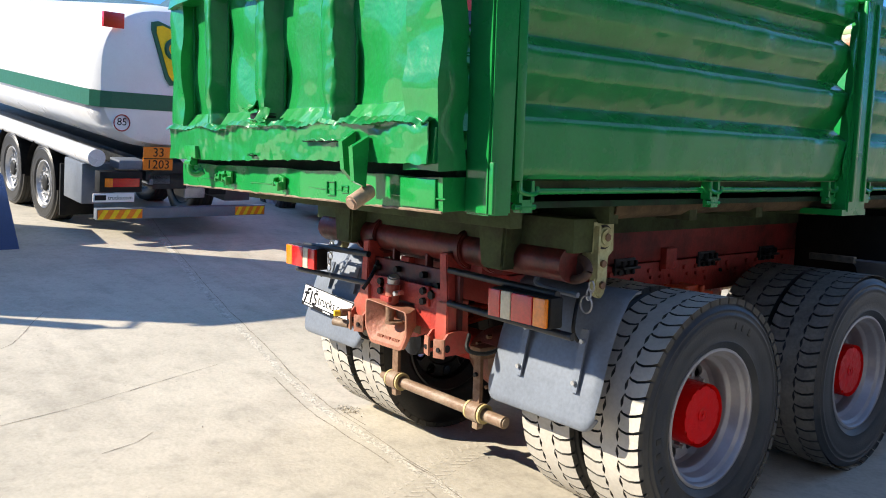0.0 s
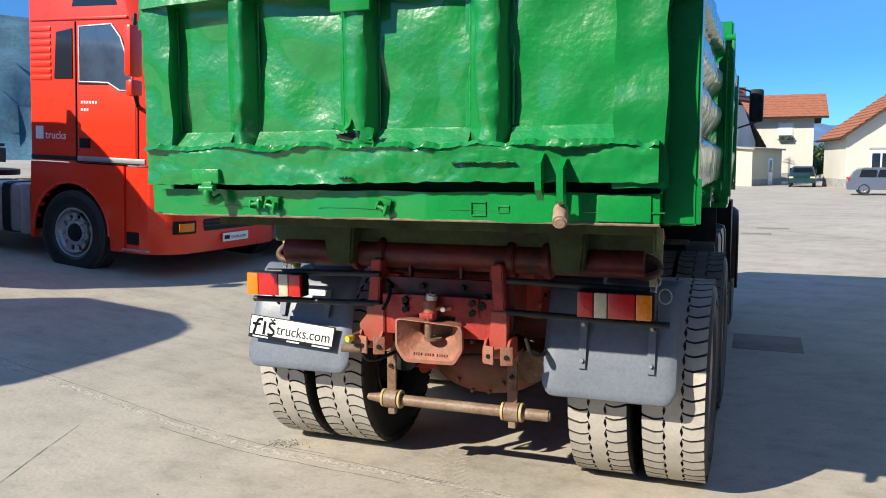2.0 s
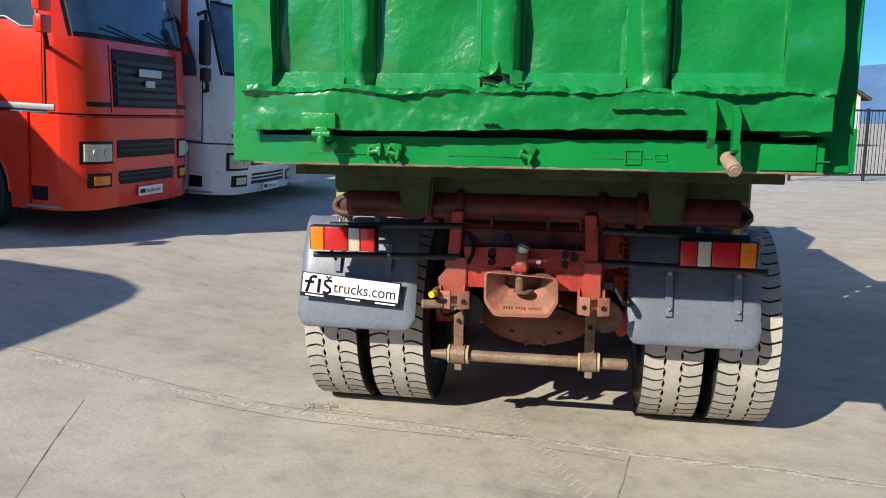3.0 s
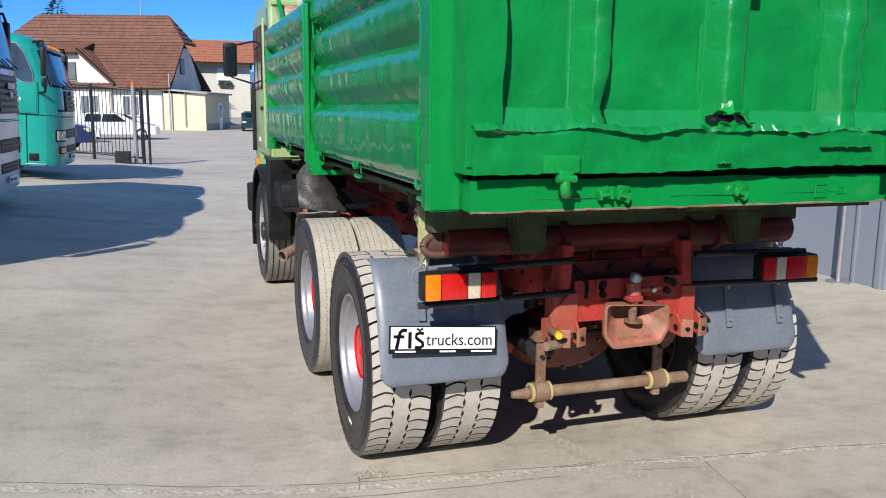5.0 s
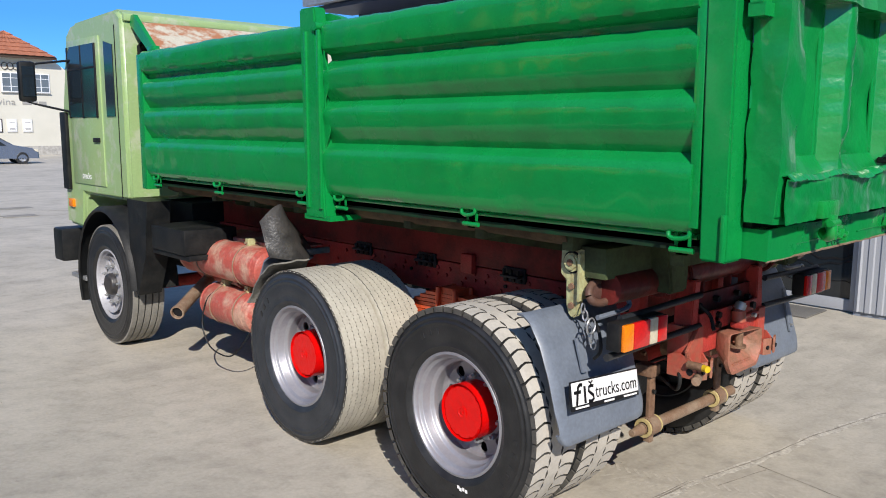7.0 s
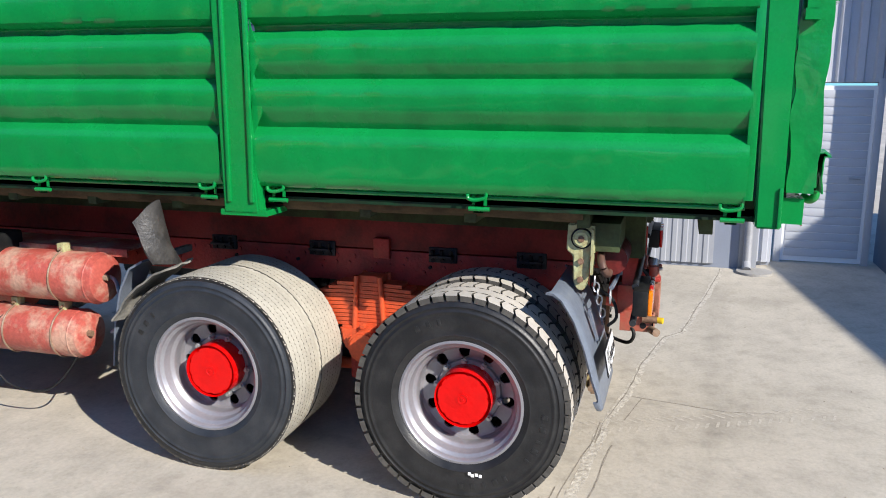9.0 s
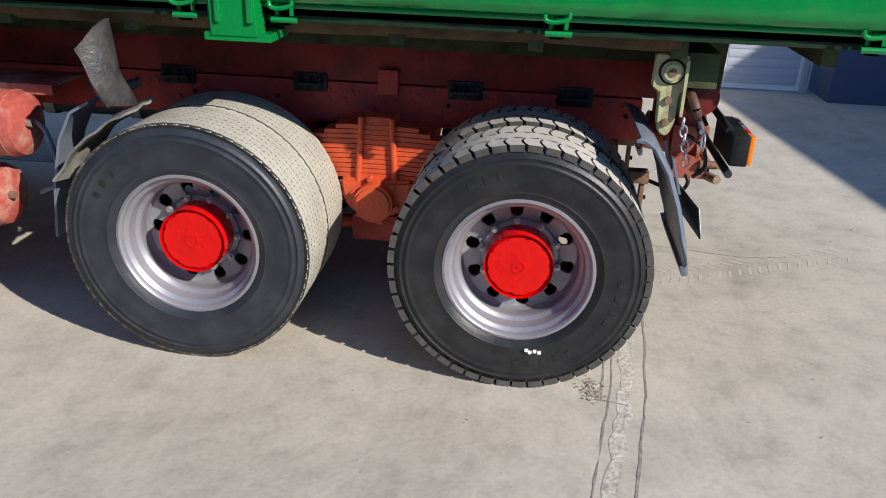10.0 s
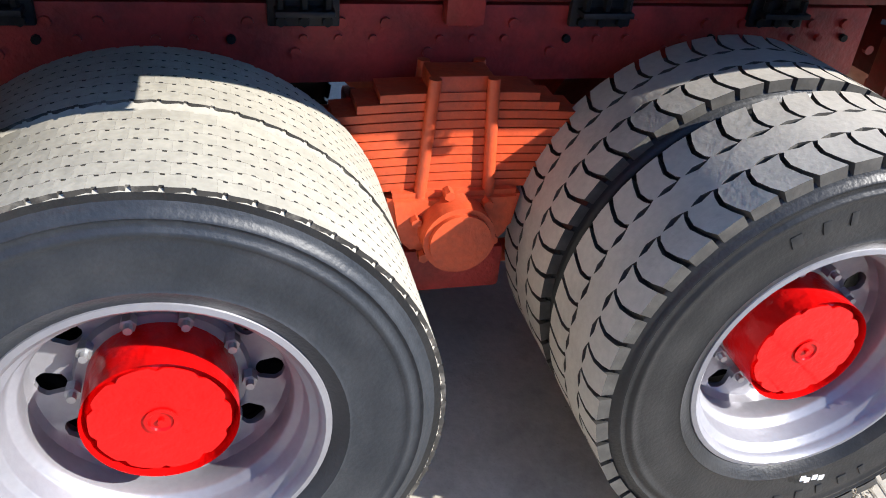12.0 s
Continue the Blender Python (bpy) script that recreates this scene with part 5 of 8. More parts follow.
def rim_mesh(deep, material, holes=10):
    """A steel wheel; deep: how far the disc lies behind the outer edge. The disc has round holes."""
    bm = bmesh.new()
    lathe(bm, [(0.318, -0.135), (0.322, -0.128), (0.312, -0.118), (0.3, -0.105), (0.283, -0.085), (0.272, -0.05), (0.266, 0.0), (0.266, 0.1), (0.3, 0.125), (0.318, 0.135), (0.308, 0.14), (0.258, 0.1), (0.252, 0.0), (0.252, -0.034), (0.256, -0.042), (0.268, -0.05), (0.273, -0.056), (0.277, -0.096), (0.281, -0.102), (0.293, -0.108), (0.297, -0.116), (0.298, -0.128), (0.307, -0.137)], 64, closed=True)
    x = -0.135 + deep
    n = 60

    def ring(r, q):
        return [bm.verts.new((q, r * math.cos(2 * math.pi * k / n), r * math.sin(2 * math.pi * k / n))) for k in range(n)]

    def join(a, b):
        for k in range(n):
            bm.faces.new((a[k], a[(k + 1) % n], b[(k + 1) % n], b[k]))
    outer, inner = ring(0.246, x - 0.008), ring(0.172, x + 0.004)
    join(ring(0.26, x - 0.05), outer)
    step = n // holes
    for h in range(holes):
        k0 = h * step
        rim_pts = [outer[(k0 + k) % n] for k in range(step + 1)] + [inner[(k0 + k) % n] for k in range(step, -1, -1)]
        a = 2 * math.pi * (k0 + step / 2) / n
        mid_r = 0.211
        m = len(rim_pts)
        hole = []
        for p in rim_pts:
            d = Vector((0, p.co.y - mid_r * math.cos(a), p.co.z - mid_r * math.sin(a))).normalized() * 0.031
            hole.append(bm.verts.new((x - 0.001, mid_r * math.cos(a) + d.y, mid_r * math.sin(a) + d.z)))
        deep_ring = [bm.verts.new(v.co + Vector((0.014, 0, 0))) for v in hole]
        for k in range(m):
            q = (k + 1) % m
            bm.faces.new((rim_pts[k], rim_pts[q], hole[q], hole[k]))
            bm.faces.new((hole[k], hole[q], deep_ring[q], deep_ring[k]))
    face_a, face_b = ring(0.166, x - 0.012), ring(0.1, x - 0.014)
    join(inner, face_a)
    join(face_a, face_b)
    bmesh.ops.recalc_face_normals(bm, faces=bm.faces)
    return mesh_of("wheel", bm, material, 45)


def hub_mesh(material, deep, out, r=0.142):
    bm = bmesh.new()
    x = -0.135
    lathe(bm, [(r + 0.005, x + deep), (r + 0.004, x + 0.05), (r - 0.003, x + out + 0.02), (r - 0.01, x + out + 0.006), (r - 0.022, x + out), (0.03, x + out), (0.012, x + out)], 40)
    if r > 0.12:
        edge = []
        for k in range(120):
            a = 2 * math.pi * k / 120
            q = r - 0.011 - 0.008 * max(0.0, math.cos(10 * a)) ** 5
            edge.append((q * math.cos(a), q * math.sin(a)))
        prism(bm, edge, "x", x + out - 0.005, x + out + 0.002)
        lathe(bm, [(0.03, x + out - 0.003), (0.032, x + out - 0.009), (0.024, x + out - 0.01), (0.021, x + out - 0.006), (0.004, x + out - 0.006)], 24)
        cyl(bm, (x + out, 0, 0), (x + out - 0.012, 0, 0), 0.007, 6)
    return mesh_of("hub", bm, material, 40)


def nut_mesh():
    bm = bmesh.new()
    cyl(bm, (0, 0, 0), (-0.026, 0, 0), 0.016, 6)
    cyl(bm, (0, 0, 0), (-0.042, 0, 0), 0.009, 8)
    return mesh_of("wheel_nut", bm, ZINC, 30)


def bolt_mesh(material):
    bm = bmesh.new()
    cyl(bm, (0.004, 0, 0), (-0.004, 0, 0), 0.009, 8)
    return mesh_of("hub_bolt", bm, material, 30)


NUT, BOLT_RED = nut_mesh(), bolt_mesh(HUB_RED)
TYRE_DATA = tyre_mesh()
TYRE_DUSTY = tyre_mesh(1.0, surface("dusty_tyre_rubber", (0.02, 0.0245, 0.031), 0.44, dark=(0.04, 0.044, 0.05), scale=6, amount=0.8, grain=120, bump=0.12, ior=1.45))
SLOT = surface("black_slot_rubber", (0.055, 0.052, 0.046), 0.85, dark=(0.1, 0.095, 0.083), scale=14, amount=0.8, bump=0.1)
LUG = lug_tread(0.52, DUSTY, SLOT)
LUG_WORN = lug_tread(0.5435, surface("grey_worn_tread", (0.17, 0.165, 0.15), 0.85, dark=(0.1, 0.1, 0.095), scale=6, amount=0.9, fine=0.15, bump=0.3), surface("shallow_slot_rubber", (0.06, 0.058, 0.052), 0.85, bump=0.1))
ROAD, ROAD_INNER = road_tread(), road_tread(False)
RIB_GREY, RIB_DARK = rib_tread(surface("grey_ribbed_tread", (0.22, 0.21, 0.185), 0.9, dark=(0.14, 0.135, 0.12), scale=6, amount=0.8, bump=0.15)), rib_tread(GROOVE)
RIM_DEEP, RIM_INNER = rim_mesh(0.185, RIM), rim_mesh(0.2, BLACK_STEEL)
RIM_FRONT = rim_mesh(0.05, surface("front_rim_paint", (0.42, 0.42, 0.45), 0.4, metal=0.1, bump=0.05))
RIM_ALU = rim_mesh(0.04, surface("polished_wheel_steel", (0.55, 0.56, 0.58), 0.35, metal=0.5, bump=0.05))
HUB_DATA = hub_mesh(HUB_RED, 0.18, 0.062)
HUB_FRONT = hub_mesh(surface("black_greasy_hub", (0.025, 0.025, 0.027), 0.4, dark=(0.06, 0.05, 0.045), scale=12, amount=0.8, bump=0.2), 0.05, -0.02, 0.1)
HUB_DARK = hub_mesh(BLACK, 0.05, 0.0, 0.118)


def wheel(parent, m, rim, tread, hub=None, nuts=None, label="", bolts=None, tyre=TYRE_DATA):
    """nuts: how deep the disc lies; bolts: how far the hub's face lies behind the wheel's edge."""
    def hang(name, data, under):
        ob = new(name, data)
        ob.parent = under
        return ob
    base = hang("wheel", rim, parent)
    base.matrix_local = m
    if label:
        tagged(base, label)
    hang("tyre", tyre, base)
    hang("tread", tread, base)
    if hub:
        cap = hang("hub", hub, base)
    for k in range(10):
        a = 2 * math.pi * (k + 0.5) / 10
        if nuts is not None:
            hang("wheel_nut", NUT, base).matrix_local = Matrix.Translation((-0.147 + nuts, 0.168 * math.cos(a), 0.168 * math.sin(a)))
        if bolts is not None:
            hang("hub_bolt", BOLT_RED, base).matrix_local = Matrix.Translation((-0.135 + bolts, 0.118 * math.cos(a), 0.118 * math.sin(a)))
    return base


for y, tread, lab in ((0.0, LUG, "silver wheel with red hub and lug-tread tyre"), (1.425, ROAD, "silver wheel with red hub and pale worn tyre")):
    for sign in (-1, 1):
        turn = 0 if sign < 0 else 180
        spin = 20 if y else 65
        wheel(truck, pose(sign * 1.11, y, 0.546, spin if sign < 0 else -spin, 0, turn), RIM_DEEP, tread if sign < 0 else LUG_WORN if y else LUG, HUB_DATA, 0.185, lab, 0.062, TYRE_DUSTY if y or sign > 0 else TYRE_DATA)
        wheel(truck, pose(sign * (0.785 if y else 0.738), y, 0.546, spin + 13, 0, turn), RIM_INNER, (ROAD_INNER if y else LUG) if sign < 0 else LUG_WORN if y else LUG)
    axle = rod("axle", truck, RED_OXIDE, (-0.6, y, 0.56), (0.6, y, 0.56), 0.095, 20)
    bm = bmesh.new()
    bmesh.ops.create_uvsphere(bm, u_segments=24, v_segments=14, radius=0.2, matrix=Matrix.LocRotScale((0.0, y - 0.02, 0.55), None, (1.75, 0.95, 0.95)))
    part("differential", bm, surface("oily_red_brown_casing", (0.2, 0.05, 0.032), 0.5, dark=(0.1, 0.05, 0.03), scale=7, amount=0.9, bump=0.3), axle, "rust-brown axle casing")
    for k in range(10):
        a = 2 * math.pi * k / 10
        rod("bolt", axle, RUST, (0.17 * math.cos(a), y - 0.17, 0.55 + 0.15 * math.sin(a)), (0.17 * math.cos(a), y - 0.2, 0.55 + 0.15 * math.sin(a)), 0.012, 6)
for sign in (-1, 1):
    wheel(truck, pose(sign * 1.07, 4.56, 0.546, 10, 0, 0 if sign < 0 else 180), RIM_FRONT, RIB_GREY, HUB_FRONT, 0.05, "steered front wheel with ribbed tyre")
rod("axle", truck, RED_OXIDE, (-1.0, 4.56, 0.5), (1.0, 4.56, 0.5), 0.06)

MARK = surface("raised_tyre_rubber", (0.017, 0.018, 0.019), 0.45, dark=(0.03, 0.03, 0.03), scale=30, amount=0.8, bump=0.1, ior=1.42)
for y0, span in ((0.0, ((92, 128), (146, 178), (330, 352))), (1.425, ((300, 322),))):
    for sign in (-1, 1):
        for a0, a1 in span:
            a = a0
            while a < a1:
                w = 0.007 + 0.006 * abs(math.sin(a * 3.7))
                c = Matrix.Translation((sign * 1.11, y0, 0.546)) @ Euler((radians(a), 0, 0)).to_matrix().to_4x4() @ Matrix.Translation((sign * 0.157, 0, 0.425))
                boxed("raised_mark", truck, MARK, -0.0025, 0.0025, -w, w, -0.015, 0.015, bevel=0.001, m=c)
                a += 5 + 300 * w
for k, (q, z) in enumerate(((-0.115, 0.19), (-0.095, 0.194), (-0.075, 0.188), (-0.06, 0.196))):
    boxed("chalk_mark", truck, PLATE, -1.2735, -1.2715, q - 0.008, q + 0.007, z - 0.008, z + 0.008, bevel=0)

# leaf springs of the bogie
for sign in (-1, 1):
    x = sign * 0.56
    spring = boxed("leaf_spring", truck, ORANGE, x - 0.05, x + 0.05, 0.62, 0.78, 0.66, 1.0, bevel=0.008, label="orange-red leaf spring pack")
    spring.location.y = 0.018
    for i in range(11):
        half = 0.2 + 0.055 * (10 - i) if i else 0.72
        z = 0.70 + 0.024 * i
        bm = bmesh.new()
        rows = []
        for k in range(17):
            q = -1 + 2 * k / 16
            zz = z - 0.05 * (q * half / 0.7) ** 2
            rows.append([bm.verts.new((x + e * 0.055, 0.7 + q * half, zz + h)) for e, h in ((-1, 0), (1, 0), (1, 0.02), (-1, 0.02))])
        for a, b in zip(rows, rows[1:]):
            for k in range(4):
                bm.faces.new((a[k], a[(k + 1) % 4], b[(k + 1) % 4], b[k]))
        bm.faces.new(rows[0][::-1])
        bm.faces.new(rows[-1])
        bmesh.ops.recalc_face_normals(bm, faces=bm.faces)
        part("leaf", bm, ORANGE, spring)
    for q in (-0.085, 0.085):
        for e in (-0.065, 0.065):
            rod("u_bolt", spring, ORANGE, (x + e, 0.7 + q * 1.15, 0.58), (x + e, 0.7 + q * 0.85, 1.0), 0.016)
    bm = bmesh.new()
    prism(bm, [(0.52, 0.7), (0.88, 0.7), (0.86, 0.58), (0.8, 0.52), (0.6, 0.52), (0.54, 0.58)], "x", x - 0.09, x + 0.09)
    bmesh.ops.bevel(bm, geom=bm.edges[:], offset=0.015, segments=2, affect="EDGES")
    part("saddle", bm, ORANGE, spring)
    rod("trunnion_cap", spring, ORANGE, (sign * 0.5, 0.7, 0.6), (sign * 0.73, 0.7, 0.6), 0.095, 28, bevel=0.014)
    for k in range(6):
        a = 2 * math.pi * k / 6 + 0.3
        rod("bolt", spring, ORANGE, (sign * 0.64, 0.7 + 0.11 * math.cos(a), 0.6 + 0.11 * math.sin(a)), (sign * 0.675, 0.7 + 0.11 * math.cos(a), 0.6 + 0.11 * math.sin(a)), 0.014, 6)
    rod("torque_rod", truck, ORANGE, (sign * 0.5, 0.15, 0.42), (sign * 0.5, 1.25, 0.42), 0.035)
    boxed("rod_clamp", truck, RED_OXIDE, sign * 0.42, sign * 0.6, 0.55, 0.85, 0.36, 0.5, bevel=0.02)

# hoses and dirt-brown fittings between the rear wheels
for k, pts in enumerate((((-0.42, -0.74, 0.8), (-0.46, -0.78, 0.74), (-0.43, -0.74, 0.68), (-0.35, -0.6, 0.7)), ((0.42, -0.74, 0.86), (0.46, -0.78, 0.8), (0.5, -0.7, 0.78), (0.48, -0.55, 0.8)), ((-0.32, -0.75, 1.12), (-0.28, -0.82, 1.05), (-0.3, -0.86, 0.98)), ((0.5, -0.4, 0.7), (0.3, -0.3, 0.6), (0.1, -0.35, 0.66), (-0.2, -0.3, 0.62)))):
    bm = bmesh.new()
    tube(bm, smooth_path(pts), 0.01, 8)
    part("hose", bm, BLACK, truck)
rod("coupling_head", truck, surface("yellow_cap", (0.75, 0.5, 0.02), 0.5, bump=0.1), (-0.46, -0.9, 0.83), (-0.47, -0.93, 0.83), 0.017, label="yellow air coupling cap")
rod("coupling_head", truck, PIPE, (-0.52, -0.9, 0.775), (-0.43, -0.86, 0.77), 0.022)
rod("coupling_head", truck, RUST, (-0.46, -0.82, 0.83), (-0.46, -0.9, 0.83), 0.02)
rod("brake_cylinder", truck, BLACK_STEEL, (-0.35, -0.5, 0.66), (-0.35, -0.2, 0.66), 0.09)
rod("brake_cylinder", truck, RUST, (0.38, -0.5, 0.66), (0.38, -0.2, 0.66), 0.09)

# air tanks, battery box, exhaust, flaps on the driver's side
def tank(x, y0, y1, z, r, material, label):
    bm = bmesh.new()
    prof = [(0.01, y0), (r * 0.6, y0 + 0.012), (r * 0.92, y0 + 0.04), (r, y0 + 0.08), (r, y1 - 0.08), (r * 0.92, y1 - 0.04), (r * 0.6, y1 - 0.012), (0.01, y1)]
    rings = [[bm.verts.new((x + q * math.cos(2 * math.pi * k / 28), y, z + q * math.sin(2 * math.pi * k / 28))) for k in range(28)] for q, y in prof]
    for a, b in zip(rings, rings[1:]):
        for k in range(28):
            bm.faces.new((a[k], a[(k + 1) % 28], b[(k + 1) % 28], b[k]))
    bm.faces.new(rings[0])
    bm.faces.new(rings[-1])
    bmesh.ops.recalc_face_normals(bm, faces=bm.faces)
    ob = part("air_tank", bm, material, truck, label)
    for y in (y0 + 0.25 * (y1 - y0), y0 + 0.7 * (y1 - y0)):
        bm = bmesh.new()
        ring = [(x + (r + 0.004) * math.cos(2 * math.pi * k / 28), y, z + (r + 0.004) * math.sin(2 * math.pi * k / 28)) for k in range(29)]
        tube(bm, ring, 0.006, 6, False)
        part("band", bm, PIPE, ob)
        boxed("mount", ob, CREAM, x - 0.03, x + 0.03, y - 0.02, y + 0.03, z + r - 0.01, z + r + 0.05, bevel=0.005)
        rod("clamp_bolt", ob, PIPE, (x - 0.05, y, z + r + 0.02), (x + 0.05, y, z + r + 0.02), 0.008, 6)
    rod("end_plug", ob, PIPE, (x - 0.05, y0 + 0.02, z + 0.02), (x - 0.05, y0 - 0.02, z + 0.02), 0.02, 6)
    for q in (y0 + 0.085, y1 - 0.085):
        bm = bmesh.new()
        lathe(bm, [(r + 0.0005, -0.006), (r + 0.004, 0.0), (r + 0.0005, 0.006)], 28)
        bmesh.ops.transform(bm, matrix=Matrix.Translation((x, q, z)) @ Euler((0, 0, radians(90))).to_matrix().to_4x4(), verts=bm.verts)
        part("weld", bm, material, ob)
    return ob


tank(-0.87, 2.28, 3.58, 0.93, 0.155, TANK_RED, "faded red air tank with worn paint")
tank(-0.88, 2.42, 3.22, 0.575, 0.15, TANK_RED, "small faded red air tank")
boxed("tank_shelf", truck, TANK_RED, -0.78, -0.48, 2.22, 3.4, 1.085, 1.1)
boxed("shelf_lip", truck, TANK_RED, -0.79, -0.775, 2.22, 3.4, 1.05, 1.1, bevel=0.004)
bm = bmesh.new()
tube(bm, smooth_path([(-0.87, 2.3, 0.95), (-0.93, 2.2, 0.93), (-0.97, 2.14, 0.8), (-0.9, 2.16, 0.68), (-0.88, 2.3, 0.6)]), 0.012, 8)
part("air_line", bm, FENDER, truck, "grey air line between the tanks")
bm = bmesh.new()
tube(bm, smooth_path([(-0.85, 2.9, 0.72), (-1.0, 3.02, 0.66), (-1.06, 3.06, 0.45), (-1.06, 2.95, 0.27), (-1.02, 2.75, 0.22), (-1.0, 2.6, 0.3), (-0.95, 2.5, 0.45)]), 0.006, 6)
part("loose_cable", bm, BLACK, truck, "thin black cable hanging in a loop")
bm = bmesh.new()
rows = []
foot_l, top_l, foot_r, top_r = Vector((-1.25, 1.69, 1.14)), Vector((-1.255, 1.82, 1.36)), Vector((-0.74, 1.93, 1.08)), Vector((-1.1, 1.79, 1.43))
for i in range(15):
    v = i / 14
    left, right = foot_l.lerp(top_l, v), foot_r.lerp(top_r, v)
    lift = max(0.0, (v - 0.6) / 0.4)
    rows.append([bm.verts.new(left.lerp(right, u) + Vector((0, -0.1 * math.sin(3.14 * u) + 0.012 * math.sin(9 * u + 5 * v), 0.075 * lift * lift * math.sin(3.14 * u) - 0.02 * (1 - v) * math.sin(3.14 * u)))) for u in [k / 10 for k in range(11)]])
for a, b in zip(rows, rows[1:]):
    for k in range(10):
        bm.faces.new((a[k], a[k + 1], b[k + 1], b[k]))
bmesh.ops.recalc_face_normals(bm, faces=bm.faces)
thicken(bm, 0.012)
part("bent_flap", bm, surface("worn_black_rubber_sheet", (0.035, 0.034, 0.033), 0.45, dark=(0.09, 0.085, 0.078), scale=9, amount=0.7, bump=0.4), truck, "bent worn black rubber flap", smooth=60)
for sign in (-1, 1):
    bm = bmesh.new()
    sec = [(1.84, 1.13), (1.93, 1.08), (2.0, 0.95), (2.05, 0.75), (2.08, 0.5)]
    rows = [[bm.verts.new((sign * x, y, z)) for y, z in sec] for x in (0.95, 1.0, 1.05, 1.11, 1.16)]
    for a, b in zip(rows, rows[1:]):
        for k in range(len(sec) - 1):
            bm.faces.new((a[k], a[k + 1], b[k + 1], b[k]))
    bmesh.ops.recalc_face_normals(bm, faces=bm.faces)
    thicken(bm, 0.012)
    part("mudguard", bm, FENDER, truck, "narrow grey mudguard before the driven wheels", smooth=60)
    boxed("guard_arm", truck, FLAP, sign * 0.7, sign * 0.98, 1.82, 1.86, 1.1, 1.14, bevel=0.006)
bm = bmesh.new()
fold = [(1.4 + 0.59 * math.cos(radians(a)), 0.546 + 0.59 * math.sin(radians(a))) for a in range(68, 22, -3)]
sweep(bm, fold, -1.265, -0.95, "x", 14, lambda co: Vector((0.02 * noise.noise(co * 6), 0.022 + 0.03 * noise.noise(co * 10), 0.022 + 0.03 * noise.noise(co * 8 + Vector((2, 0, 0))))))
thicken(bm, 0.01)
part("folded_flap", bm, FLAP, truck, "creased dirty rubber flap over the tyre", smooth=60)
battery = boxed("battery_box", truck, BLACK, -1.2, -0.75, 3.02, 3.62, 0.98, 1.18, bevel=0.02, label="black plastic battery box")
boxed("tray", battery, BLACK, -1.18, -0.75, 3.0, 3.64, 0.94, 0.98)
rod("exhaust_pipe", truck, PIPE, (-0.6, 3.75, 0.68), (-1.16, 3.26, 0.51), 0.05, 20, "rusty exhaust tail pipe")
bm = bmesh.new()
lathe(bm, [(0.044, 0.0), (0.056, 0.0), (0.056, 0.03), (0.044, 0.03)], 24, closed=True)
lip = part("pipe_lip", bm, PIPE, truck)
lip.matrix_local = Matrix.Translation((-1.182, 3.24, 0.503)) @ Vector((0.56, 0.49, 0.17)).to_track_quat("X", "Z").to_matrix().to_4x4()
rod("pipe_bore", truck, INK, (-1.15, 3.269, 0.513), (-1.163, 3.257, 0.509), 0.046, 20)
rod("silencer", truck, RUST_RED, (-0.55, 3.2, 0.75), (-0.55, 3.9, 0.75), 0.14)
fuel = boxed("fuel_tank", truck, surface("blue_black_tank_paint", (0.03, 0.045, 0.06), 0.35, dark=(0.06, 0.075, 0.09), scale=4, amount=0.8, bump=0.1, coat=0.3), 0.7, 1.18, 2.35, 3.45, 0.55, 1.16, bevel=0.06, label="black steel fuel tank with straps")
for y in (2.6, 3.2):
    boxed("strap", fuel, ZINC, 0.69, 1.19, y - 0.025, y + 0.025, 0.54, 1.17, bevel=0.06)
boxed("air_filter", truck, BLACK, 0.4, 0.95, 3.6, 3.9, 1.0, 1.5, bevel=0.03)
boxed("tool_box", truck, BLACK, 0.46, 1.08, 2.2, 3.55, 1.18, 1.42, bevel=0.02, label="black steel box under the bed")
boxed("splash_sheet", truck, BLACK, 0.46, 1.16, 2.1, 2.12, 0.6, 1.38, bevel=0.004, label="black rubber splash sheet")

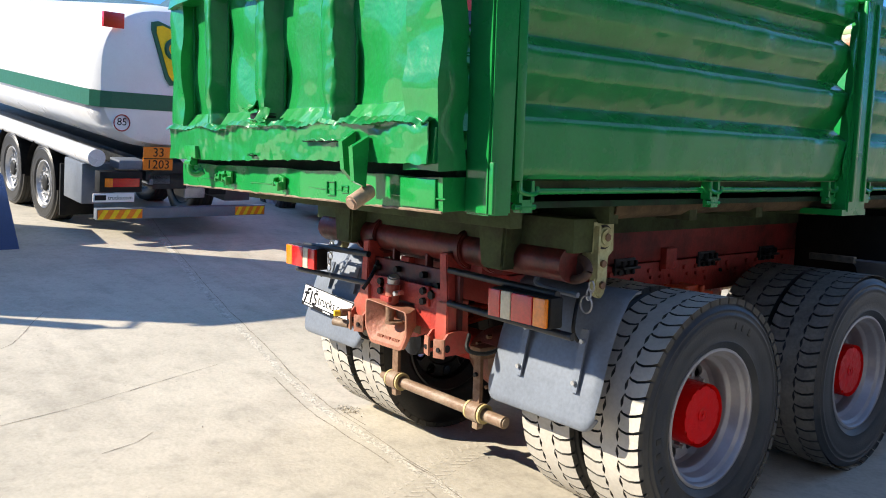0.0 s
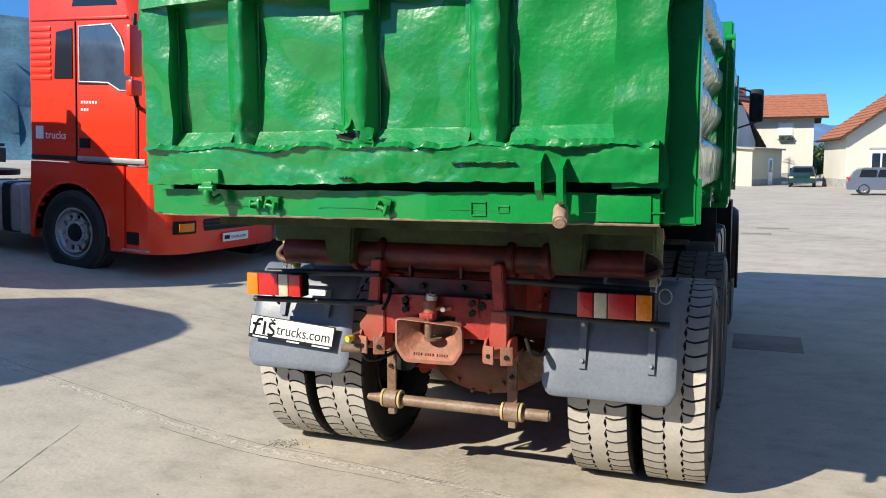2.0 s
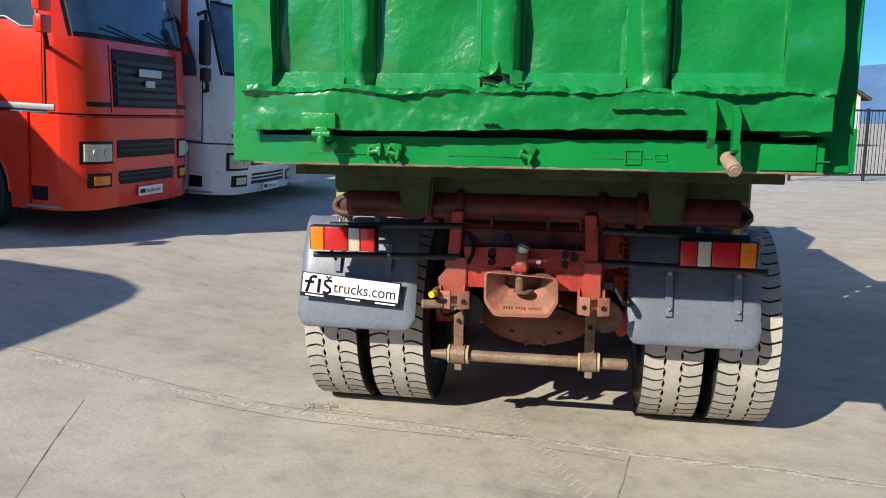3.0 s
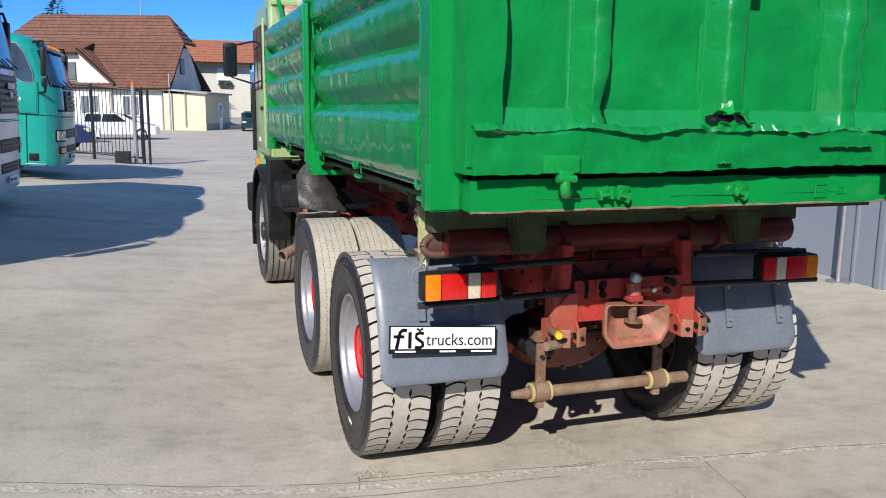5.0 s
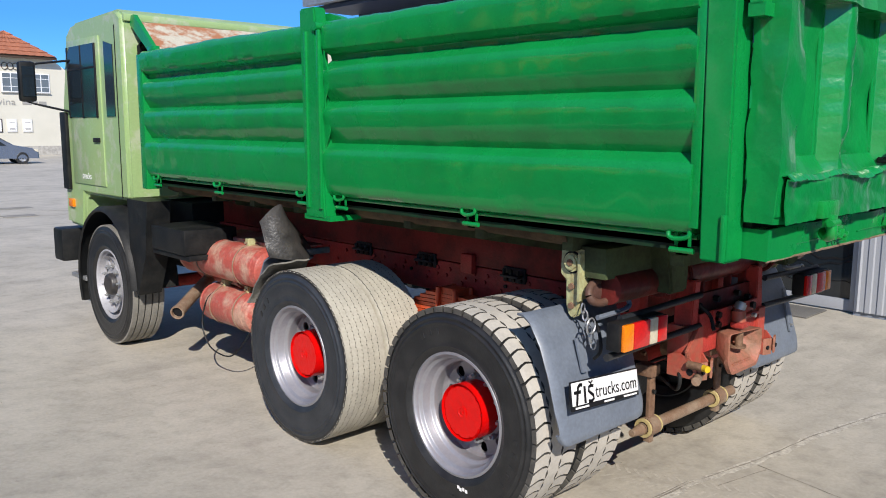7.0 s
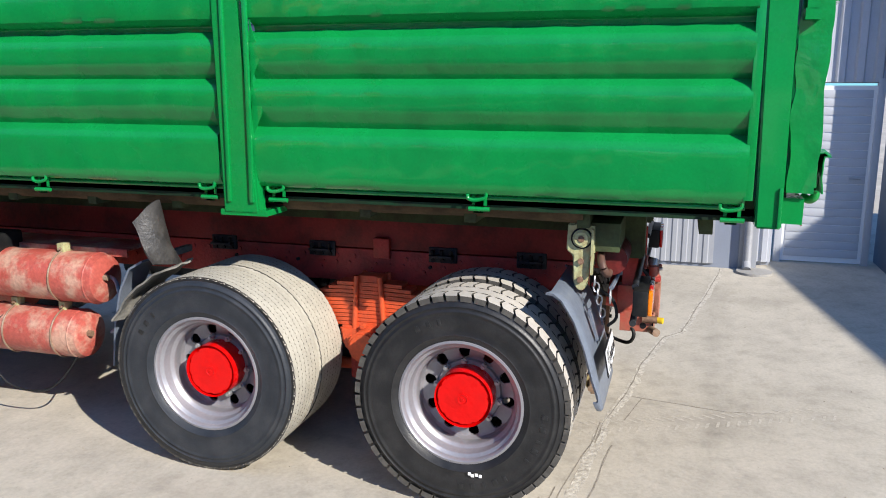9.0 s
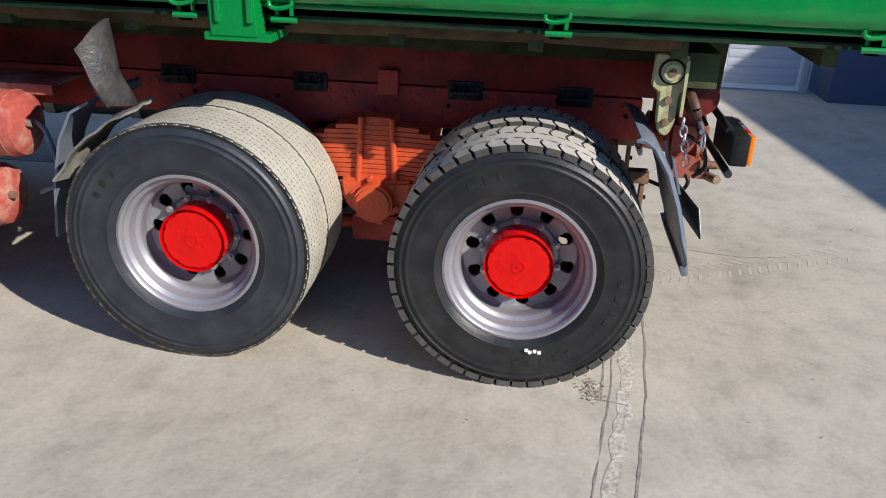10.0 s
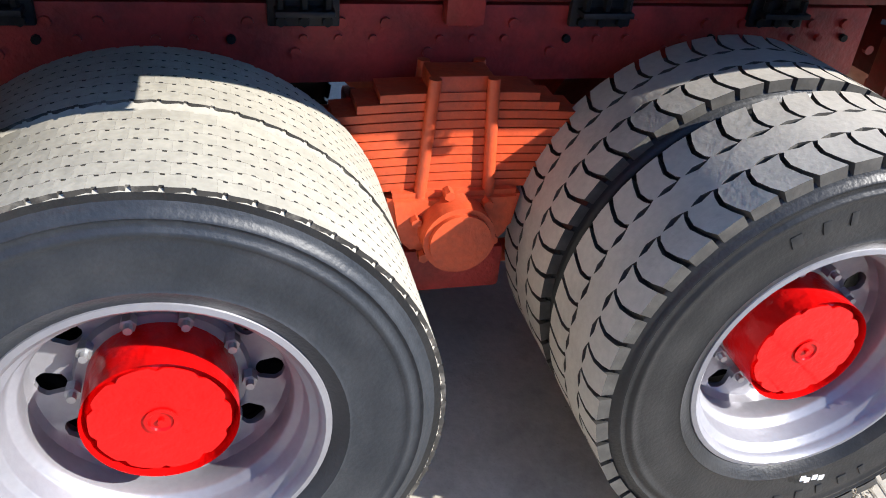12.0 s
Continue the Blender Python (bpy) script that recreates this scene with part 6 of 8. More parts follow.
# cab
cab_bm = bmesh.new()
prism(cab_bm, [(4.16, 1.32), (4.16, 2.88), (4.26, 2.95), (5.35, 2.92), (5.5, 2.83), (5.72, 2.05), (5.76, 1.0), (5.3, 0.98), (5.24, 1.32)], "x", -1.14, 1.14)
bmesh.ops.bevel(cab_bm, geom=[e for e in cab_bm.edges], offset=0.035, segments=3, affect="EDGES")
cab = part("cab", cab_bm, LIME, truck, "pale green steel driver's cab")
boxed("roof_rail", cab, LIME, -1.12, 1.12, 4.135, 4.18, 2.84, 2.9, bevel=0.01)
for sign in (-1, 1):
    x = sign * 1.14
    door = boxed("door", cab, LIME, x - 0.012, x + 0.012, 4.66, 5.46, 1.42, 2.76, bevel=0.01, label="pale green cab door")
    bm = bmesh.new()
    prism(bm, [(4.76, 2.05), (4.76, 2.7), (5.36, 2.7), (5.42, 2.62), (5.44, 2.05)], "x", x - 0.022, x + 0.022)
    part("window", bm, GLASS_DARK, door)
    for y in (4.74, 5.08, 5.43):
        boxed("window_bar", door, BLACK, x - 0.026, x + 0.026, y - 0.012, y + 0.012, 2.04, 2.7)
    boxed("window_bar", door, BLACK, x - 0.026, x + 0.026, 4.74, 5.43, 2.48, 2.5)
    boxed("door_handle", door, BLACK, x - 0.03, x + 0.03, 4.72, 4.86, 1.82, 1.86, bevel=0.006)
    lettering("mark_letters", door, PLATE, "trucks", 0.09, Matrix.Translation((sign * 1.155, 5.1, 1.5)) @ Euler((radians(90), 0, radians(-90 if sign < 0 else 90))).to_matrix().to_4x4())
    bm = bmesh.new()
    prism(bm, [(4.36, 2.05), (4.36, 2.66), (4.55, 2.7), (4.55, 2.05)], "x", x - 0.008, x + 0.008)
    part("quarter_window", bm, GLASS_DARK, cab)
    boxed("gap", cab, INK, x - 0.004, x + 0.004, 4.3, 4.312, 1.34, 2.82, bevel=0)
    mirror = boxed("mirror", cab, BLACK, sign * 1.31, sign * 1.47, 5.86, 5.95, 2.2, 2.59, bevel=0.035, label="tall black door mirror")
    boxed("mirror_glass", mirror, GLASS_DARK, sign * 1.335, sign * 1.445, 5.854, 5.861, 2.25, 2.54, bevel=0)
    bm = bmesh.new()
    tube(bm, [(sign * 1.14, 5.3, 2.58), (sign * 1.3, 5.86, 2.57), (sign * 1.39, 5.92, 2.52), (sign * 1.39, 5.92, 2.2), (sign * 1.3, 5.86, 2.17), (sign * 1.14, 5.45, 2.1)], 0.011, 8)
    part("mirror_arm", bm, BLACK, mirror)
    bm = bmesh.new()
    arch = [(4.56 + 0.66 * math.cos(a), 0.56 + 0.7 * math.sin(a)) for a in [math.pi * (0.99 - 1.11 * i / 16) for i in range(17)]]
    rows = [[bm.verts.new((sign * q, y, z)) for y, z in arch] for q in (0.85, 1.22, 1.26)]
    for i, (y, z) in enumerate(arch):
        rows[2][i].co += Vector((0, (y - 4.56) * -0.05, (z - 0.56) * -0.05))
    for a, b in zip(rows, rows[1:]):
        for k in range(16):
            bm.faces.new((a[k], a[k + 1], b[k + 1], b[k]))
    bmesh.ops.recalc_face_normals(bm, faces=bm.faces)
    thicken(bm, 0.02)
    part("wheel_arch", bm, BLACK, cab, "black plastic front wheel arch", smooth=50)
    bm = bmesh.new()
    prism(bm, [(3.88, 0.55), (4.0, 0.6), (4.02, 1.36), (3.62, 1.36), (3.7, 0.9)], "x", sign * 1.02, sign * 1.22)
    part("splash_panel", bm, BLACK, cab, "black splash panel")
    boxed("indicator", cab, LENS_AMBER, sign * 1.13, sign * 1.165, 5.5, 5.62, 1.18, 1.26, bevel=0.006)
bm = bmesh.new()
prism(bm, [(-1.05, 2.1), (1.05, 2.1), (1.0, 2.72), (-1.0, 2.72)], "y", 5.52, 5.74)
part("windscreen", bm, GLASS_DARK, cab)
for x0, x1 in ((-1.0, -0.52), (-0.3, 0.3), (0.52, 1.0)):
    bm = bmesh.new()
    prism(bm, [(x0 + 0.06, 2.15), (x1 - 0.06, 2.15), (x1, 2.21), (x1, 2.64), (x1 - 0.06, 2.7), (x0 + 0.06, 2.7), (x0, 2.64), (x0, 2.21)], "y", 4.148, 4.165)
    rear = part("rear_window", bm, GLASS_DARK, cab)
    bm = bmesh.new()
    tube(bm, [(x0, 4.148, 2.21), (x0, 4.148, 2.64), (x0 + 0.06, 4.148, 2.7), (x1 - 0.06, 4.148, 2.7), (x1, 4.148, 2.64), (x1, 4.148, 2.21), (x1 - 0.06, 4.148, 2.15), (x0 + 0.06, 4.148, 2.15), (x0, 4.148, 2.21)], 0.014, 6)
    part("seal", bm, BLACK, rear)
boxed("bumper", truck, BLACK, -1.24, 1.24, 5.66, 5.92, 0.62, 0.95, bevel=0.03, label="black front bumper")
boxed("side_grille", cab, BLACK, -1.175, -1.14, 5.55, 5.7, 1.35, 2.1, bevel=0.01)
boxed("step", truck, ZINC, -1.22, -1.0, 5.1, 5.5, 0.5, 0.54)
rod("engine", truck, RED_OXIDE, (0, 4.2, 1.0), (0, 5.4, 1.0), 0.35)
boxed("engine_tunnel", truck, BLACK, -0.7, 0.7, 3.9, 5.4, 0.7, 1.3, bevel=0.02)


# ---- other vehicles in the yard ----
def quad(bm, pts):
    return bm.faces.new([bm.verts.new(p) for p in pts])


def plate_part(name, parent, material, pts, thick=0.012, label=""):
    bm = bmesh.new()
    quad(bm, pts)
    thicken(bm, thick)
    bmesh.ops.recalc_face_normals(bm, faces=bm.faces)
    return part(name, bm, material, parent, label)


def on_slope(q, front):
    """The front's y at height q, from rows of (z, y)."""
    for (z0, y0), (z1, y1) in zip(front, front[1:]):
        if z0 <= q <= z1:
            return y0 + (y1 - y0) * (q - z0) / (z1 - z0)
    return front[-1][1]


def tractor(m, paint, label, roof=3.7, glass=(2.05, 2.95), star=False, stripe=False, tail=3.6, group="parked tractor units"):
    """A cab-over tractor unit that faces +y, its front bumper at y = 0."""
    up, belt, axle = (0.0, 1.06, -1.5) if star else (0.17, 1.4, -1.57)
    sill = glass[0] + (0.02 if star else 0.12)
    unit = thing("tractor_unit", m, label, "truck", group)
    front = [(0.3, -0.02), (0.55, 0.0), (belt, 0.0), (glass[0] - 0.1, -0.04), (glass[1] + 0.1, -0.3), (roof - 0.3, -0.42), (roof - 0.1, -0.52), (roof, -0.78)]

    def surf(x, z):
        return on_slope(z, front) - 0.07 * (x / 1.2) ** 2 - 0.27 * max(0.0, (abs(x) - 0.86) / 0.36) ** 2.3

    xs = [-1.22, -1.2, -1.16, -1.1, -1.0, -0.85, -0.6, -0.3, 0, 0.3, 0.6, 0.85, 1.0, 1.1, 1.16, 1.2, 1.22]

    def shell(name, levels, back, narrow=0.0):
        bm = bmesh.new()
        rings = []
        for z in levels:
            over = max(0.0, (z - (roof - 0.3)) / 0.3)
            w = 1 - 0.07 * over * over - narrow
            row = [(x * w, surf(x, z)) for x in xs] + [(1.22 * w, back + 0.06), (1.16 * w, back), (-1.16 * w, back), (-1.22 * w, back + 0.06)]
            rings.append([bm.verts.new((x, max(y, back + 0.02) if k < len(xs) else y, z)) for k, (x, y) in enumerate(row)])
        n = len(rings[0])
        for p, q in zip(rings, rings[1:]):
            for k in range(n):
                bm.faces.new((p[k], p[(k + 1) % n], q[(k + 1) % n], q[k]))
        bm.faces.new(rings[0][::-1])
        bm.faces.new(rings[-1])
        bmesh.ops.recalc_face_normals(bm, faces=bm.faces)
        return part(name, bm, paint, unit, smooth=35)
    cab_body = shell("cab", [belt + 0.02, belt + 0.08, belt + 0.2, belt + 0.5, glass[0] - 0.1, glass[0], (glass[0] + glass[1]) / 2, glass[1], glass[1] + 0.1, roof - 0.3, roof - 0.2, roof - 0.1, roof - 0.03, roof], -2.28)
    bumper = shell("bumper", [0.36, 0.4, 0.55, 0.8, belt - 0.05, belt], -0.72)

    def face(name, mt, x0, x1, z0, z1, out=0.012, deep=0.03, under=cab_body, inset=0.0, nx=10, nz=4):
        bm = bmesh.new()
        lo, hi = [], []
        for i in range(nx + 1):
            lo.append([])
            hi.append([])
            for k in range(nz + 1):
                z = z0 + (z1 - z0) * k / nz
                x = x0 + (x1 - x0) * i / nx
                x += inset * (1 - k / nz) * (1 if i == 0 else -1 if i == nx else 0)
                y = surf(x, z)
                lo[-1].append(bm.verts.new((x, y + out, z)))
                hi[-1].append(bm.verts.new((x, y - deep, z)))
        for i in range(nx):
            for k in range(nz):
                bm.faces.new((lo[i][k], lo[i + 1][k], lo[i + 1][k + 1], lo[i][k + 1]))
        rim = [(i, 0) for i in range(nx)] + [(nx, k) for k in range(nz)] + [(i, nz) for i in range(nx, 0, -1)] + [(0, k) for k in range(nz, 0, -1)]
        for (i, k), (j, q) in zip(rim, rim[1:] + rim[:1]):
            bm.faces.new((lo[i][k], lo[j][q], hi[j][q], hi[i][k]))
        bmesh.ops.recalc_face_normals(bm, faces=bm.faces)
        return part(name, bm, mt, under, smooth=35)
    face("screen_seal", BLACK, -1.13, 1.13, glass[0] - 0.05, glass[1] + 0.04, 0.006, nx=20)
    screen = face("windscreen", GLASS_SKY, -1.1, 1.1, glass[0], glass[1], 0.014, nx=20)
    for x0, x1 in ((-0.75, -0.05), (0.05, 0.75)):
        y = surf(0.4, glass[0]) + 0.05
        rod("wiper", screen, INK, (x0, y, glass[0] - 0.02), (x1, y - 0.02, glass[0] + 0.1), 0.012, 6)
    visor = face("sun_visor", GLASS_DARK if not star else paint, -1.02, 1.02, glass[1] + 0.02, glass[1] + 0.2, 0.09, -0.05, nx=14)
    for q in (-0.6, -0.2, 0.2, 0.6):
        rod("roof_marker", visor, LENS_AMBER, (q, surf(q, roof - 0.25) + 0.01, roof - 0.22), (q, surf(q, roof - 0.25) - 0.05, roof - 0.2), 0.03, 10)
    g0 = belt + 0.1
    grille = face("grille", BLACK, -0.66, 0.66, g0, min(g0 + 0.66, glass[0] - 0.14), 0.014)
    for k in range(6 if not star else 5):
        z = g0 + 0.03 + (0.09 if not star else 0.125) * k
        face("grille_bar", PEARL if star else BLACK_STEEL, -0.63 + (0.02 * k if star else 0), 0.63 - (0.02 * k if star else 0), z, z + (0.085 if star else 0.05), 0.034, -0.004, grille, nz=1)
    if star:
        rod("badge", grille, BLACK, (0, 0.0, 1.55), (0, 0.05, 1.55), 0.19, 28)
        bm = bmesh.new()
        tube(bm, [(0.165 * math.cos(a), 0.055, 1.55 + 0.165 * math.sin(a)) for a in [2 * math.pi * k / 28 for k in range(29)]], 0.014, 6, False)
        for k in range(3):
            a = math.pi / 2 + k * 2 * math.pi / 3
            cyl(bm, (0, 0.055, 1.55), (0.16 * math.cos(a), 0.055, 1.55 + 0.16 * math.sin(a)), 0.022, 6, 0.006)
        part("badge_ring", bm, ZINC, grille, "chrome badge ring")
        sticker = rod("sticker", screen, SIGN_GREEN, (0.84, surf(0.84, 2.17) + 0.01, 2.17), (0.84, surf(0.84, 2.17) + 0.019, 2.17), 0.075, 20, "round green sticker")
        lettering("letter", sticker, PLATE, "L", 0.11, Matrix.Translation((0.84, surf(0.84, 2.17) + 0.021, 2.17)) @ Euler((radians(90), 0, radians(180))).to_matrix().to_4x4())
    else:
        boxed("badge", grille, ZINC, -0.24, 0.24, 0.02, 0.03, g0 + 0.36, g0 + 0.45)
        boxed("badge", grille, ZINC, -0.1, 0.1, 0.02, 0.03, g0 + 0.24, g0 + 0.32)
    for q in (-1, 1):
        face("corner_slot", INK, min(q * 0.72, q * 1.04), max(q * 0.72, q * 1.04), belt + 0.1, belt + 0.15, 0.008, 0.01, nx=5, nz=1)
        face("corner_seam", INK, min(q * 0.7, q * 0.712), max(q * 0.7, q * 0.712), belt + 0.04, glass[0] - 0.1, 0.004, 0.01, nx=1)
        rim = face("lamp_rim", INK, min(q * 0.7, q * 1.1), max(q * 0.7, q * 1.1), 0.7 + up, 0.95 + up, 0.008, 0.02, bumper, nx=6)
        face("head_lamp", LENS_CLEAR, min(q * 0.73, q * 1.07), max(q * 0.73, q * 1.07), 0.73 + up, 0.92 + up, 0.018, 0.0, bumper, nx=6)
        for x in (0.81, 0.97):
            y = surf(x, 0.82)
            rod("bulb_bowl", rim, ZINC, (q * x, y + 0.016, 0.825 + up), (q * x, y + 0.024, 0.825 + up), 0.055, 18)
        face("fog_lamp", LENS_AMBER if not star else LENS_CLEAR, min(q * 0.76, q * 0.98), max(q * 0.76, q * 0.98), 0.5 + up * 0.8, 0.6 + up * 0.8, 0.014, 0.01, bumper, nx=4)
        face("fog_recess", INK, min(q * 0.72, q * 1.04), max(q * 0.72, q * 1.04), 0.47 + up * 0.8, 0.63 + up * 0.8, 0.006, 0.01, bumper, nx=4)
    face("air_slot", INK, -0.62, 0.62, 0.76 + up, 0.96 + up, 0.008, 0.02, bumper)
    face("air_slot", INK, -0.58, 0.58, 0.49 + up * 0.8, 0.64 + up * 0.8, 0.008, 0.02, bumper)
    for z in (0.83 + up, 0.89 + up, 0.54 + up * 0.8, 0.59 + up * 0.8):
        face("slot_bar", BLACK_STEEL if not star else paint, -0.6, 0.6, z, z + 0.02, 0.016, 0.0, bumper, nz=1)
    face("bumper_seam", INK, -1.1, 1.1, belt - 0.02, belt - 0.008, 0.004, 0.01, bumper, nx=16, nz=1)
    ad = boxed("plate", bumper, PLATE, -0.26, 0.26, 0.02, 0.035, 0.38 + up * 0.5, 0.49 + up * 0.5)
    lettering("letters", ad, INK, "trucks.com", 0.07, Matrix.Translation((-0.05, 0.037, 0.435 + up * 0.5)) @ Euler((radians(90), 0, radians(180))).to_matrix().to_4x4(), width=0.3)
    boxed("mark", ad, INK, 0.13, 0.24, 0.035, 0.0365, 0.41 + up * 0.5, 0.46 + up * 0.5, bevel=0)
    for q in (-1, 1):
        x = q * 1.22
        door = boxed("door", cab_body, paint, x - 0.01, x + 0.01, -1.42, -0.5, belt + 0.06, sill - 0.03, bevel=0.006)
        bm = bmesh.new()
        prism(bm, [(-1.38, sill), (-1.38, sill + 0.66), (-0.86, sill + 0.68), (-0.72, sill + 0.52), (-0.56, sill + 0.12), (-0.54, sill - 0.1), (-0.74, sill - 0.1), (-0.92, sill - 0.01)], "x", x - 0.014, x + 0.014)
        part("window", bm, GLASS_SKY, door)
        bm = bmesh.new()
        tube(bm, [(q * 1.232, yy, zz) for yy, zz in ((-1.38, sill), (-1.38, sill + 0.66), (-0.86, sill + 0.68), (-0.72, sill + 0.52), (-0.56, sill + 0.12), (-0.54, sill - 0.1), (-0.74, sill - 0.1), (-0.92, sill - 0.01), (-1.38, sill))], 0.012, 6)
        part("window_seal", bm, ZINC, door)
        bm = bmesh.new()
        prism(bm, [(-1.8, sill + 0.04), (-1.76, sill + 0.6), (-1.5, sill + 0.64), (-1.5, sill + 0.04)], "x", x - 0.012, x + 0.012)
        part("window", bm, GLASS_DARK, cab_body)
        boxed("door_gap", cab_body, INK, x - 0.013, x + 0.013, -1.455, -1.44, belt + 0.02, sill + 0.72, bevel=0)
        boxed("door_gap", cab_body, INK, x - 0.013, x + 0.013, -0.47, -0.46, belt + 0.02, sill - 0.08, bevel=0)
        boxed("door_gap", cab_body, INK, x - 0.012, x + 0.012, -1.44, -0.46, belt + 0.025, belt + 0.037, bevel=0)
        boxed("handle", door, BLACK, x - 0.03, x + 0.03, -1.38, -1.22, belt + 0.2, belt + 0.32, bevel=0.01)
        if stripe:
            boxed("stripe", cab_body, ZINC, x - 0.014, x + 0.014, -1.43, -0.36, belt + 0.04, belt + 0.1)
            boxed("stripe", cab_body, BLACK_STEEL, x - 0.012, x + 0.012, -2.22, -1.46, belt + 0.04, belt + 0.09)
            for k in range(8):
                boxed("louvre", cab_body, paint, x - 0.014, x + 0.014, -2.21, -1.86, sill + 0.02 + 0.085 * k, sill + 0.075 + 0.085 * k, bevel=0.01)
            bm = bmesh.new()
            prism(bm, [(-1.5, 3.3), (-1.44, 3.52), (-0.85, 3.5), (-0.78, 3.3)], "x", x - 0.004, x + 0.004)
            part("roof_window", bm, GLASS_DARK, cab_body)
            boxed("rain_strip", cab_body, paint, x - 0.02, x + 0.02, -2.2, -0.62, sill + 0.74, sill + 0.77, bevel=0.008)
            for z, y0, y1 in ((belt + 0.74, -1.36, -1.08), (belt + 0.65, -1.36, -1.24)):
                for k in range(6 if y1 > -1.2 else 3):
                    boxed("mark", cab_body, PLATE, x - 0.0135, x + 0.0135, y0 + 0.046 * k, y0 + 0.046 * k + 0.026, z, z + 0.032, bevel=0)
        lettering("letters", cab_body, PLATE, "trucks", 0.14, Matrix.Translation((q * 1.24, -1.78 if stripe else -0.95, belt + 0.34)) @ Euler((radians(90), 0, radians(90 * q))).to_matrix().to_4x4())
        boxed("mark", cab_body, PLATE, x - 0.014, x + 0.014, -2.13 if stripe else -1.32, -2.01 if stripe else -1.2, belt + 0.29, belt + 0.45, bevel=0)
        mirror = boxed("mirror", cab_body, paint if stripe else BLACK, q * 1.36, q * 1.56, -0.36, -0.26, sill + 0.04, sill + 0.62, bevel=0.04)
        boxed("mirror", cab_body, paint if stripe else BLACK, q * 1.37, q * 1.55, -0.35, -0.25, sill - 0.18, sill + 0.01, bevel=0.04)
        bm = bmesh.new()
        tube(bm, [(q * 1.2, -0.55, sill + 0.72), (q * 1.4, -0.34, sill + 0.74), (q * 1.46, -0.3, sill + 0.58)], 0.025, 8)
        part("mirror_arm", bm, BLACK, mirror)
        bm = bmesh.new()
        tube(bm, [(q * 1.2, -0.46, sill - 0.3), (q * 1.4, -0.3, sill - 0.28), (q * 1.46, -0.28, sill - 0.16)], 0.025, 8)
        part("mirror_arm", bm, BLACK, mirror)
        boxed("step_hole", bumper, INK, q * 1.15, q * 1.224, -0.66, -0.46, 0.46, 0.62, bevel=0.01)
        boxed("step_tread", bumper, ZINC, q * 1.0, q * 1.235, -0.72, -0.32, 0.385, 0.41, bevel=0.006)
        bm = bmesh.new()
        arch = [(axle + 0.64 * math.cos(a), 0.53 + 0.64 * math.sin(a)) for a in [math.pi * (1.0 - i / 12) for i in range(13)]]
        rows = [[bm.verts.new((q * w, yy, zz)) for yy, zz in arch] for w in (0.7, 1.2)]
        for k in range(12):
            bm.faces.new((rows[0][k], rows[0][k + 1], rows[1][k + 1], rows[1][k]))
        thicken(bm, 0.04)
        part("wheel_arch", bm, BLACK, unit, smooth=50)
        bm = bmesh.new()
        arc = [(axle + 0.64 * math.cos(a), 0.53 + 0.64 * math.sin(a)) for a in [math.pi * i / 14 for i in range(15)]]
        prism(bm, [(-2.26, 0.42), (-2.26, 0.9), (-2.24, belt + 0.005), (-0.7, belt + 0.005), (-0.7, 0.36), (axle + 0.66, 0.36)] + arc + [(axle - 0.66, 0.42)], "x", q * 1.13, q * 1.222)
        part("fender", bm, paint, unit, smooth=30)
        bm = bmesh.new()
        tube(bm, [(q * 1.222, y, z) for y, z in arc], 0.02, 8)
        part("arch_lip", bm, paint, unit)
        boxed("door_seal", cab_body, BLACK, x - 0.0125, x + 0.0125, -1.4, -0.9, sill - 0.035, sill + 0.005, bevel=0.002)
        wheel(unit, pose(q * 1.05, axle, 0.53, 15, 0, 0 if q < 0 else 180) @ Matrix.Scale(0.985, 4), RIM_ALU, RIB_DARK, HUB_DARK, 0.04)
        if tail > 2:
            tk = boxed("fuel_tank", unit, ZINC if stripe else BLACK_STEEL, q * 0.55, q * 1.18, -4.1, -2.5, 0.45, 1.1, bevel=0.1)
            for y in (-2.75, -3.3, -3.85):
                boxed("strap", tk, INK, q * 0.54, q * 1.19, y - 0.025, y + 0.025, 0.44, 1.11, bevel=0.1)
            boxed("steps", unit, ZINC, q * 0.9, q * 1.2, -2.48, -2.3, 0.45, 1.1, bevel=0.02)
            wheel(unit, pose(q * 0.95, -4.95, 0.5, 15, 0, 0 if q < 0 else 180) @ Matrix.Scale(0.93, 4), RIM_DEEP, RIB_DARK)
    boxed("chassis", unit, BLACK_STEEL, -0.45, 0.45, -2.2 - tail, -0.76, 0.65, 0.95, bevel=0.01)
    boxed("cat_walk", unit, BLACK_STEEL, -0.5, 0.5, -3.3, -2.4, 0.98, 1.04)
    if tail > 2:
        rod("fifth_wheel", unit, BLACK, (0, -4.7, 1.1), (0, -4.7, 1.18), 0.5, 28)
    else:
        boxed("exhaust_box", unit, ZINC, -1.15, -0.5, -2.62, -2.32, 0.5, 1.5, bevel=0.04)
        badge = rod("speed_disc", cab_body, PLATE, (-0.7, -2.284, 1.35), (-0.7, -2.29, 1.35), 0.13, 24, "round white speed badge")
        lettering("digits", badge, INK, "80", 0.15, Matrix.Translation((-0.7, -2.292, 1.35)) @ Euler((radians(90), 0, 0)).to_matrix().to_4x4())
        for x in (-1.1, -0.96, 0.9, 1.05):
            rod("air_pipe", unit, BLACK, (x, -2.36, 1.1), (x * 0.97, -2.36, 3.1), 0.035, 8)
        for k in range(3):
            bm = bmesh.new()
            tube(bm, [(-0.2 + 0.2 * k, -2.3, 1.5), (-0.25 + 0.2 * k, -2.6, 1.15), (-0.1 + 0.2 * k, -2.75, 1.2), (0.0 + 0.15 * k, -2.6, 1.35)], 0.025, 8)
            part("spiral_hose", bm, LENS_RED if k == 1 else BLACK, unit)
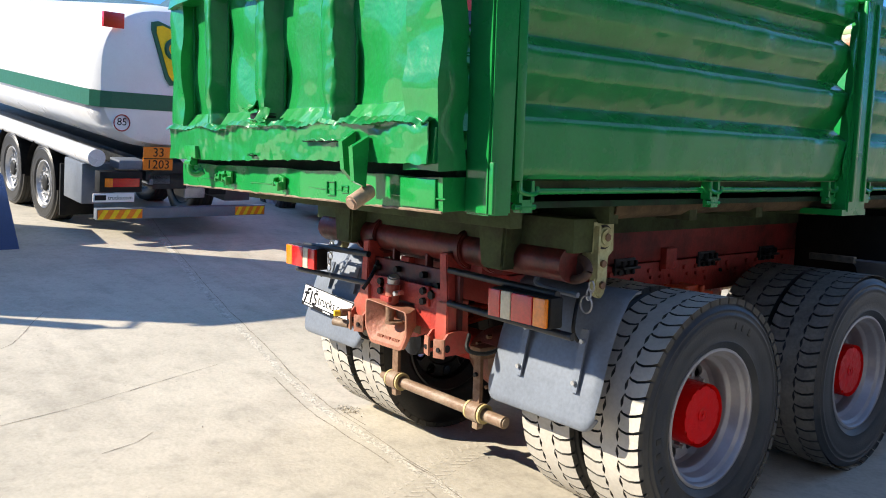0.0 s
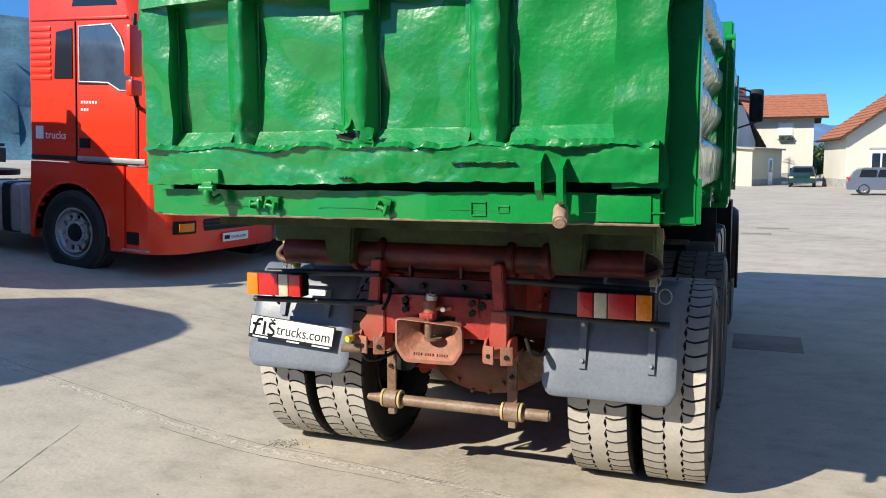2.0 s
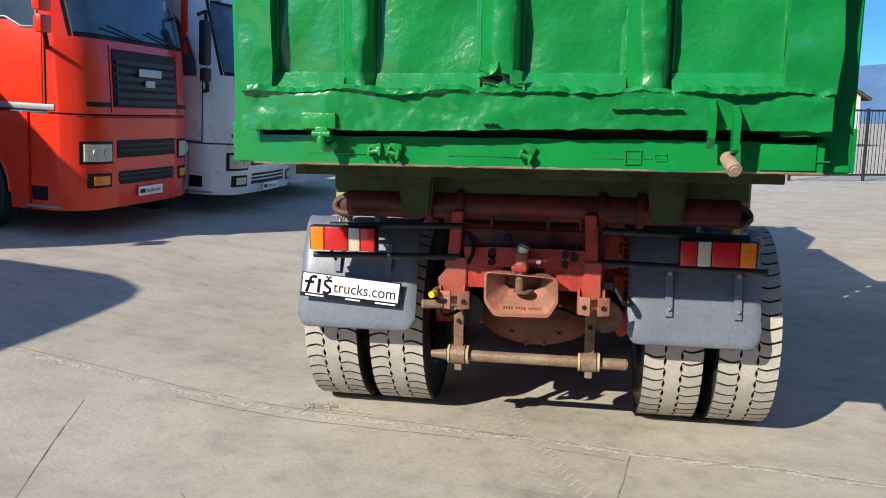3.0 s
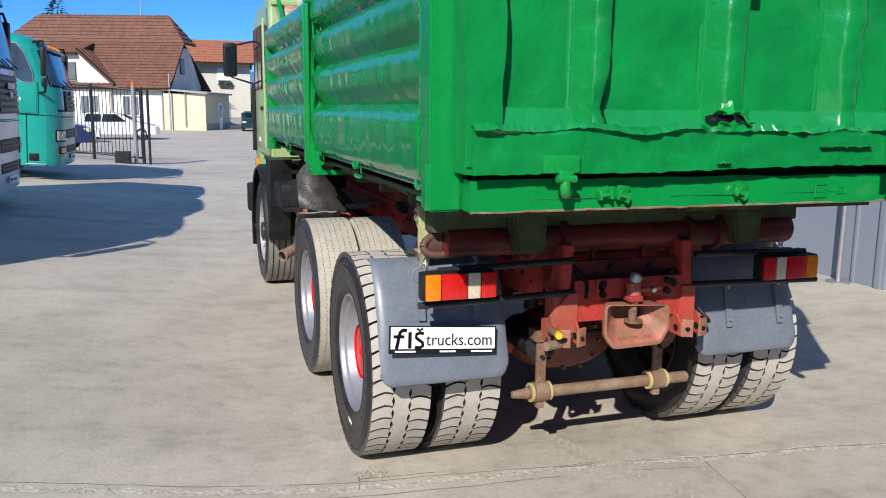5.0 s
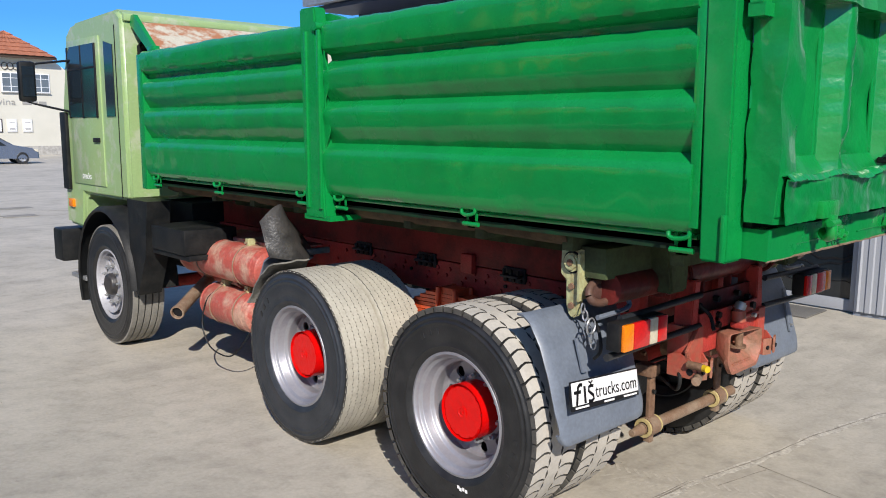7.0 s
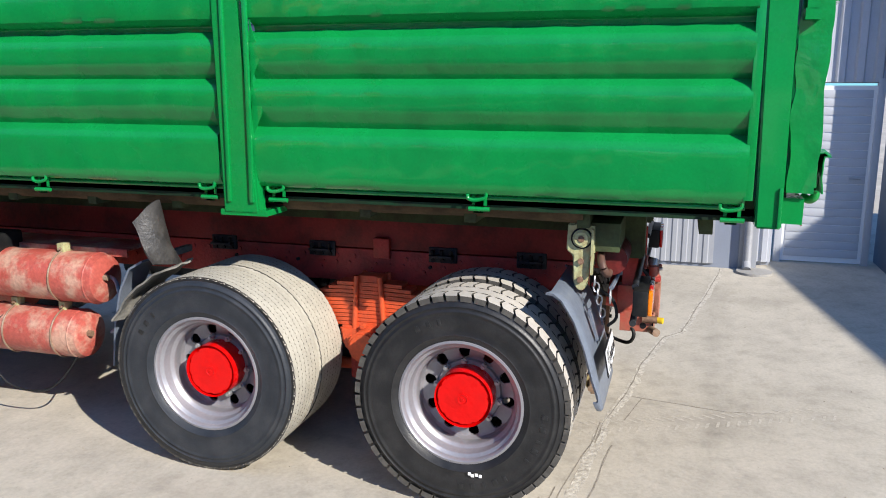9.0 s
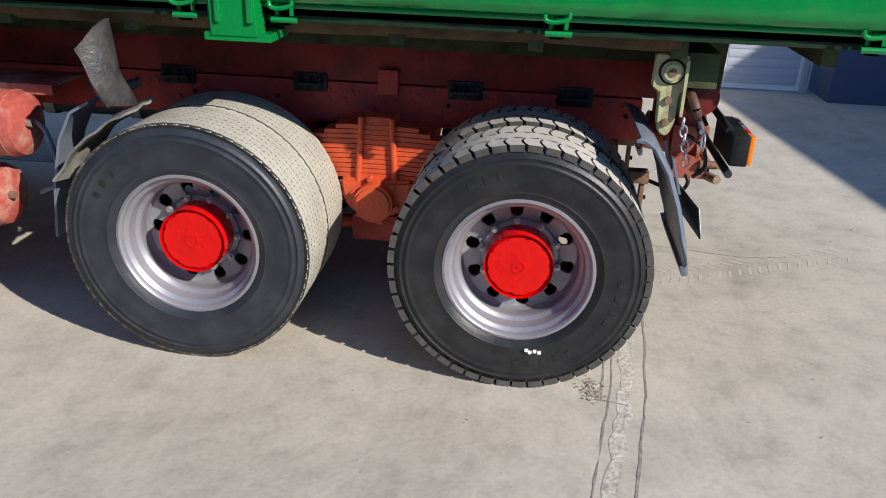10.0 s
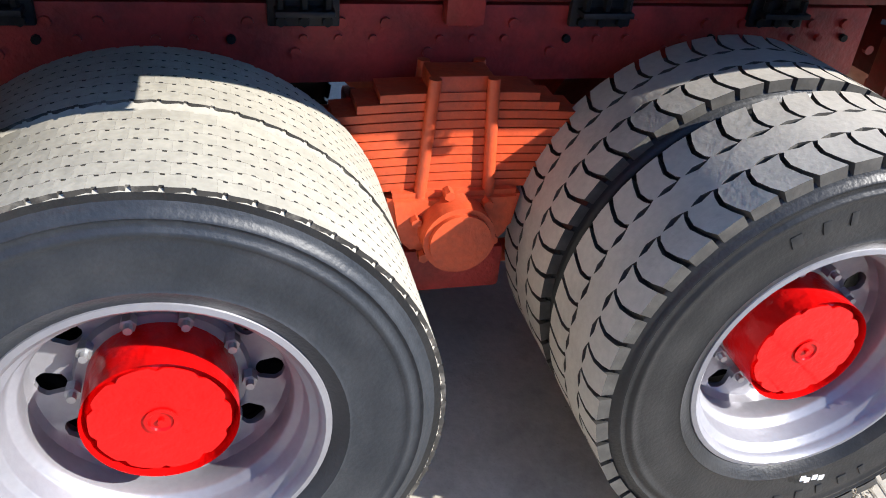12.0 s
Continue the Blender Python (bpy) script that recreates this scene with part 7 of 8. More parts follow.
        boxed("seam", cab_body, PEARL, -1.05, 1.05, -2.292, -2.284, 1.7, 1.74)
        boxed("seam", cab_body, PEARL, -1.05, 1.05, -2.292, -2.284, 2.5, 2.54)
    boxed("coil_box", unit, BLACK, -0.5, 0.4, -2.5, -2.3, 1.2, 1.6, bevel=0.03)
    return unit


def parked(x, y, heading, pitch):
    """A pose on the yard: heading in degrees from +y, counter-clockwise; pitch nose up."""
    return pose(x, y, gz(x, y) - 0.03) @ pose(0, 0, 0, 0, 0, heading) @ pose(0, 0, 0, pitch, 0, 0)


tractor(parked(-5.02, 4.4, -91.8, -2.83), TRUCK_RED, "red high-roof tractor unit with a grey side stripe", 3.82, glass=(2.28, 3.12), stripe=True)
tractor(parked(-4.52, 7.0, -91.4, -2.83), PEARL, "light grey tractor unit with a chrome badge", 3.75, star=True)
tractor(parked(-4.42, 9.6, -91.8, -2.83), SILVER, "silver high-roof tractor unit", 3.8, glass=(2.2, 3.1))
tractor(parked(-4.2, 15.9, -92, -2.83), TEAL, "teal tractor unit with a low roof", 3.05, glass=(2.05, 2.7))
tractor(parked(-16.9, 7.75, 90, 4.2), WHITE, "white tractor unit with a flat cab back", 3.4, tail=1.2)

tractor(parked(-6.3, -3.5, -90, -5.0), BLUE, "dark blue tractor unit beside the tanker", 3.3)
bm = bmesh.new()
prism(bm, [(-8.9, gz(-8.9, 0)), (-7.1, gz(-7.1, 0)), (-7.9, gz(-7.9, 0) + 0.75), (-8.9, gz(-8.9, 0) + 0.8)], "y", -1.5, -1.15)
ramp = part("steel_ramp", bm, BLUE, None)
tagged(ramp, "low dark blue steel ramp beside the tanker", "ramp")

# the tanker lorry
tanker = thing("tank_lorry", Matrix.Translation((0, 0, -0.08)) @ parked(-7.54, 0.93, 96.1, 7.5), "white fuel tank lorry with a green stripe and hazard plates", "truck")
bm = bmesh.new()
ell = [(1.22 * math.copysign(abs(math.cos(a)) ** 0.62, math.cos(a)), 2.16 + 0.92 * math.copysign(abs(math.sin(a)) ** 0.72, math.sin(a))) for a in [2 * math.pi * i / 48 for i in range(48)]]
rings = []
for y, s in ((0.06, 0.8), (0.1, 0.92), (0.22, 0.985), (0.45, 1.0), (7.5, 1.0), (7.9, 0.95)):
    rings.append([bm.verts.new((x * s, y, 2.16 + (z - 2.16) * s)) for x, z in ell])
for a, b in zip(rings, rings[1:]):
    for k in range(48):
        bm.faces.new((a[k], a[(k + 1) % 48], b[(k + 1) % 48], b[k]))
bm.faces.new(rings[0])
bm.faces.new(rings[-1])
bmesh.ops.recalc_face_normals(bm, faces=bm.faces)
tank_body = part("tank", bm, WHITE, tanker, "white elliptical tank", smooth=40)
bm = bmesh.new()
for y0, y1, s0, s1 in ((0.096, 0.22, 0.915, 0.985), (0.22, 0.45, 0.985, 1.0), (0.45, 7.4, 1.0, 1.0)):
    for q in (-1, 1):
        for z0, z1 in ((1.76, 1.96),):
            quad(bm, [(q * (1.222 * s0 + 0.006), y0, z0), (q * (1.222 * s1 + 0.006), y1, z0), (q * (1.222 * s1 + 0.006), y1, z1), (q * (1.222 * s0 + 0.006), y0, z1)])
quad(bm, [(-1.0, 0.054, 1.76), (1.0, 0.054, 1.76), (1.0, 0.054, 1.96), (-1.0, 0.054, 1.96)])
for q in (-1, 1):
    quad(bm, [(q * 1.0, 0.054, 1.76), (q * 1.128, 0.092, 1.76), (q * 1.128, 0.092, 1.96), (q * 1.0, 0.054, 1.96)])
bmesh.ops.recalc_face_normals(bm, faces=bm.faces)
part("stripe", bm, SIGN_GREEN, tanker, "dark green painted stripe")
bm = bmesh.new()
shield = [(p.x, p.y) for p in eased([(-0.3, 2.86), (-0.58, 2.88), (-0.28, 2.04), (0.68, 2.52), (-0.3, 2.86)], 0.14)[1:-1]]
prism(bm, shield, "y", 0.03, 0.058)
emblem = part("emblem", bm, SIGN_GREEN, tanker, "yellow three-cornered emblem with a green rim")
bm = bmesh.new()
prism(bm, [(-0.1 + (x + 0.1) * 0.86, 2.53 + (z - 2.53) * 0.86) for x, z in shield], "y", 0.02, 0.03)
part("emblem_field", bm, SIGN_YELLOW, emblem)
for x, z in ((-0.24, 2.55), (0.1, 2.54)):
    bm = bmesh.new()
    ring = [(x + 0.1 * math.cos(a), 0.016, z + 0.105 * math.sin(a)) for a in [2 * math.pi * k / 20 for k in range(21)]]
    tube(bm, ring, 0.032, 6, False)
    part("emblem_mark", bm, SIGN_GREEN, emblem)
disc = rod("speed_disc", tanker, PLATE, (-0.86, 0.1, 1.58), (-0.86, 0.06, 1.58), 0.11, 28, "white speed disc with a red rim")
bm = bmesh.new()
tube(bm, [(-0.86 + 0.1 * math.cos(a), 0.058, 1.58 + 0.1 * math.sin(a)) for a in [2 * math.pi * k / 24 for k in range(25)]], 0.008, 6, False)
part("rim", bm, SIGN_RED, disc)
FACING = Euler((radians(90), 0, 0)).to_matrix().to_4x4()
lettering("digits", disc, INK, "85", 0.13, Matrix.Translation((-0.86, 0.056, 1.59)) @ FACING)
hazard = boxed("hazard_plate", tanker, SIGN_ORANGE, -0.6, -0.2, -0.02, 0.0, 1.0, 1.3, label="orange hazard plate with black digits")
lettering("digits", hazard, INK, "33", 0.16, Matrix.Translation((-0.4, -0.022, 1.225)) @ FACING)
lettering("digits", hazard, INK, "1203", 0.16, Matrix.Translation((-0.4, -0.022, 1.07)) @ FACING)
boxed("divider", hazard, INK, -0.6, -0.2, -0.0215, -0.02, 1.143, 1.155, bevel=0)
for x in (0.06, 0.46):
    bm = bmesh.new()
    prism(bm, [(x, 1.0), (x + 0.17, 1.17), (x, 1.34), (x - 0.17, 1.17)], "y", 0.0, 0.012)
    part("placard", bm, PLATE, tanker, "pale diamond placard")
bumper = boxed("bumper", tanker, FENDER, -1.2, 1.2, -0.1, 0.0, 0.38, 0.52, bevel=0.008, label="grey bumper bar with striped ends")
for q0, q1 in ((-1.19, -0.62), (0.72, 1.19)):
    boxed("marker", bumper, SIGN_ORANGE, q0, q1, -0.106, -0.1, 0.39, 0.51)
    n = 4
    for k in range(n):
        w = (q1 - q0) / n
        bm = bmesh.new()
        prism(bm, [(q0 + w * k, 0.392), (q0 + w * k + w * 0.45, 0.392), (q0 + w * k + w * 0.95, 0.508), (q0 + w * k + w * 0.5, 0.508)], "y", -0.11, -0.106)
        part("marker_bar", bm, SIGN_YELLOW, bumper)
for q in (-1, 1):
    lamp = boxed("tail_lamp", tanker, BLACK, q * 0.62, q * 1.16, -0.06, 0.1, 0.72, 0.98, bevel=0.01)
    boxed("lens", lamp, LENS_RED, q * 0.66, q * 1.0, -0.072, -0.06, 0.79, 0.9)
    boxed("lens", lamp, LENS_AMBER, q * 1.0, q * 1.1, -0.072, -0.06, 0.79, 0.9)
    boxed("top_lamp", tanker, LENS_RED, q * 0.9, q * 1.15, 0.0, 0.06, 2.72, 2.9, label="red and amber marker lamp")
ad = boxed("plate", tanker, PLATE, -1.24, -0.72, -0.07, -0.055, 0.6, 0.71)
lettering("letters", ad, INK, "trucks.com", 0.075, Matrix.Translation((-0.9, -0.072, 0.655)) @ FACING, width=0.31)
boxed("mark", ad, INK, -1.22, -1.08, -0.0715, -0.07, 0.625, 0.69, bevel=0)
boxed("sub_frame", tanker, BLACK_STEEL, -0.45, 0.45, 0.0, 8.0, 0.75, 1.1)
for x0, x1, z0, z1, mt in ((-0.9, -0.55, 1.0, 1.12, FENDER), (-0.5, -0.2, 0.8, 0.95, FENDER), (0.0, 0.3, 0.62, 0.85, ZINC), (0.35, 0.62, 0.66, 0.9, BLACK), (-0.55, 0.6, 0.86, 0.98, BLACK_STEEL)):
    boxed("valve_box", tanker, mt, x0, x1, 0.0, 0.3, z0, z1, bevel=0.02)
for q in (-1, 1):
    rod("hose_tube", tanker, PEARL, (q * 1.12, 0.15, 1.12), (q * 1.12, 7.0, 1.12), 0.11, 20, "long pale hose tube")
    for y in (1.83, 3.18):
        wheel(tanker, pose(q * 1.03, y, 0.52, 15, 0, 0 if q < 0 else 180), RIM_ALU, RIB_DARK, HUB_DARK, 0.05)
        bm = bmesh.new()
        arch = [(y + 0.6 * math.cos(a), 0.52 + 0.62 * math.sin(a)) for a in [math.pi * i / 12 for i in range(13)]]
        rows = [[bm.verts.new((q * x, yy, zz)) for yy, zz in arch] for x in (0.75, 1.22)]
        for k in range(12):
            bm.faces.new((rows[0][k], rows[0][k + 1], rows[1][k + 1], rows[1][k]))
        thicken(bm, 0.03)
        part("mudguard", bm, BLACK, tanker)
    boxed("side_box", tanker, FENDER, q * 0.8, q * 1.22, 0.35, 0.95, 0.5, 1.02, bevel=0.02)
boxed("mud_flap", tanker, BLACK, -1.2, -0.75, 1.12, 1.16, 0.2, 0.9)


def car(m, paint, label, name="car"):
    """A small hatchback that faces +y."""
    c = thing(name, m, label, "car", "parked cars")
    side = [(-2.1, 0.3), (-2.12, 0.62), (-2.0, 0.92), (-1.75, 1.3), (-1.3, 1.46), (-0.3, 1.48), (0.25, 1.36), (0.95, 0.98), (1.8, 0.82), (2.1, 0.62), (2.12, 0.3)]
    bm = bmesh.new()
    rows = []
    for x, s in ((-0.88, 0.96), (-0.8, 1.0), (0.8, 1.0), (0.88, 0.96)):
        rows.append([bm.verts.new((x * (0.8 if z > 1.2 else 0.97 if z > 0.9 else 1.0), y * s, z * (1 if abs(x) < 0.85 else 0.97))) for y, z in side])
    for a, b in zip(rows, rows[1:]):
        for k in range(len(side) - 1):
            bm.faces.new((a[k], a[k + 1], b[k + 1], b[k]))
    bm.faces.new(rows[0])
    bm.faces.new(rows[-1])
    bmesh.ops.recalc_face_normals(bm, faces=bm.faces)
    body = part("body", bm, paint, c, smooth=30)
    for q in (-1, 1):
        for y0, y1 in ((-1.55, -0.75), (-0.7, 0.05)):
            bm = bmesh.new()
            prism(bm, [(y0, 0.97), (y1 + (0.5 if y1 > 0 else 0), 0.97), (y1, 1.36), (y0 + 0.12, 1.36)], "x", q * 0.74, q * 0.875)
            part("window", bm, GLASS_DARK, body)
        boxed("tail_lamp", body, LENS_RED, q * 0.62, q * 0.86, -2.1, -1.98, 0.8, 0.95, bevel=0.02)
        boxed("head_lamp", body, LENS_CLEAR, q * 0.55, q * 0.85, 1.85, 2.06, 0.62, 0.76, bevel=0.02)
        for y in (-1.3, 1.3):
            wheel(c, pose(q * 0.78, y, 0.31, 0, 0, 0 if q < 0 else 180) @ Matrix.Diagonal((0.65, 0.57, 0.57, 1)), RIM_ALU, RIB_DARK, HUB_DARK)
    plate_part("rear_window", body, GLASS_DARK, [(-0.6, -1.86, 1.16), (0.6, -1.86, 1.16), (0.55, -1.62, 1.38), (-0.55, -1.62, 1.38)], 0.05)
    plate_part("windscreen", body, GLASS_DARK, [(-0.65, 0.86, 1.05), (0.65, 0.86, 1.05), (0.58, 0.34, 1.36), (-0.58, 0.34, 1.36)], 0.05)
    return c


car(pose(7.9, 44.4, 0, 0, 0, -93), CAR_GREY, "grey hatchback parked by the inn")
car(pose(4.3, 60.5, 0, 0, 0, 176), surface("black_green_car_paint", (0.008, 0.03, 0.02), 0.3, bump=0, coat=0.4), "dark green car parked between the houses")
car(pose(-6.6, 26.5, gz(-6.6, 26.5), 0, 0, -90), BLUE, "dark blue car behind the fence")
car(pose(-7.4, 40, 0, 0, 0, -80), WHITE, "white car parked before the white house")
car(pose(-4.6, 44, 0, 0, 0, -95), PEARL, "pale silver car parked before the white house")

# ---- fences ----
def fence(a, b, high, label):
    a, b = Vector(a), Vector(b)
    f = thing("gate_fence", pose(0, 0, 0), label, "fence", "fence panels")
    d = b - a
    n = int(d.length / 0.11)
    za, zb = gz(a.x, a.y), gz(b.x, b.y)
    for k in (0, 1, 2):
        p = a + d * k / 2
        rod("post", f, BLACK_STEEL, (p.x, p.y, za + (zb - za) * k / 2), (p.x, p.y, za + (zb - za) * k / 2 + high), 0.05, 8)
    for z in (0.18, high - 0.06):
        rod("rail", f, BLACK_STEEL, (a.x, a.y, za + z), (b.x, b.y, zb + z), 0.03, 8)
    for k in range(n):
        p, zz = a + d * (k + 0.5) / n, za + (zb - za) * (k + 0.5) / n
        rod("bar", f, BLACK_STEEL, (p.x, p.y, zz + 0.18), (p.x, p.y, zz + high - 0.06), 0.011, 6)
    return f


gate_fence = fence((-2.8, 22.2), (-5.66, 23.3), 2.25, "dark steel sliding gate with thin upright bars")
for x, y, r, mt in ((-3.02, 22.05, 0.055, ZINC), (-2.62, 22.14, 0.04, BLACK_STEEL)):
    rod("end_post", gate_fence, mt, (x, y, gz(x, y)), (x, y, gz(x, y) + 2.3), r, 10)
# amber cap on top of the grey end post
rod("post_cap", gate_fence, LENS_AMBER, (-3.02, 22.05, gz(-3.02, 22.05) + 2.3), (-3.02, 22.05, gz(-3.02, 22.05) + 2.42), 0.045, 12)
fence((6.1, 20.2), (10.5, 21.5), 2.1, "grey steel fence with thin upright bars")
block = boxed("gate_motor", None, BLACK_STEEL, -3.6, -3.15, 21.7, 22.0, gz(-3.4, 22), gz(-3.4, 22) + 0.35, bevel=0.02)
tagged(block, "small dark gate motor box by the fence", "box")

# ---- houses ----
def wall_block(name, parent, material, x0, x1, y0, y1, z0, z1):
    return boxed(name, parent, material, x0, x1, y0, y1, z0, z1, bevel=0)


def house_window(parent, x, y, z, w, h, axis="y", shutter=None):
    """A framed window on a wall that faces -y (axis y) or +x (axis x)."""
    if axis == "y":
        f = boxed("window", parent, WHITE if not shutter else shutter, x - w / 2 - 0.07, x + w / 2 + 0.07, y - 0.05, y + 0.02, z - 0.07, z + h + 0.07, bevel=0.01)
        boxed("pane", f, GLASS_DULL, x - w / 2, x + w / 2, y - 0.058, y - 0.05, z, z + h, bevel=0)
        boxed("glazing_bar", f, WHITE if not shutter else shutter, x - 0.025, x + 0.025, y - 0.07, y - 0.05, z, z + h, bevel=0)
        boxed("sill", f, PLINTH, x - w / 2 - 0.1, x + w / 2 + 0.1, y - 0.12, y + 0.02, z - 0.12, z - 0.07, bevel=0)
    else:
        f = boxed("window", parent, WOOD_DARK, x - 0.02, x + 0.05, y - w / 2 - 0.07, y + w / 2 + 0.07, z - 0.07, z + h + 0.07, bevel=0.01)
        boxed("pane", f, GLASS_DULL, x + 0.05, x + 0.058, y - w / 2, y + w / 2, z, z + h, bevel=0)
    return f


def roof_sheet(name, parent, material, pts, rows=10, cols=24, label="", thick=0.16):
    """A pitched roof surface between four corners (eave left, eave right, ridge right, ridge left) with tile rows."""
    a, b, c, d = [Vector(p) for p in pts]
    bm = bmesh.new()
    up = (b - a).cross(d - a).normalized()
    if up.z < 0:
        up = -up
    verts = []
    for i in range(rows):
        for e, lift in ((i / rows, 0.05), ((i + 0.999) / rows, 0.0)):
            verts.append([bm.verts.new(a.lerp(b, j / cols).lerp(d.lerp(c, j / cols), e) + up * (lift + (0.025 if j % 2 else 0.0))) for j in range(cols + 1)])
    for p, q in zip(verts, verts[1:]):
        for j in range(cols):
            bm.faces.new((p[j], p[j + 1], q[j + 1], q[j]))
    bmesh.ops.recalc_face_normals(bm, faces=bm.faces)
    roof = part(name, bm, material, parent, label, smooth=20)
    bm = bmesh.new()
    lo = [bm.verts.new(p - up * thick) for p in (a, b, c, d)]
    hi = [bm.verts.new(p - up * 0.01) for p in (a, b, c, d)]
    bm.faces.new(lo)
    bm.faces.new(hi)
    for k in range(4):
        bm.faces.new((lo[k], lo[(k + 1) % 4], hi[(k + 1) % 4], hi[k]))
    bmesh.ops.recalc_face_normals(bm, faces=bm.faces)
    part("eave_board", bm, WOOD_DARK, roof)
    return roof


# white house with the large brown roof; local x to its right end, y into its depth
house = thing("house", pose(-2.1, 62, 0, 0, 0, -20), "white house with a large brown tiled roof and a dormer", "house")
wall_block("wall", house, PLASTER_WHITE, -12.5, 0.0, 0.0, 8.8, 0.0, 3.6)
bm = bmesh.new()
prism(bm, [(0.0, 3.55), (8.8, 3.55), (6.0, 6.45), (2.95, 6.45)], "x", -12.4, -0.02)
part("gable", bm, PLASTER_WHITE, house)
roof_sheet("roof", house, TILE, [(-13.8, -0.7, 3.1), (0.7, -0.7, 3.1), (0.7, 2.9, 6.7), (-13.8, 2.9, 6.7)], 16, 60, "brown clay tiles")
roof_sheet("roof", house, TILE, [(-13.8, 2.9, 6.7), (0.7, 2.9, 6.7), (-1.0, 4.4, 8.95), (-11.4, 4.4, 8.95)], 8, 60)
roof_sheet("roof", house, TILE, [(0.7, 9.5, 3.1), (-13.8, 9.5, 3.1), (-11.4, 4.4, 8.95), (-1.0, 4.4, 8.95)], 16, 40)
roof_sheet("roof", house, TILE, [(0.7, 2.9, 6.7), (0.7, 5.9, 6.7), (-1.0, 4.4, 8.95), (-1.0, 4.38, 8.95)], 6, 10)
roof_sheet("roof", house, TILE, [(-13.8, 5.9, 6.7), (-13.8, 2.9, 6.7), (-11.4, 4.38, 8.95), (-11.4, 4.4, 8.95)], 6, 10)
bm = bmesh.new()
prism(bm, [(-8.9, 0.0), (-4.0, 0.0), (-4.0, 3.7), (-6.2, 5.7), (-8.9, 5.7)], "y", -0.35, 2.6)
part("dormer", bm, PLASTER_WHITE, house)
roof_sheet("dormer_roof", house, TILE, [(-6.3, -0.75, 6.0), (-3.5, -0.75, 3.4), (-3.5, 3.2, 3.4), (-6.3, 3.2, 6.0)], 6, 16)
roof_sheet("dormer_roof", house, TILE, [(-9.4, -0.75, 5.6), (-6.3, -0.75, 5.6), (-6.3, 2.5, 6.6), (-9.4, 2.5, 6.6)], 6, 16)
house_window(house, -7.3, -0.36, 3.7, 1.5, 1.2, shutter=WOOD_DARK)
house_window(house, -8.2, -0.36, 1.2, 1.3, 1.3)
house_window(house, -5.6, -0.36, 1.2, 1.3, 1.3)
house_window(house, -2.6, 0.0, 1.1, 1.2, 1.4)
house_window(house, -10.8, 0.0, 1.1, 1.2, 1.4)
house_window(house, 0.0, 4.2, 4.4, 0.8, 1.1, "x")
rod("downpipe", house, ZINC, (-0.15, -0.1, 0), (-0.15, -0.1, 3.1), 0.06)
for z, w in ((10.4, 0.5), (10.65, 0.35)):
    rod("aerial_bar", house, ZINC, (-3.2 - w, 4.4, z), (-3.2 + w, 4.4, z), 0.04)
rod("aerial", house, ZINC, (-3.2, 4.4, 8.8), (-3.2, 4.4, 10.9), 0.05)
annex = thing("annex", pose(-2.1, 62, 0, 0, 0, -20), "flat-roofed pale yellow annex", "house")
wall_block("wall", annex, PLASTER_YELLOW, 0.02, 3.2, -0.3, 6.0, 0.0, 2.75)
bm = bmesh.new()
prism(bm, [(-0.1, 3.15), (3.45, 2.85), (3.45, 2.72), (-0.1, 3.0)], "y", -0.6, 6.2)
part("roof", bm, PLINTH, annex)
wall_block("plinth", annex, PLINTH, 3.2, 3.23, -0.28, 6.0, 0.0, 0.5)
boxed("door", annex, WHITE, 3.2, 3.26, 3.0, 3.9, 0.0, 2.1)
boxed("pane", annex, GLASS_DULL, 3.26, 3.27, 3.15, 3.75, 1.0, 1.95)
rod("lamp_pole", annex, ZINC, (0.6, -0.6, 0), (0.6, -0.6, 4.2), 0.06)
rod("vent_pipe", annex, ZINC, (1.7, -0.4, 0.3), (1.7, -0.4, 2.8), 0.05)

house_b = thing("house", pose(0, 78, 0), "tall pale house with a red tiled roof and flower box", "house")
wall_block("wall", house_b, PLASTER, -3.5, 5.85, 0, 9, 0, 6.0)
wall_block("plinth", house_b, PLINTH, -3.5, 5.88, -0.03, 9, 0, 0.8)
roof_sheet("roof", house_b, TILE_ORANGE, [(-4.2, -1.1, 5.9), (7.0, -1.1, 5.9), (7.0, 4.5, 8.35), (-4.2, 4.5, 8.35)], 9, 40)
roof_sheet("roof", house_b, TILE_ORANGE, [(7.0, 10.1, 5.9), (-4.2, 10.1, 5.9), (-4.2, 4.5, 8.35), (7.0, 4.5, 8.35)], 9, 20)
bm = bmesh.new()
prism(bm, [(0, 5.9), (9, 5.9), (4.5, 8.1)], "x", -3.4, 5.8)
part("gable", bm, PLASTER, house_b)
house_window(house_b, 3.45, 0.0, 4.05, 1.2, 1.4)
boxed("blind", house_b, WHITE, 2.87, 4.03, -0.075, -0.06, 4.3, 5.43, bevel=0)
house_window(house_b, -0.6, 0.0, 3.0, 1.4, 1.3)
boxed("flower_box", house_b, WOOD_DARK, 2.9, 4.1, -0.35, -0.1, 3.72, 3.9)
random.seed(21)
bm = bmesh.new()
for k in range(40):
    bmesh.ops.create_icosphere(bm, subdivisions=1, radius=random.uniform(0.06, 0.12), matrix=Matrix.Translation((random.uniform(2.9, 4.1), random.uniform(-0.4, -0.15), random.uniform(3.9, 4.2))))
part("flowers", bm, NEEDLE, house_b)
boxed("chimney", house_b, TILE, -1.0, -0.2, 3.0, 3.8, 7.2, 9.1)

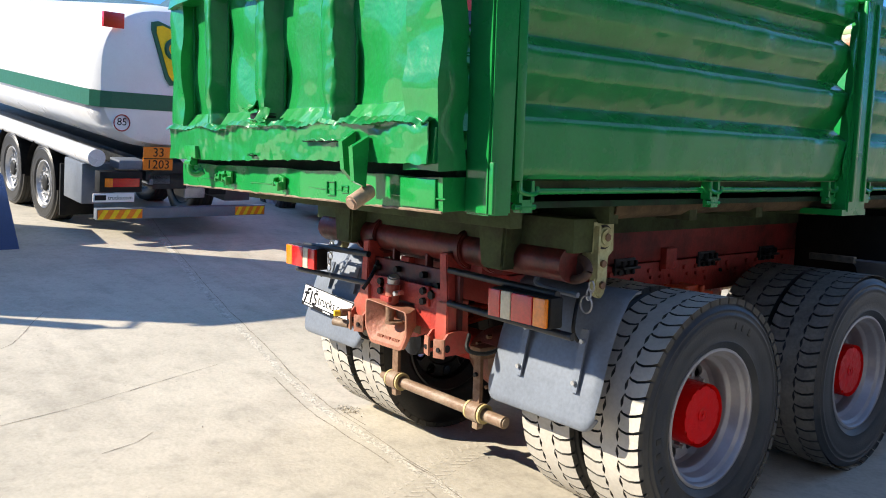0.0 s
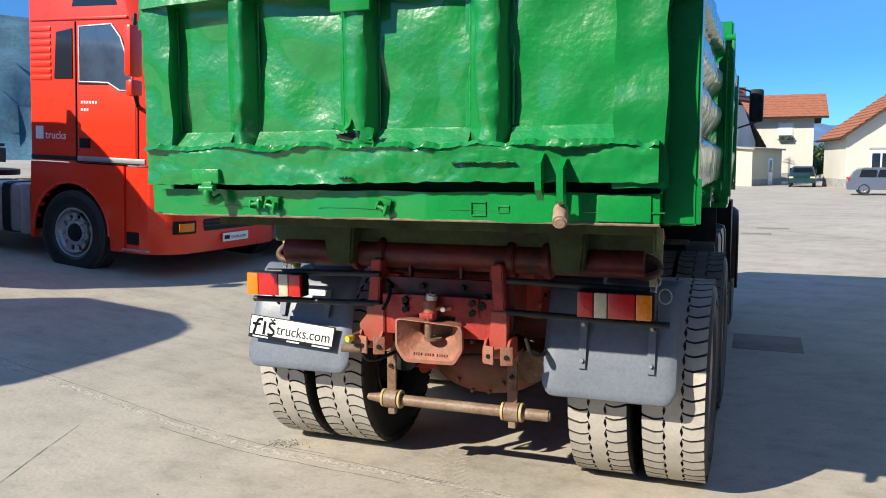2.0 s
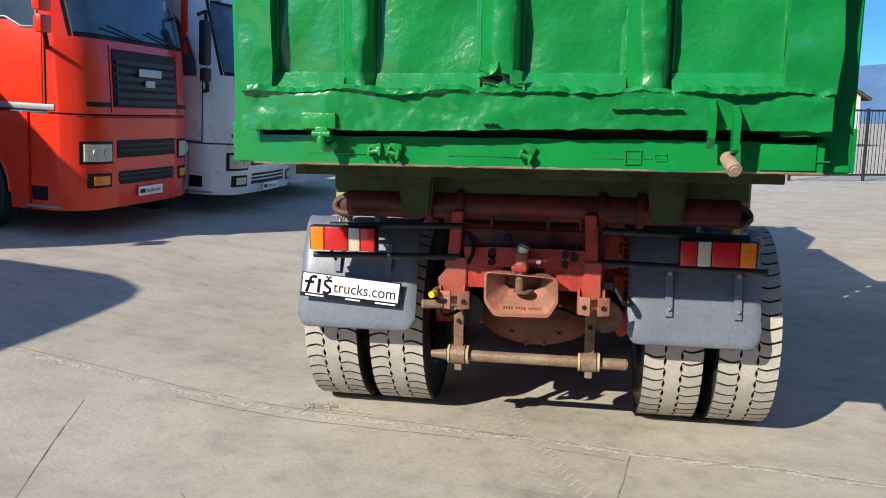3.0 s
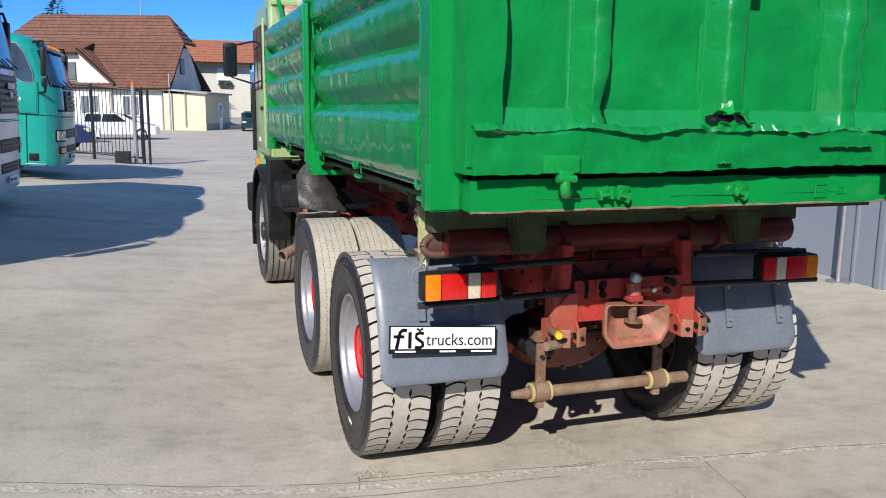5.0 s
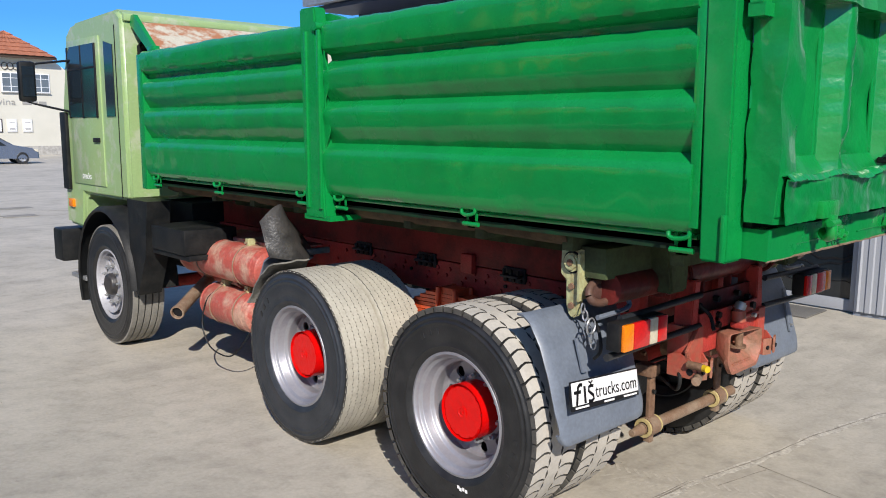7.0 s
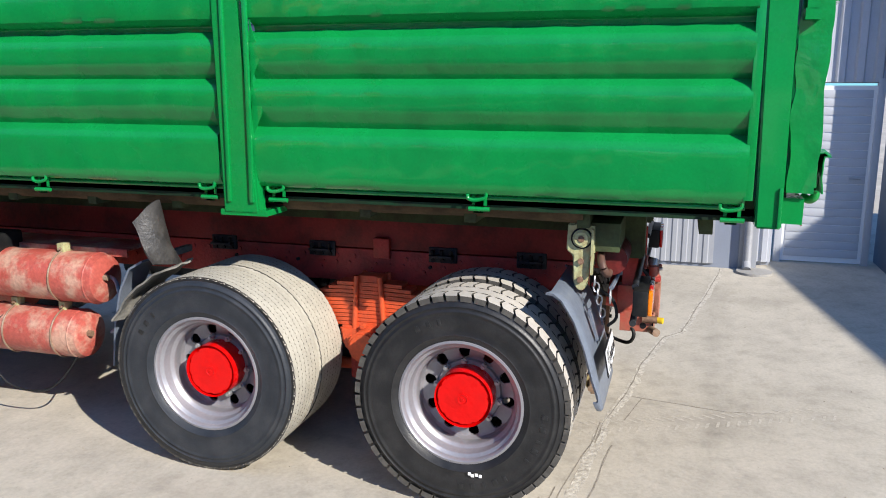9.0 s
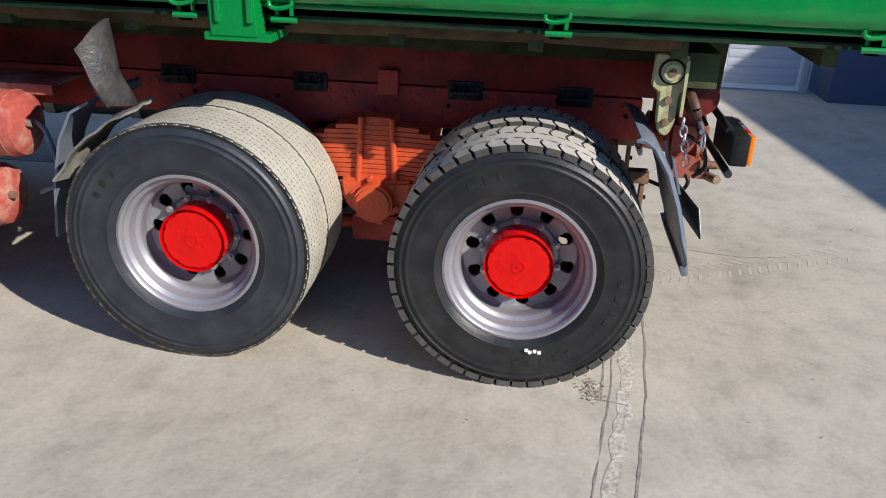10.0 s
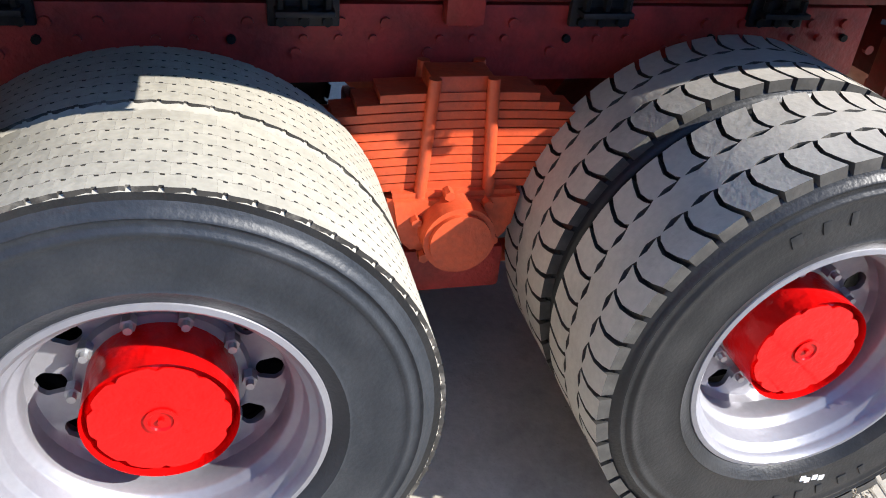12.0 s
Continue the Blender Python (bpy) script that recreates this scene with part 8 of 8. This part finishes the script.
inn = thing("inn", pose(6.7, 56.2, 0, 0, 0, 8), "cream inn with an orange half-hipped roof and stone plinth", "house")
wall_block("wall", inn, PLASTER, 0, 12.8, 0, 6.5, 0, 3.6)
bm = bmesh.new()
prism(bm, [(0.0, 3.6), (12.8, 3.6), (8.7, 6.55), (4.1, 6.55)], "y", 0.02, 6.5)
part("gable", bm, PLASTER, inn)
wall_block("plinth", inn, surface("rough_stone_plinth", (0.42, 0.4, 0.36), 0.9, dark=(0.24, 0.23, 0.21), scale=5, amount=0.9, bump=0.6, bump_scale=8), -0.04, 12.8, -0.05, 6.5, 0, 0.62)
roof_sheet("roof", inn, TILE_ORANGE, [(-0.55, 7.0, 3.36), (-0.55, -0.6, 3.36), (3.96, -0.6, 6.6), (3.96, 7.0, 6.6)], 12, 30)
roof_sheet("roof", inn, TILE_ORANGE, [(3.96, 7.0, 6.6), (3.96, -0.6, 6.6), (6.4, 1.6, 8.35), (6.4, 7.0, 8.35)], 6, 24)
roof_sheet("roof", inn, TILE_ORANGE, [(13.35, -0.6, 3.36), (13.35, 7.0, 3.36), (6.4, 7.0, 8.35), (6.4, 1.6, 8.35)], 14, 24)
roof_sheet("roof", inn, TILE_ORANGE, [(3.96, -0.6, 6.6), (8.84, -0.6, 6.6), (6.41, 1.6, 8.35), (6.4, 1.6, 8.35)], 6, 16)
chimney = boxed("chimney", inn, TILE_ORANGE, 5.35, 6.05, 2.4, 3.1, 7.4, 8.8)
boxed("chimney_cap", chimney, PLINTH, 5.28, 6.12, 2.33, 3.17, 8.72, 8.82)
boxed("gutter", inn, WOOD_DARK, -0.66, -0.52, -0.6, 7.0, 3.28, 3.38, bevel=0.01)
boxed("eave_trim", inn, WOOD_DARK, 3.96, 8.84, -0.62, -0.56, 6.42, 6.54, bevel=0.01)
for x in (4.02, 5.92, 7.9):
    house_window(inn, x, 0.0, 4.28, 1.06, 1.16)
    for k in (-1, 1):
        boxed("glazing_bar", inn, WHITE, x - 0.53, x + 0.53, -0.072, -0.05, 4.86 + 0.28 * k - 0.015, 4.86 + 0.28 * k + 0.015, bevel=0)
for x, w in ((3.55, 0.7), (4.54, 0.64), (5.48, 0.65), (6.5, 0.65)):
    board = boxed("notice_board", inn, WOOD_DARK if x < 5 else PLASTER_WHITE, x, x + w, -0.06, 0, 1.55, 2.44)
    boxed("notice", board, PLASTER_YELLOW if x < 4 else PLATE, x + 0.06, x + w - 0.06, -0.075, -0.06, 1.61, 2.38)
    if x > 5:
        for z in (1.7, 1.78, 2.2):
            boxed("notice_lines", board, PLINTH, x + 0.14, x + w - 0.14, -0.079, -0.075, z, z + 0.05, bevel=0)
entry = boxed("entrance", inn, WHITE, 1.5, 2.82, -0.06, 0.05, 0.3, 2.62)
for x in (1.6, 2.22):
    boxed("pane", entry, GLASS_DARK, x, x + 0.5, -0.08, -0.06, 0.9, 2.35)
boxed("lintel", entry, PLINTH, 1.42, 2.9, -0.12, 0.0, 2.62, 2.72)
boxed("meter_box", inn, PLINTH, 0.75, 1.25, -0.06, 0.0, 0.75, 1.4, bevel=0.01)
rod("wall_lamp", inn, WOOD_DARK, (2.5, -0.3, 2.95), (2.5, 0.0, 2.85), 0.05, 8)
lettering("sign_letters", inn, PLINTH, "Trgovina", 0.62, Matrix.Translation((4.83, -0.03, 3.55)) @ FACING, width=2.65)
for x0, x1 in ((6.6, 7.2), (7.3, 7.6), (7.7, 8.2)):
    boxed("sign_bar", inn, PLINTH, x0, x1, -0.03, 0, 3.42, 3.64, bevel=0)
bm = bmesh.new()
for k in range(3):
    tube(bm, [(5.6 + 0.36 * k + 0.2 * math.cos(a), -0.03, 5.9 + 0.22 * math.sin(a)) for a in [2 * math.pi * i / 16 for i in range(17)]], 0.022, 6, False)
part("wall_ornament", bm, WOOD_DARK, inn)

lamp_post = rod("street_lamp", None, ZINC, (-20.5, 22.8, 0), (-20.5, 22.8, 11.3), 0.08)
tagged(lamp_post, "tall slim grey street lamp", "street lamp")
boxed("lamp_head", lamp_post, WHITE, -21.5, -20.4, 22.65, 22.95, 11.2, 11.35, bevel=0.03)


# ---- planting and distance ----
def conifer(x, y, high, spread):
    t = thing("conifer", pose(x, y, 0), "dark green conifer behind the roofs", "tree", "conifers")
    rod("trunk", t, BARK, (0, 0, 0), (0, 0, high * 0.95), 0.18, 8, r2=0.03)
    bm = bmesh.new()
    for k in range(2200):
        q = random.random() ** 0.6
        a, z = random.uniform(0, 6.28), high * (1 - 0.85 * q)
        r = spread * q ** 0.75 * random.uniform(0.3, 1.0)
        c = Vector((r * math.cos(a), r * math.sin(a), z - 0.15 * r))
        d = Vector((math.cos(a), math.sin(a), -0.2)) * 0.45
        s = Vector((-math.sin(a), math.cos(a), 0.3)) * 0.14
        quad(bm, [c - s, c + d * 0.5 - s * 0.6, c + d, c + s])
    part("crown", bm, NEEDLE, t)


def bush(x, y, high, wide):
    t = thing("bush", pose(x, y, 0), "dense green bush beside the road", "bush", "bushes")
    rod("trunk", t, BARK, (0, 0, 0), (0, 0, high * 0.5), 0.1, 8)
    bm = bmesh.new()
    for k in range(1100):
        v = Vector((random.gauss(0, 0.4), random.gauss(0, 0.4), random.gauss(0, 0.33)))
        if v.length > 0.95:
            continue
        c = Vector((v.x * wide, v.y * wide, high * (0.55 + 0.45 * v.z)))
        s = 0.22
        quad(bm, [c + Vector((random.uniform(-s, s), random.uniform(-s, s), random.uniform(-s, s))) for _ in range(4)])
    part("crown", bm, LEAF, t)


conifer(-12.3, 92, 12.9, 5.6)
conifer(-18.8, 90, 9.0, 1.8)
for x, y, h, w in ((7.6, 96, 4.2, 2.2), (9.2, 98, 4.8, 2.6), (11.2, 100, 4.2, 2.4), (6.9, 92, 2.2, 1.6)):
    bush(x, y, h, w)


def ridge(name, far, a0, a1, tops, material, label, rough):
    """A far range of hills: rows of (degrees left of +y, degrees of height), drawn as a folded slope."""
    bm = bmesh.new()
    n = 90
    rows = []
    for i in range(n + 1):
        a = a0 + (a1 - a0) * i / n
        e = 0.0
        for (p, h0), (q, h1) in zip(tops, tops[1:]):
            if p <= a <= q:
                e = h0 + (h1 - h0) * (0.5 - 0.5 * math.cos(math.pi * (a - p) / (q - p)))
        e *= 1 + rough * noise.noise(Vector((a * 0.6, 0, 0))) + 0.5 * rough * noise.noise(Vector((a * 2.7, 3, 0)))
        row = []
        for k in range(9):
            f = k / 8
            d = far * (1 + 0.5 * f + 0.08 * noise.noise(Vector((a * 0.7, f * 4, 9))))
            z = (far * 1.5 * math.tan(radians(max(e, 0.05))) + 2) * f ** 0.8 - 4 * (1 - f)
            row.append(bm.verts.new((-d * math.sin(radians(a)), d * math.cos(radians(a)), z)))
        rows.append(row)
    for p, q in zip(rows, rows[1:]):
        for k in range(8):
            bm.faces.new((p[k], p[k + 1], q[k + 1], q[k]))
    bmesh.ops.recalc_face_normals(bm, faces=bm.faces)
    ob = part(name, bm, material, None, smooth=80)
    return tagged(ob, label, "backdrop", kind="structure")


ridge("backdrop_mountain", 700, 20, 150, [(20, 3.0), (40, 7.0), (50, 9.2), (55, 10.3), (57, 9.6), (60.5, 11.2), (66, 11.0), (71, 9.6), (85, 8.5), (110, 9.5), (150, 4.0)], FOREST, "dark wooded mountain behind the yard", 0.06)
ridge("backdrop_hill", 2400, -60, 20, [(-60, 3.0), (-40, 4.0), (-20, 3.6), (-14, 3.4), (-7, 2.2), (0, 2.8), (10, 2.5), (20, 3.5)], HILL, "far mountain range tinted blue for haze", 0.08)

# ---- joints, stains and patches of the yard ----
JOINT = surface("ragged_joint_mortar", (0.5, 0.465, 0.395), 0.9, dark=(0.33, 0.3, 0.25), scale=14, amount=0.9, grain=40, fine=0.3, bump=0.8)
CRACK = surface("dark_crack", (0.3, 0.27, 0.22), 0.95, dark=(0.15, 0.13, 0.105), scale=16, amount=1.0, bump=0.5)
LINE = [(-9.0, 0.95), (-7.9, 0.7), (-5.1, 0.14), (-3.9, -0.08), (-2.9, -0.23), (-2.1, -0.37), (-1.4, -0.485), (-0.8, -0.55), (-0.3, -0.59), (0.02, -0.61), (0.58, -0.715), (1.25, -0.785), (2.0, -0.93), (2.2, -1.07), (3.3, -1.25), (4.7, -1.47), (5.0, -1.5)]
seam("joint", LINE, 0.065, JOINT, 0.003, 0.8)
seam("joint", [(x, y + 0.012) for x, y in LINE if x > -0.4], 0.009, CRACK, 0.0035, 1.8)
seam("joint", [(x, y + 0.03 + 0.04 * max(0.0, min(1.0, (-0.3 - x) / 0.6))) for x, y in LINE if x < 0.1], 0.007, CRACK, 0.0035, 1.8)
seam("joint", [(x, y - 0.085) for x, y in LINE if -2.2 < x < -0.2], 0.009, CRACK, 0.0035, 1.8)
seam("crack", [(0.1, -0.72), (0.5, -0.81)], 0.006, CRACK, 0.0035, 1.6)
seam("crack", [(0.53, -0.74), (0.5, -0.9), (0.47, -1.1), (0.43, -1.35), (0.5, -1.7)], 0.005, CRACK, 0.0035, 1.8)
seam("crack", [(-0.9, -0.43), (-1.1, -0.42), (-1.29, -0.4)], 0.007, CRACK, 0.0035, 1.4)
seam("crack", [(-1.29, -0.37), (-1.3, -0.44), (-1.32, -0.51)], 0.008, CRACK, 0.0035, 1.6)
seam("crack", [(-2.54, -0.7), (-2.4, -1.1), (-2.14, -1.8), (-2.0, -2.4)], 0.004, CRACK, 0.004, 1.8)
seam("crack", [(-1.5, -1.55), (-1.38, -1.68), (-1.3, -1.9)], 0.005, CRACK, 0.004, 1.5)
seam("crack", [(-4.4, -1.5), (-3.6, -1.9), (-3.2, -2.3)], 0.005, CRACK, 0.004, 1.5)
seam("joint", [(-2.3, 24), (-0.5, 21), (1.4, 18.5), (4.5, 15)], 0.05, CRACK, 0.004, 0.7)
PATCH = surface("dark_patched_concrete", (0.27, 0.25, 0.21), 0.9, scale=3, amount=0.7, grain=50, fine=0.2, bump=0.3)
for x, y, w, d in ((1.58, 3.7, 0.62, 0.7), (1.4, 16.6, 0.7, 0.5), (1.8, 18.5, 0.8, 0.5)):
    cover = boxed("drain_cover", ground, PATCH, x - w / 2, x + w / 2, y - d / 2, y + d / 2, gz(x, y) - 0.02, gz(x, y) + 0.006, bevel=0.003)
random.seed(5)
STONE = surface("small_stone", (0.44, 0.4, 0.33), 0.9, bump=0.3)
bm = bmesh.new()
for k in range(420):
    x, y = random.uniform(-5, 3.5), random.uniform(-2.6, 6)
    if k < 140:
        x, y = random.gauss(-1.22, 0.05), random.gauss(-0.36, 0.025)
    r = random.uniform(0.002, 0.007)
    bmesh.ops.create_icosphere(bm, subdivisions=1, radius=r, matrix=Matrix.LocRotScale((x, y, gz(x, y) + r * 0.4), Euler((random.random(), random.random(), random.random())), (1, random.uniform(0.6, 1.4), 0.4)))
grit = part("grit", bm, STONE, None)
tagged(grit, "loose grit and small stones on the concrete", "grit", kind="stuff")
# a dusty tyre print between the wheels
TRACK = [(-0.2, 0.1), (-0.14, -0.35), (0.03, -0.75), (0.2, -1.15), (0.42, -1.6), (0.62, -2.07)]
bm = bmesh.new()
line = smooth_path([(x, y, 0) for x, y in TRACK], 7)
for a, b in zip(line, line[1:]):
    d = (Vector(b) - Vector(a)).normalized()
    n = Vector((-d.y, d.x, 0))
    for q0, q1 in ((-0.1, -0.03), (0.03, 0.1)):
        tip, end = (q0, q1) if q0 > 0 else (q1, q0)
        o = Vector(a)
        pts = [o + n * tip, o + n * end - d * 0.05, o + n * end - d * 0.028, o + n * tip + d * 0.022]
        pts = pts if q0 < 0 else pts[::-1]
        bm.faces.new([bm.verts.new((p.x, p.y, ground_at(p.x, p.y) + 0.0015)) for p in pts])
bmesh.ops.recalc_face_normals(bm, faces=bm.faces)
part("tyre_print", bm, surface("dusty_tyre_print", (0.43, 0.395, 0.33), 0.95, dark=(0.47, 0.43, 0.36), scale=8, amount=1.0, grain=50, fine=0.2, bump=0.3), ground)
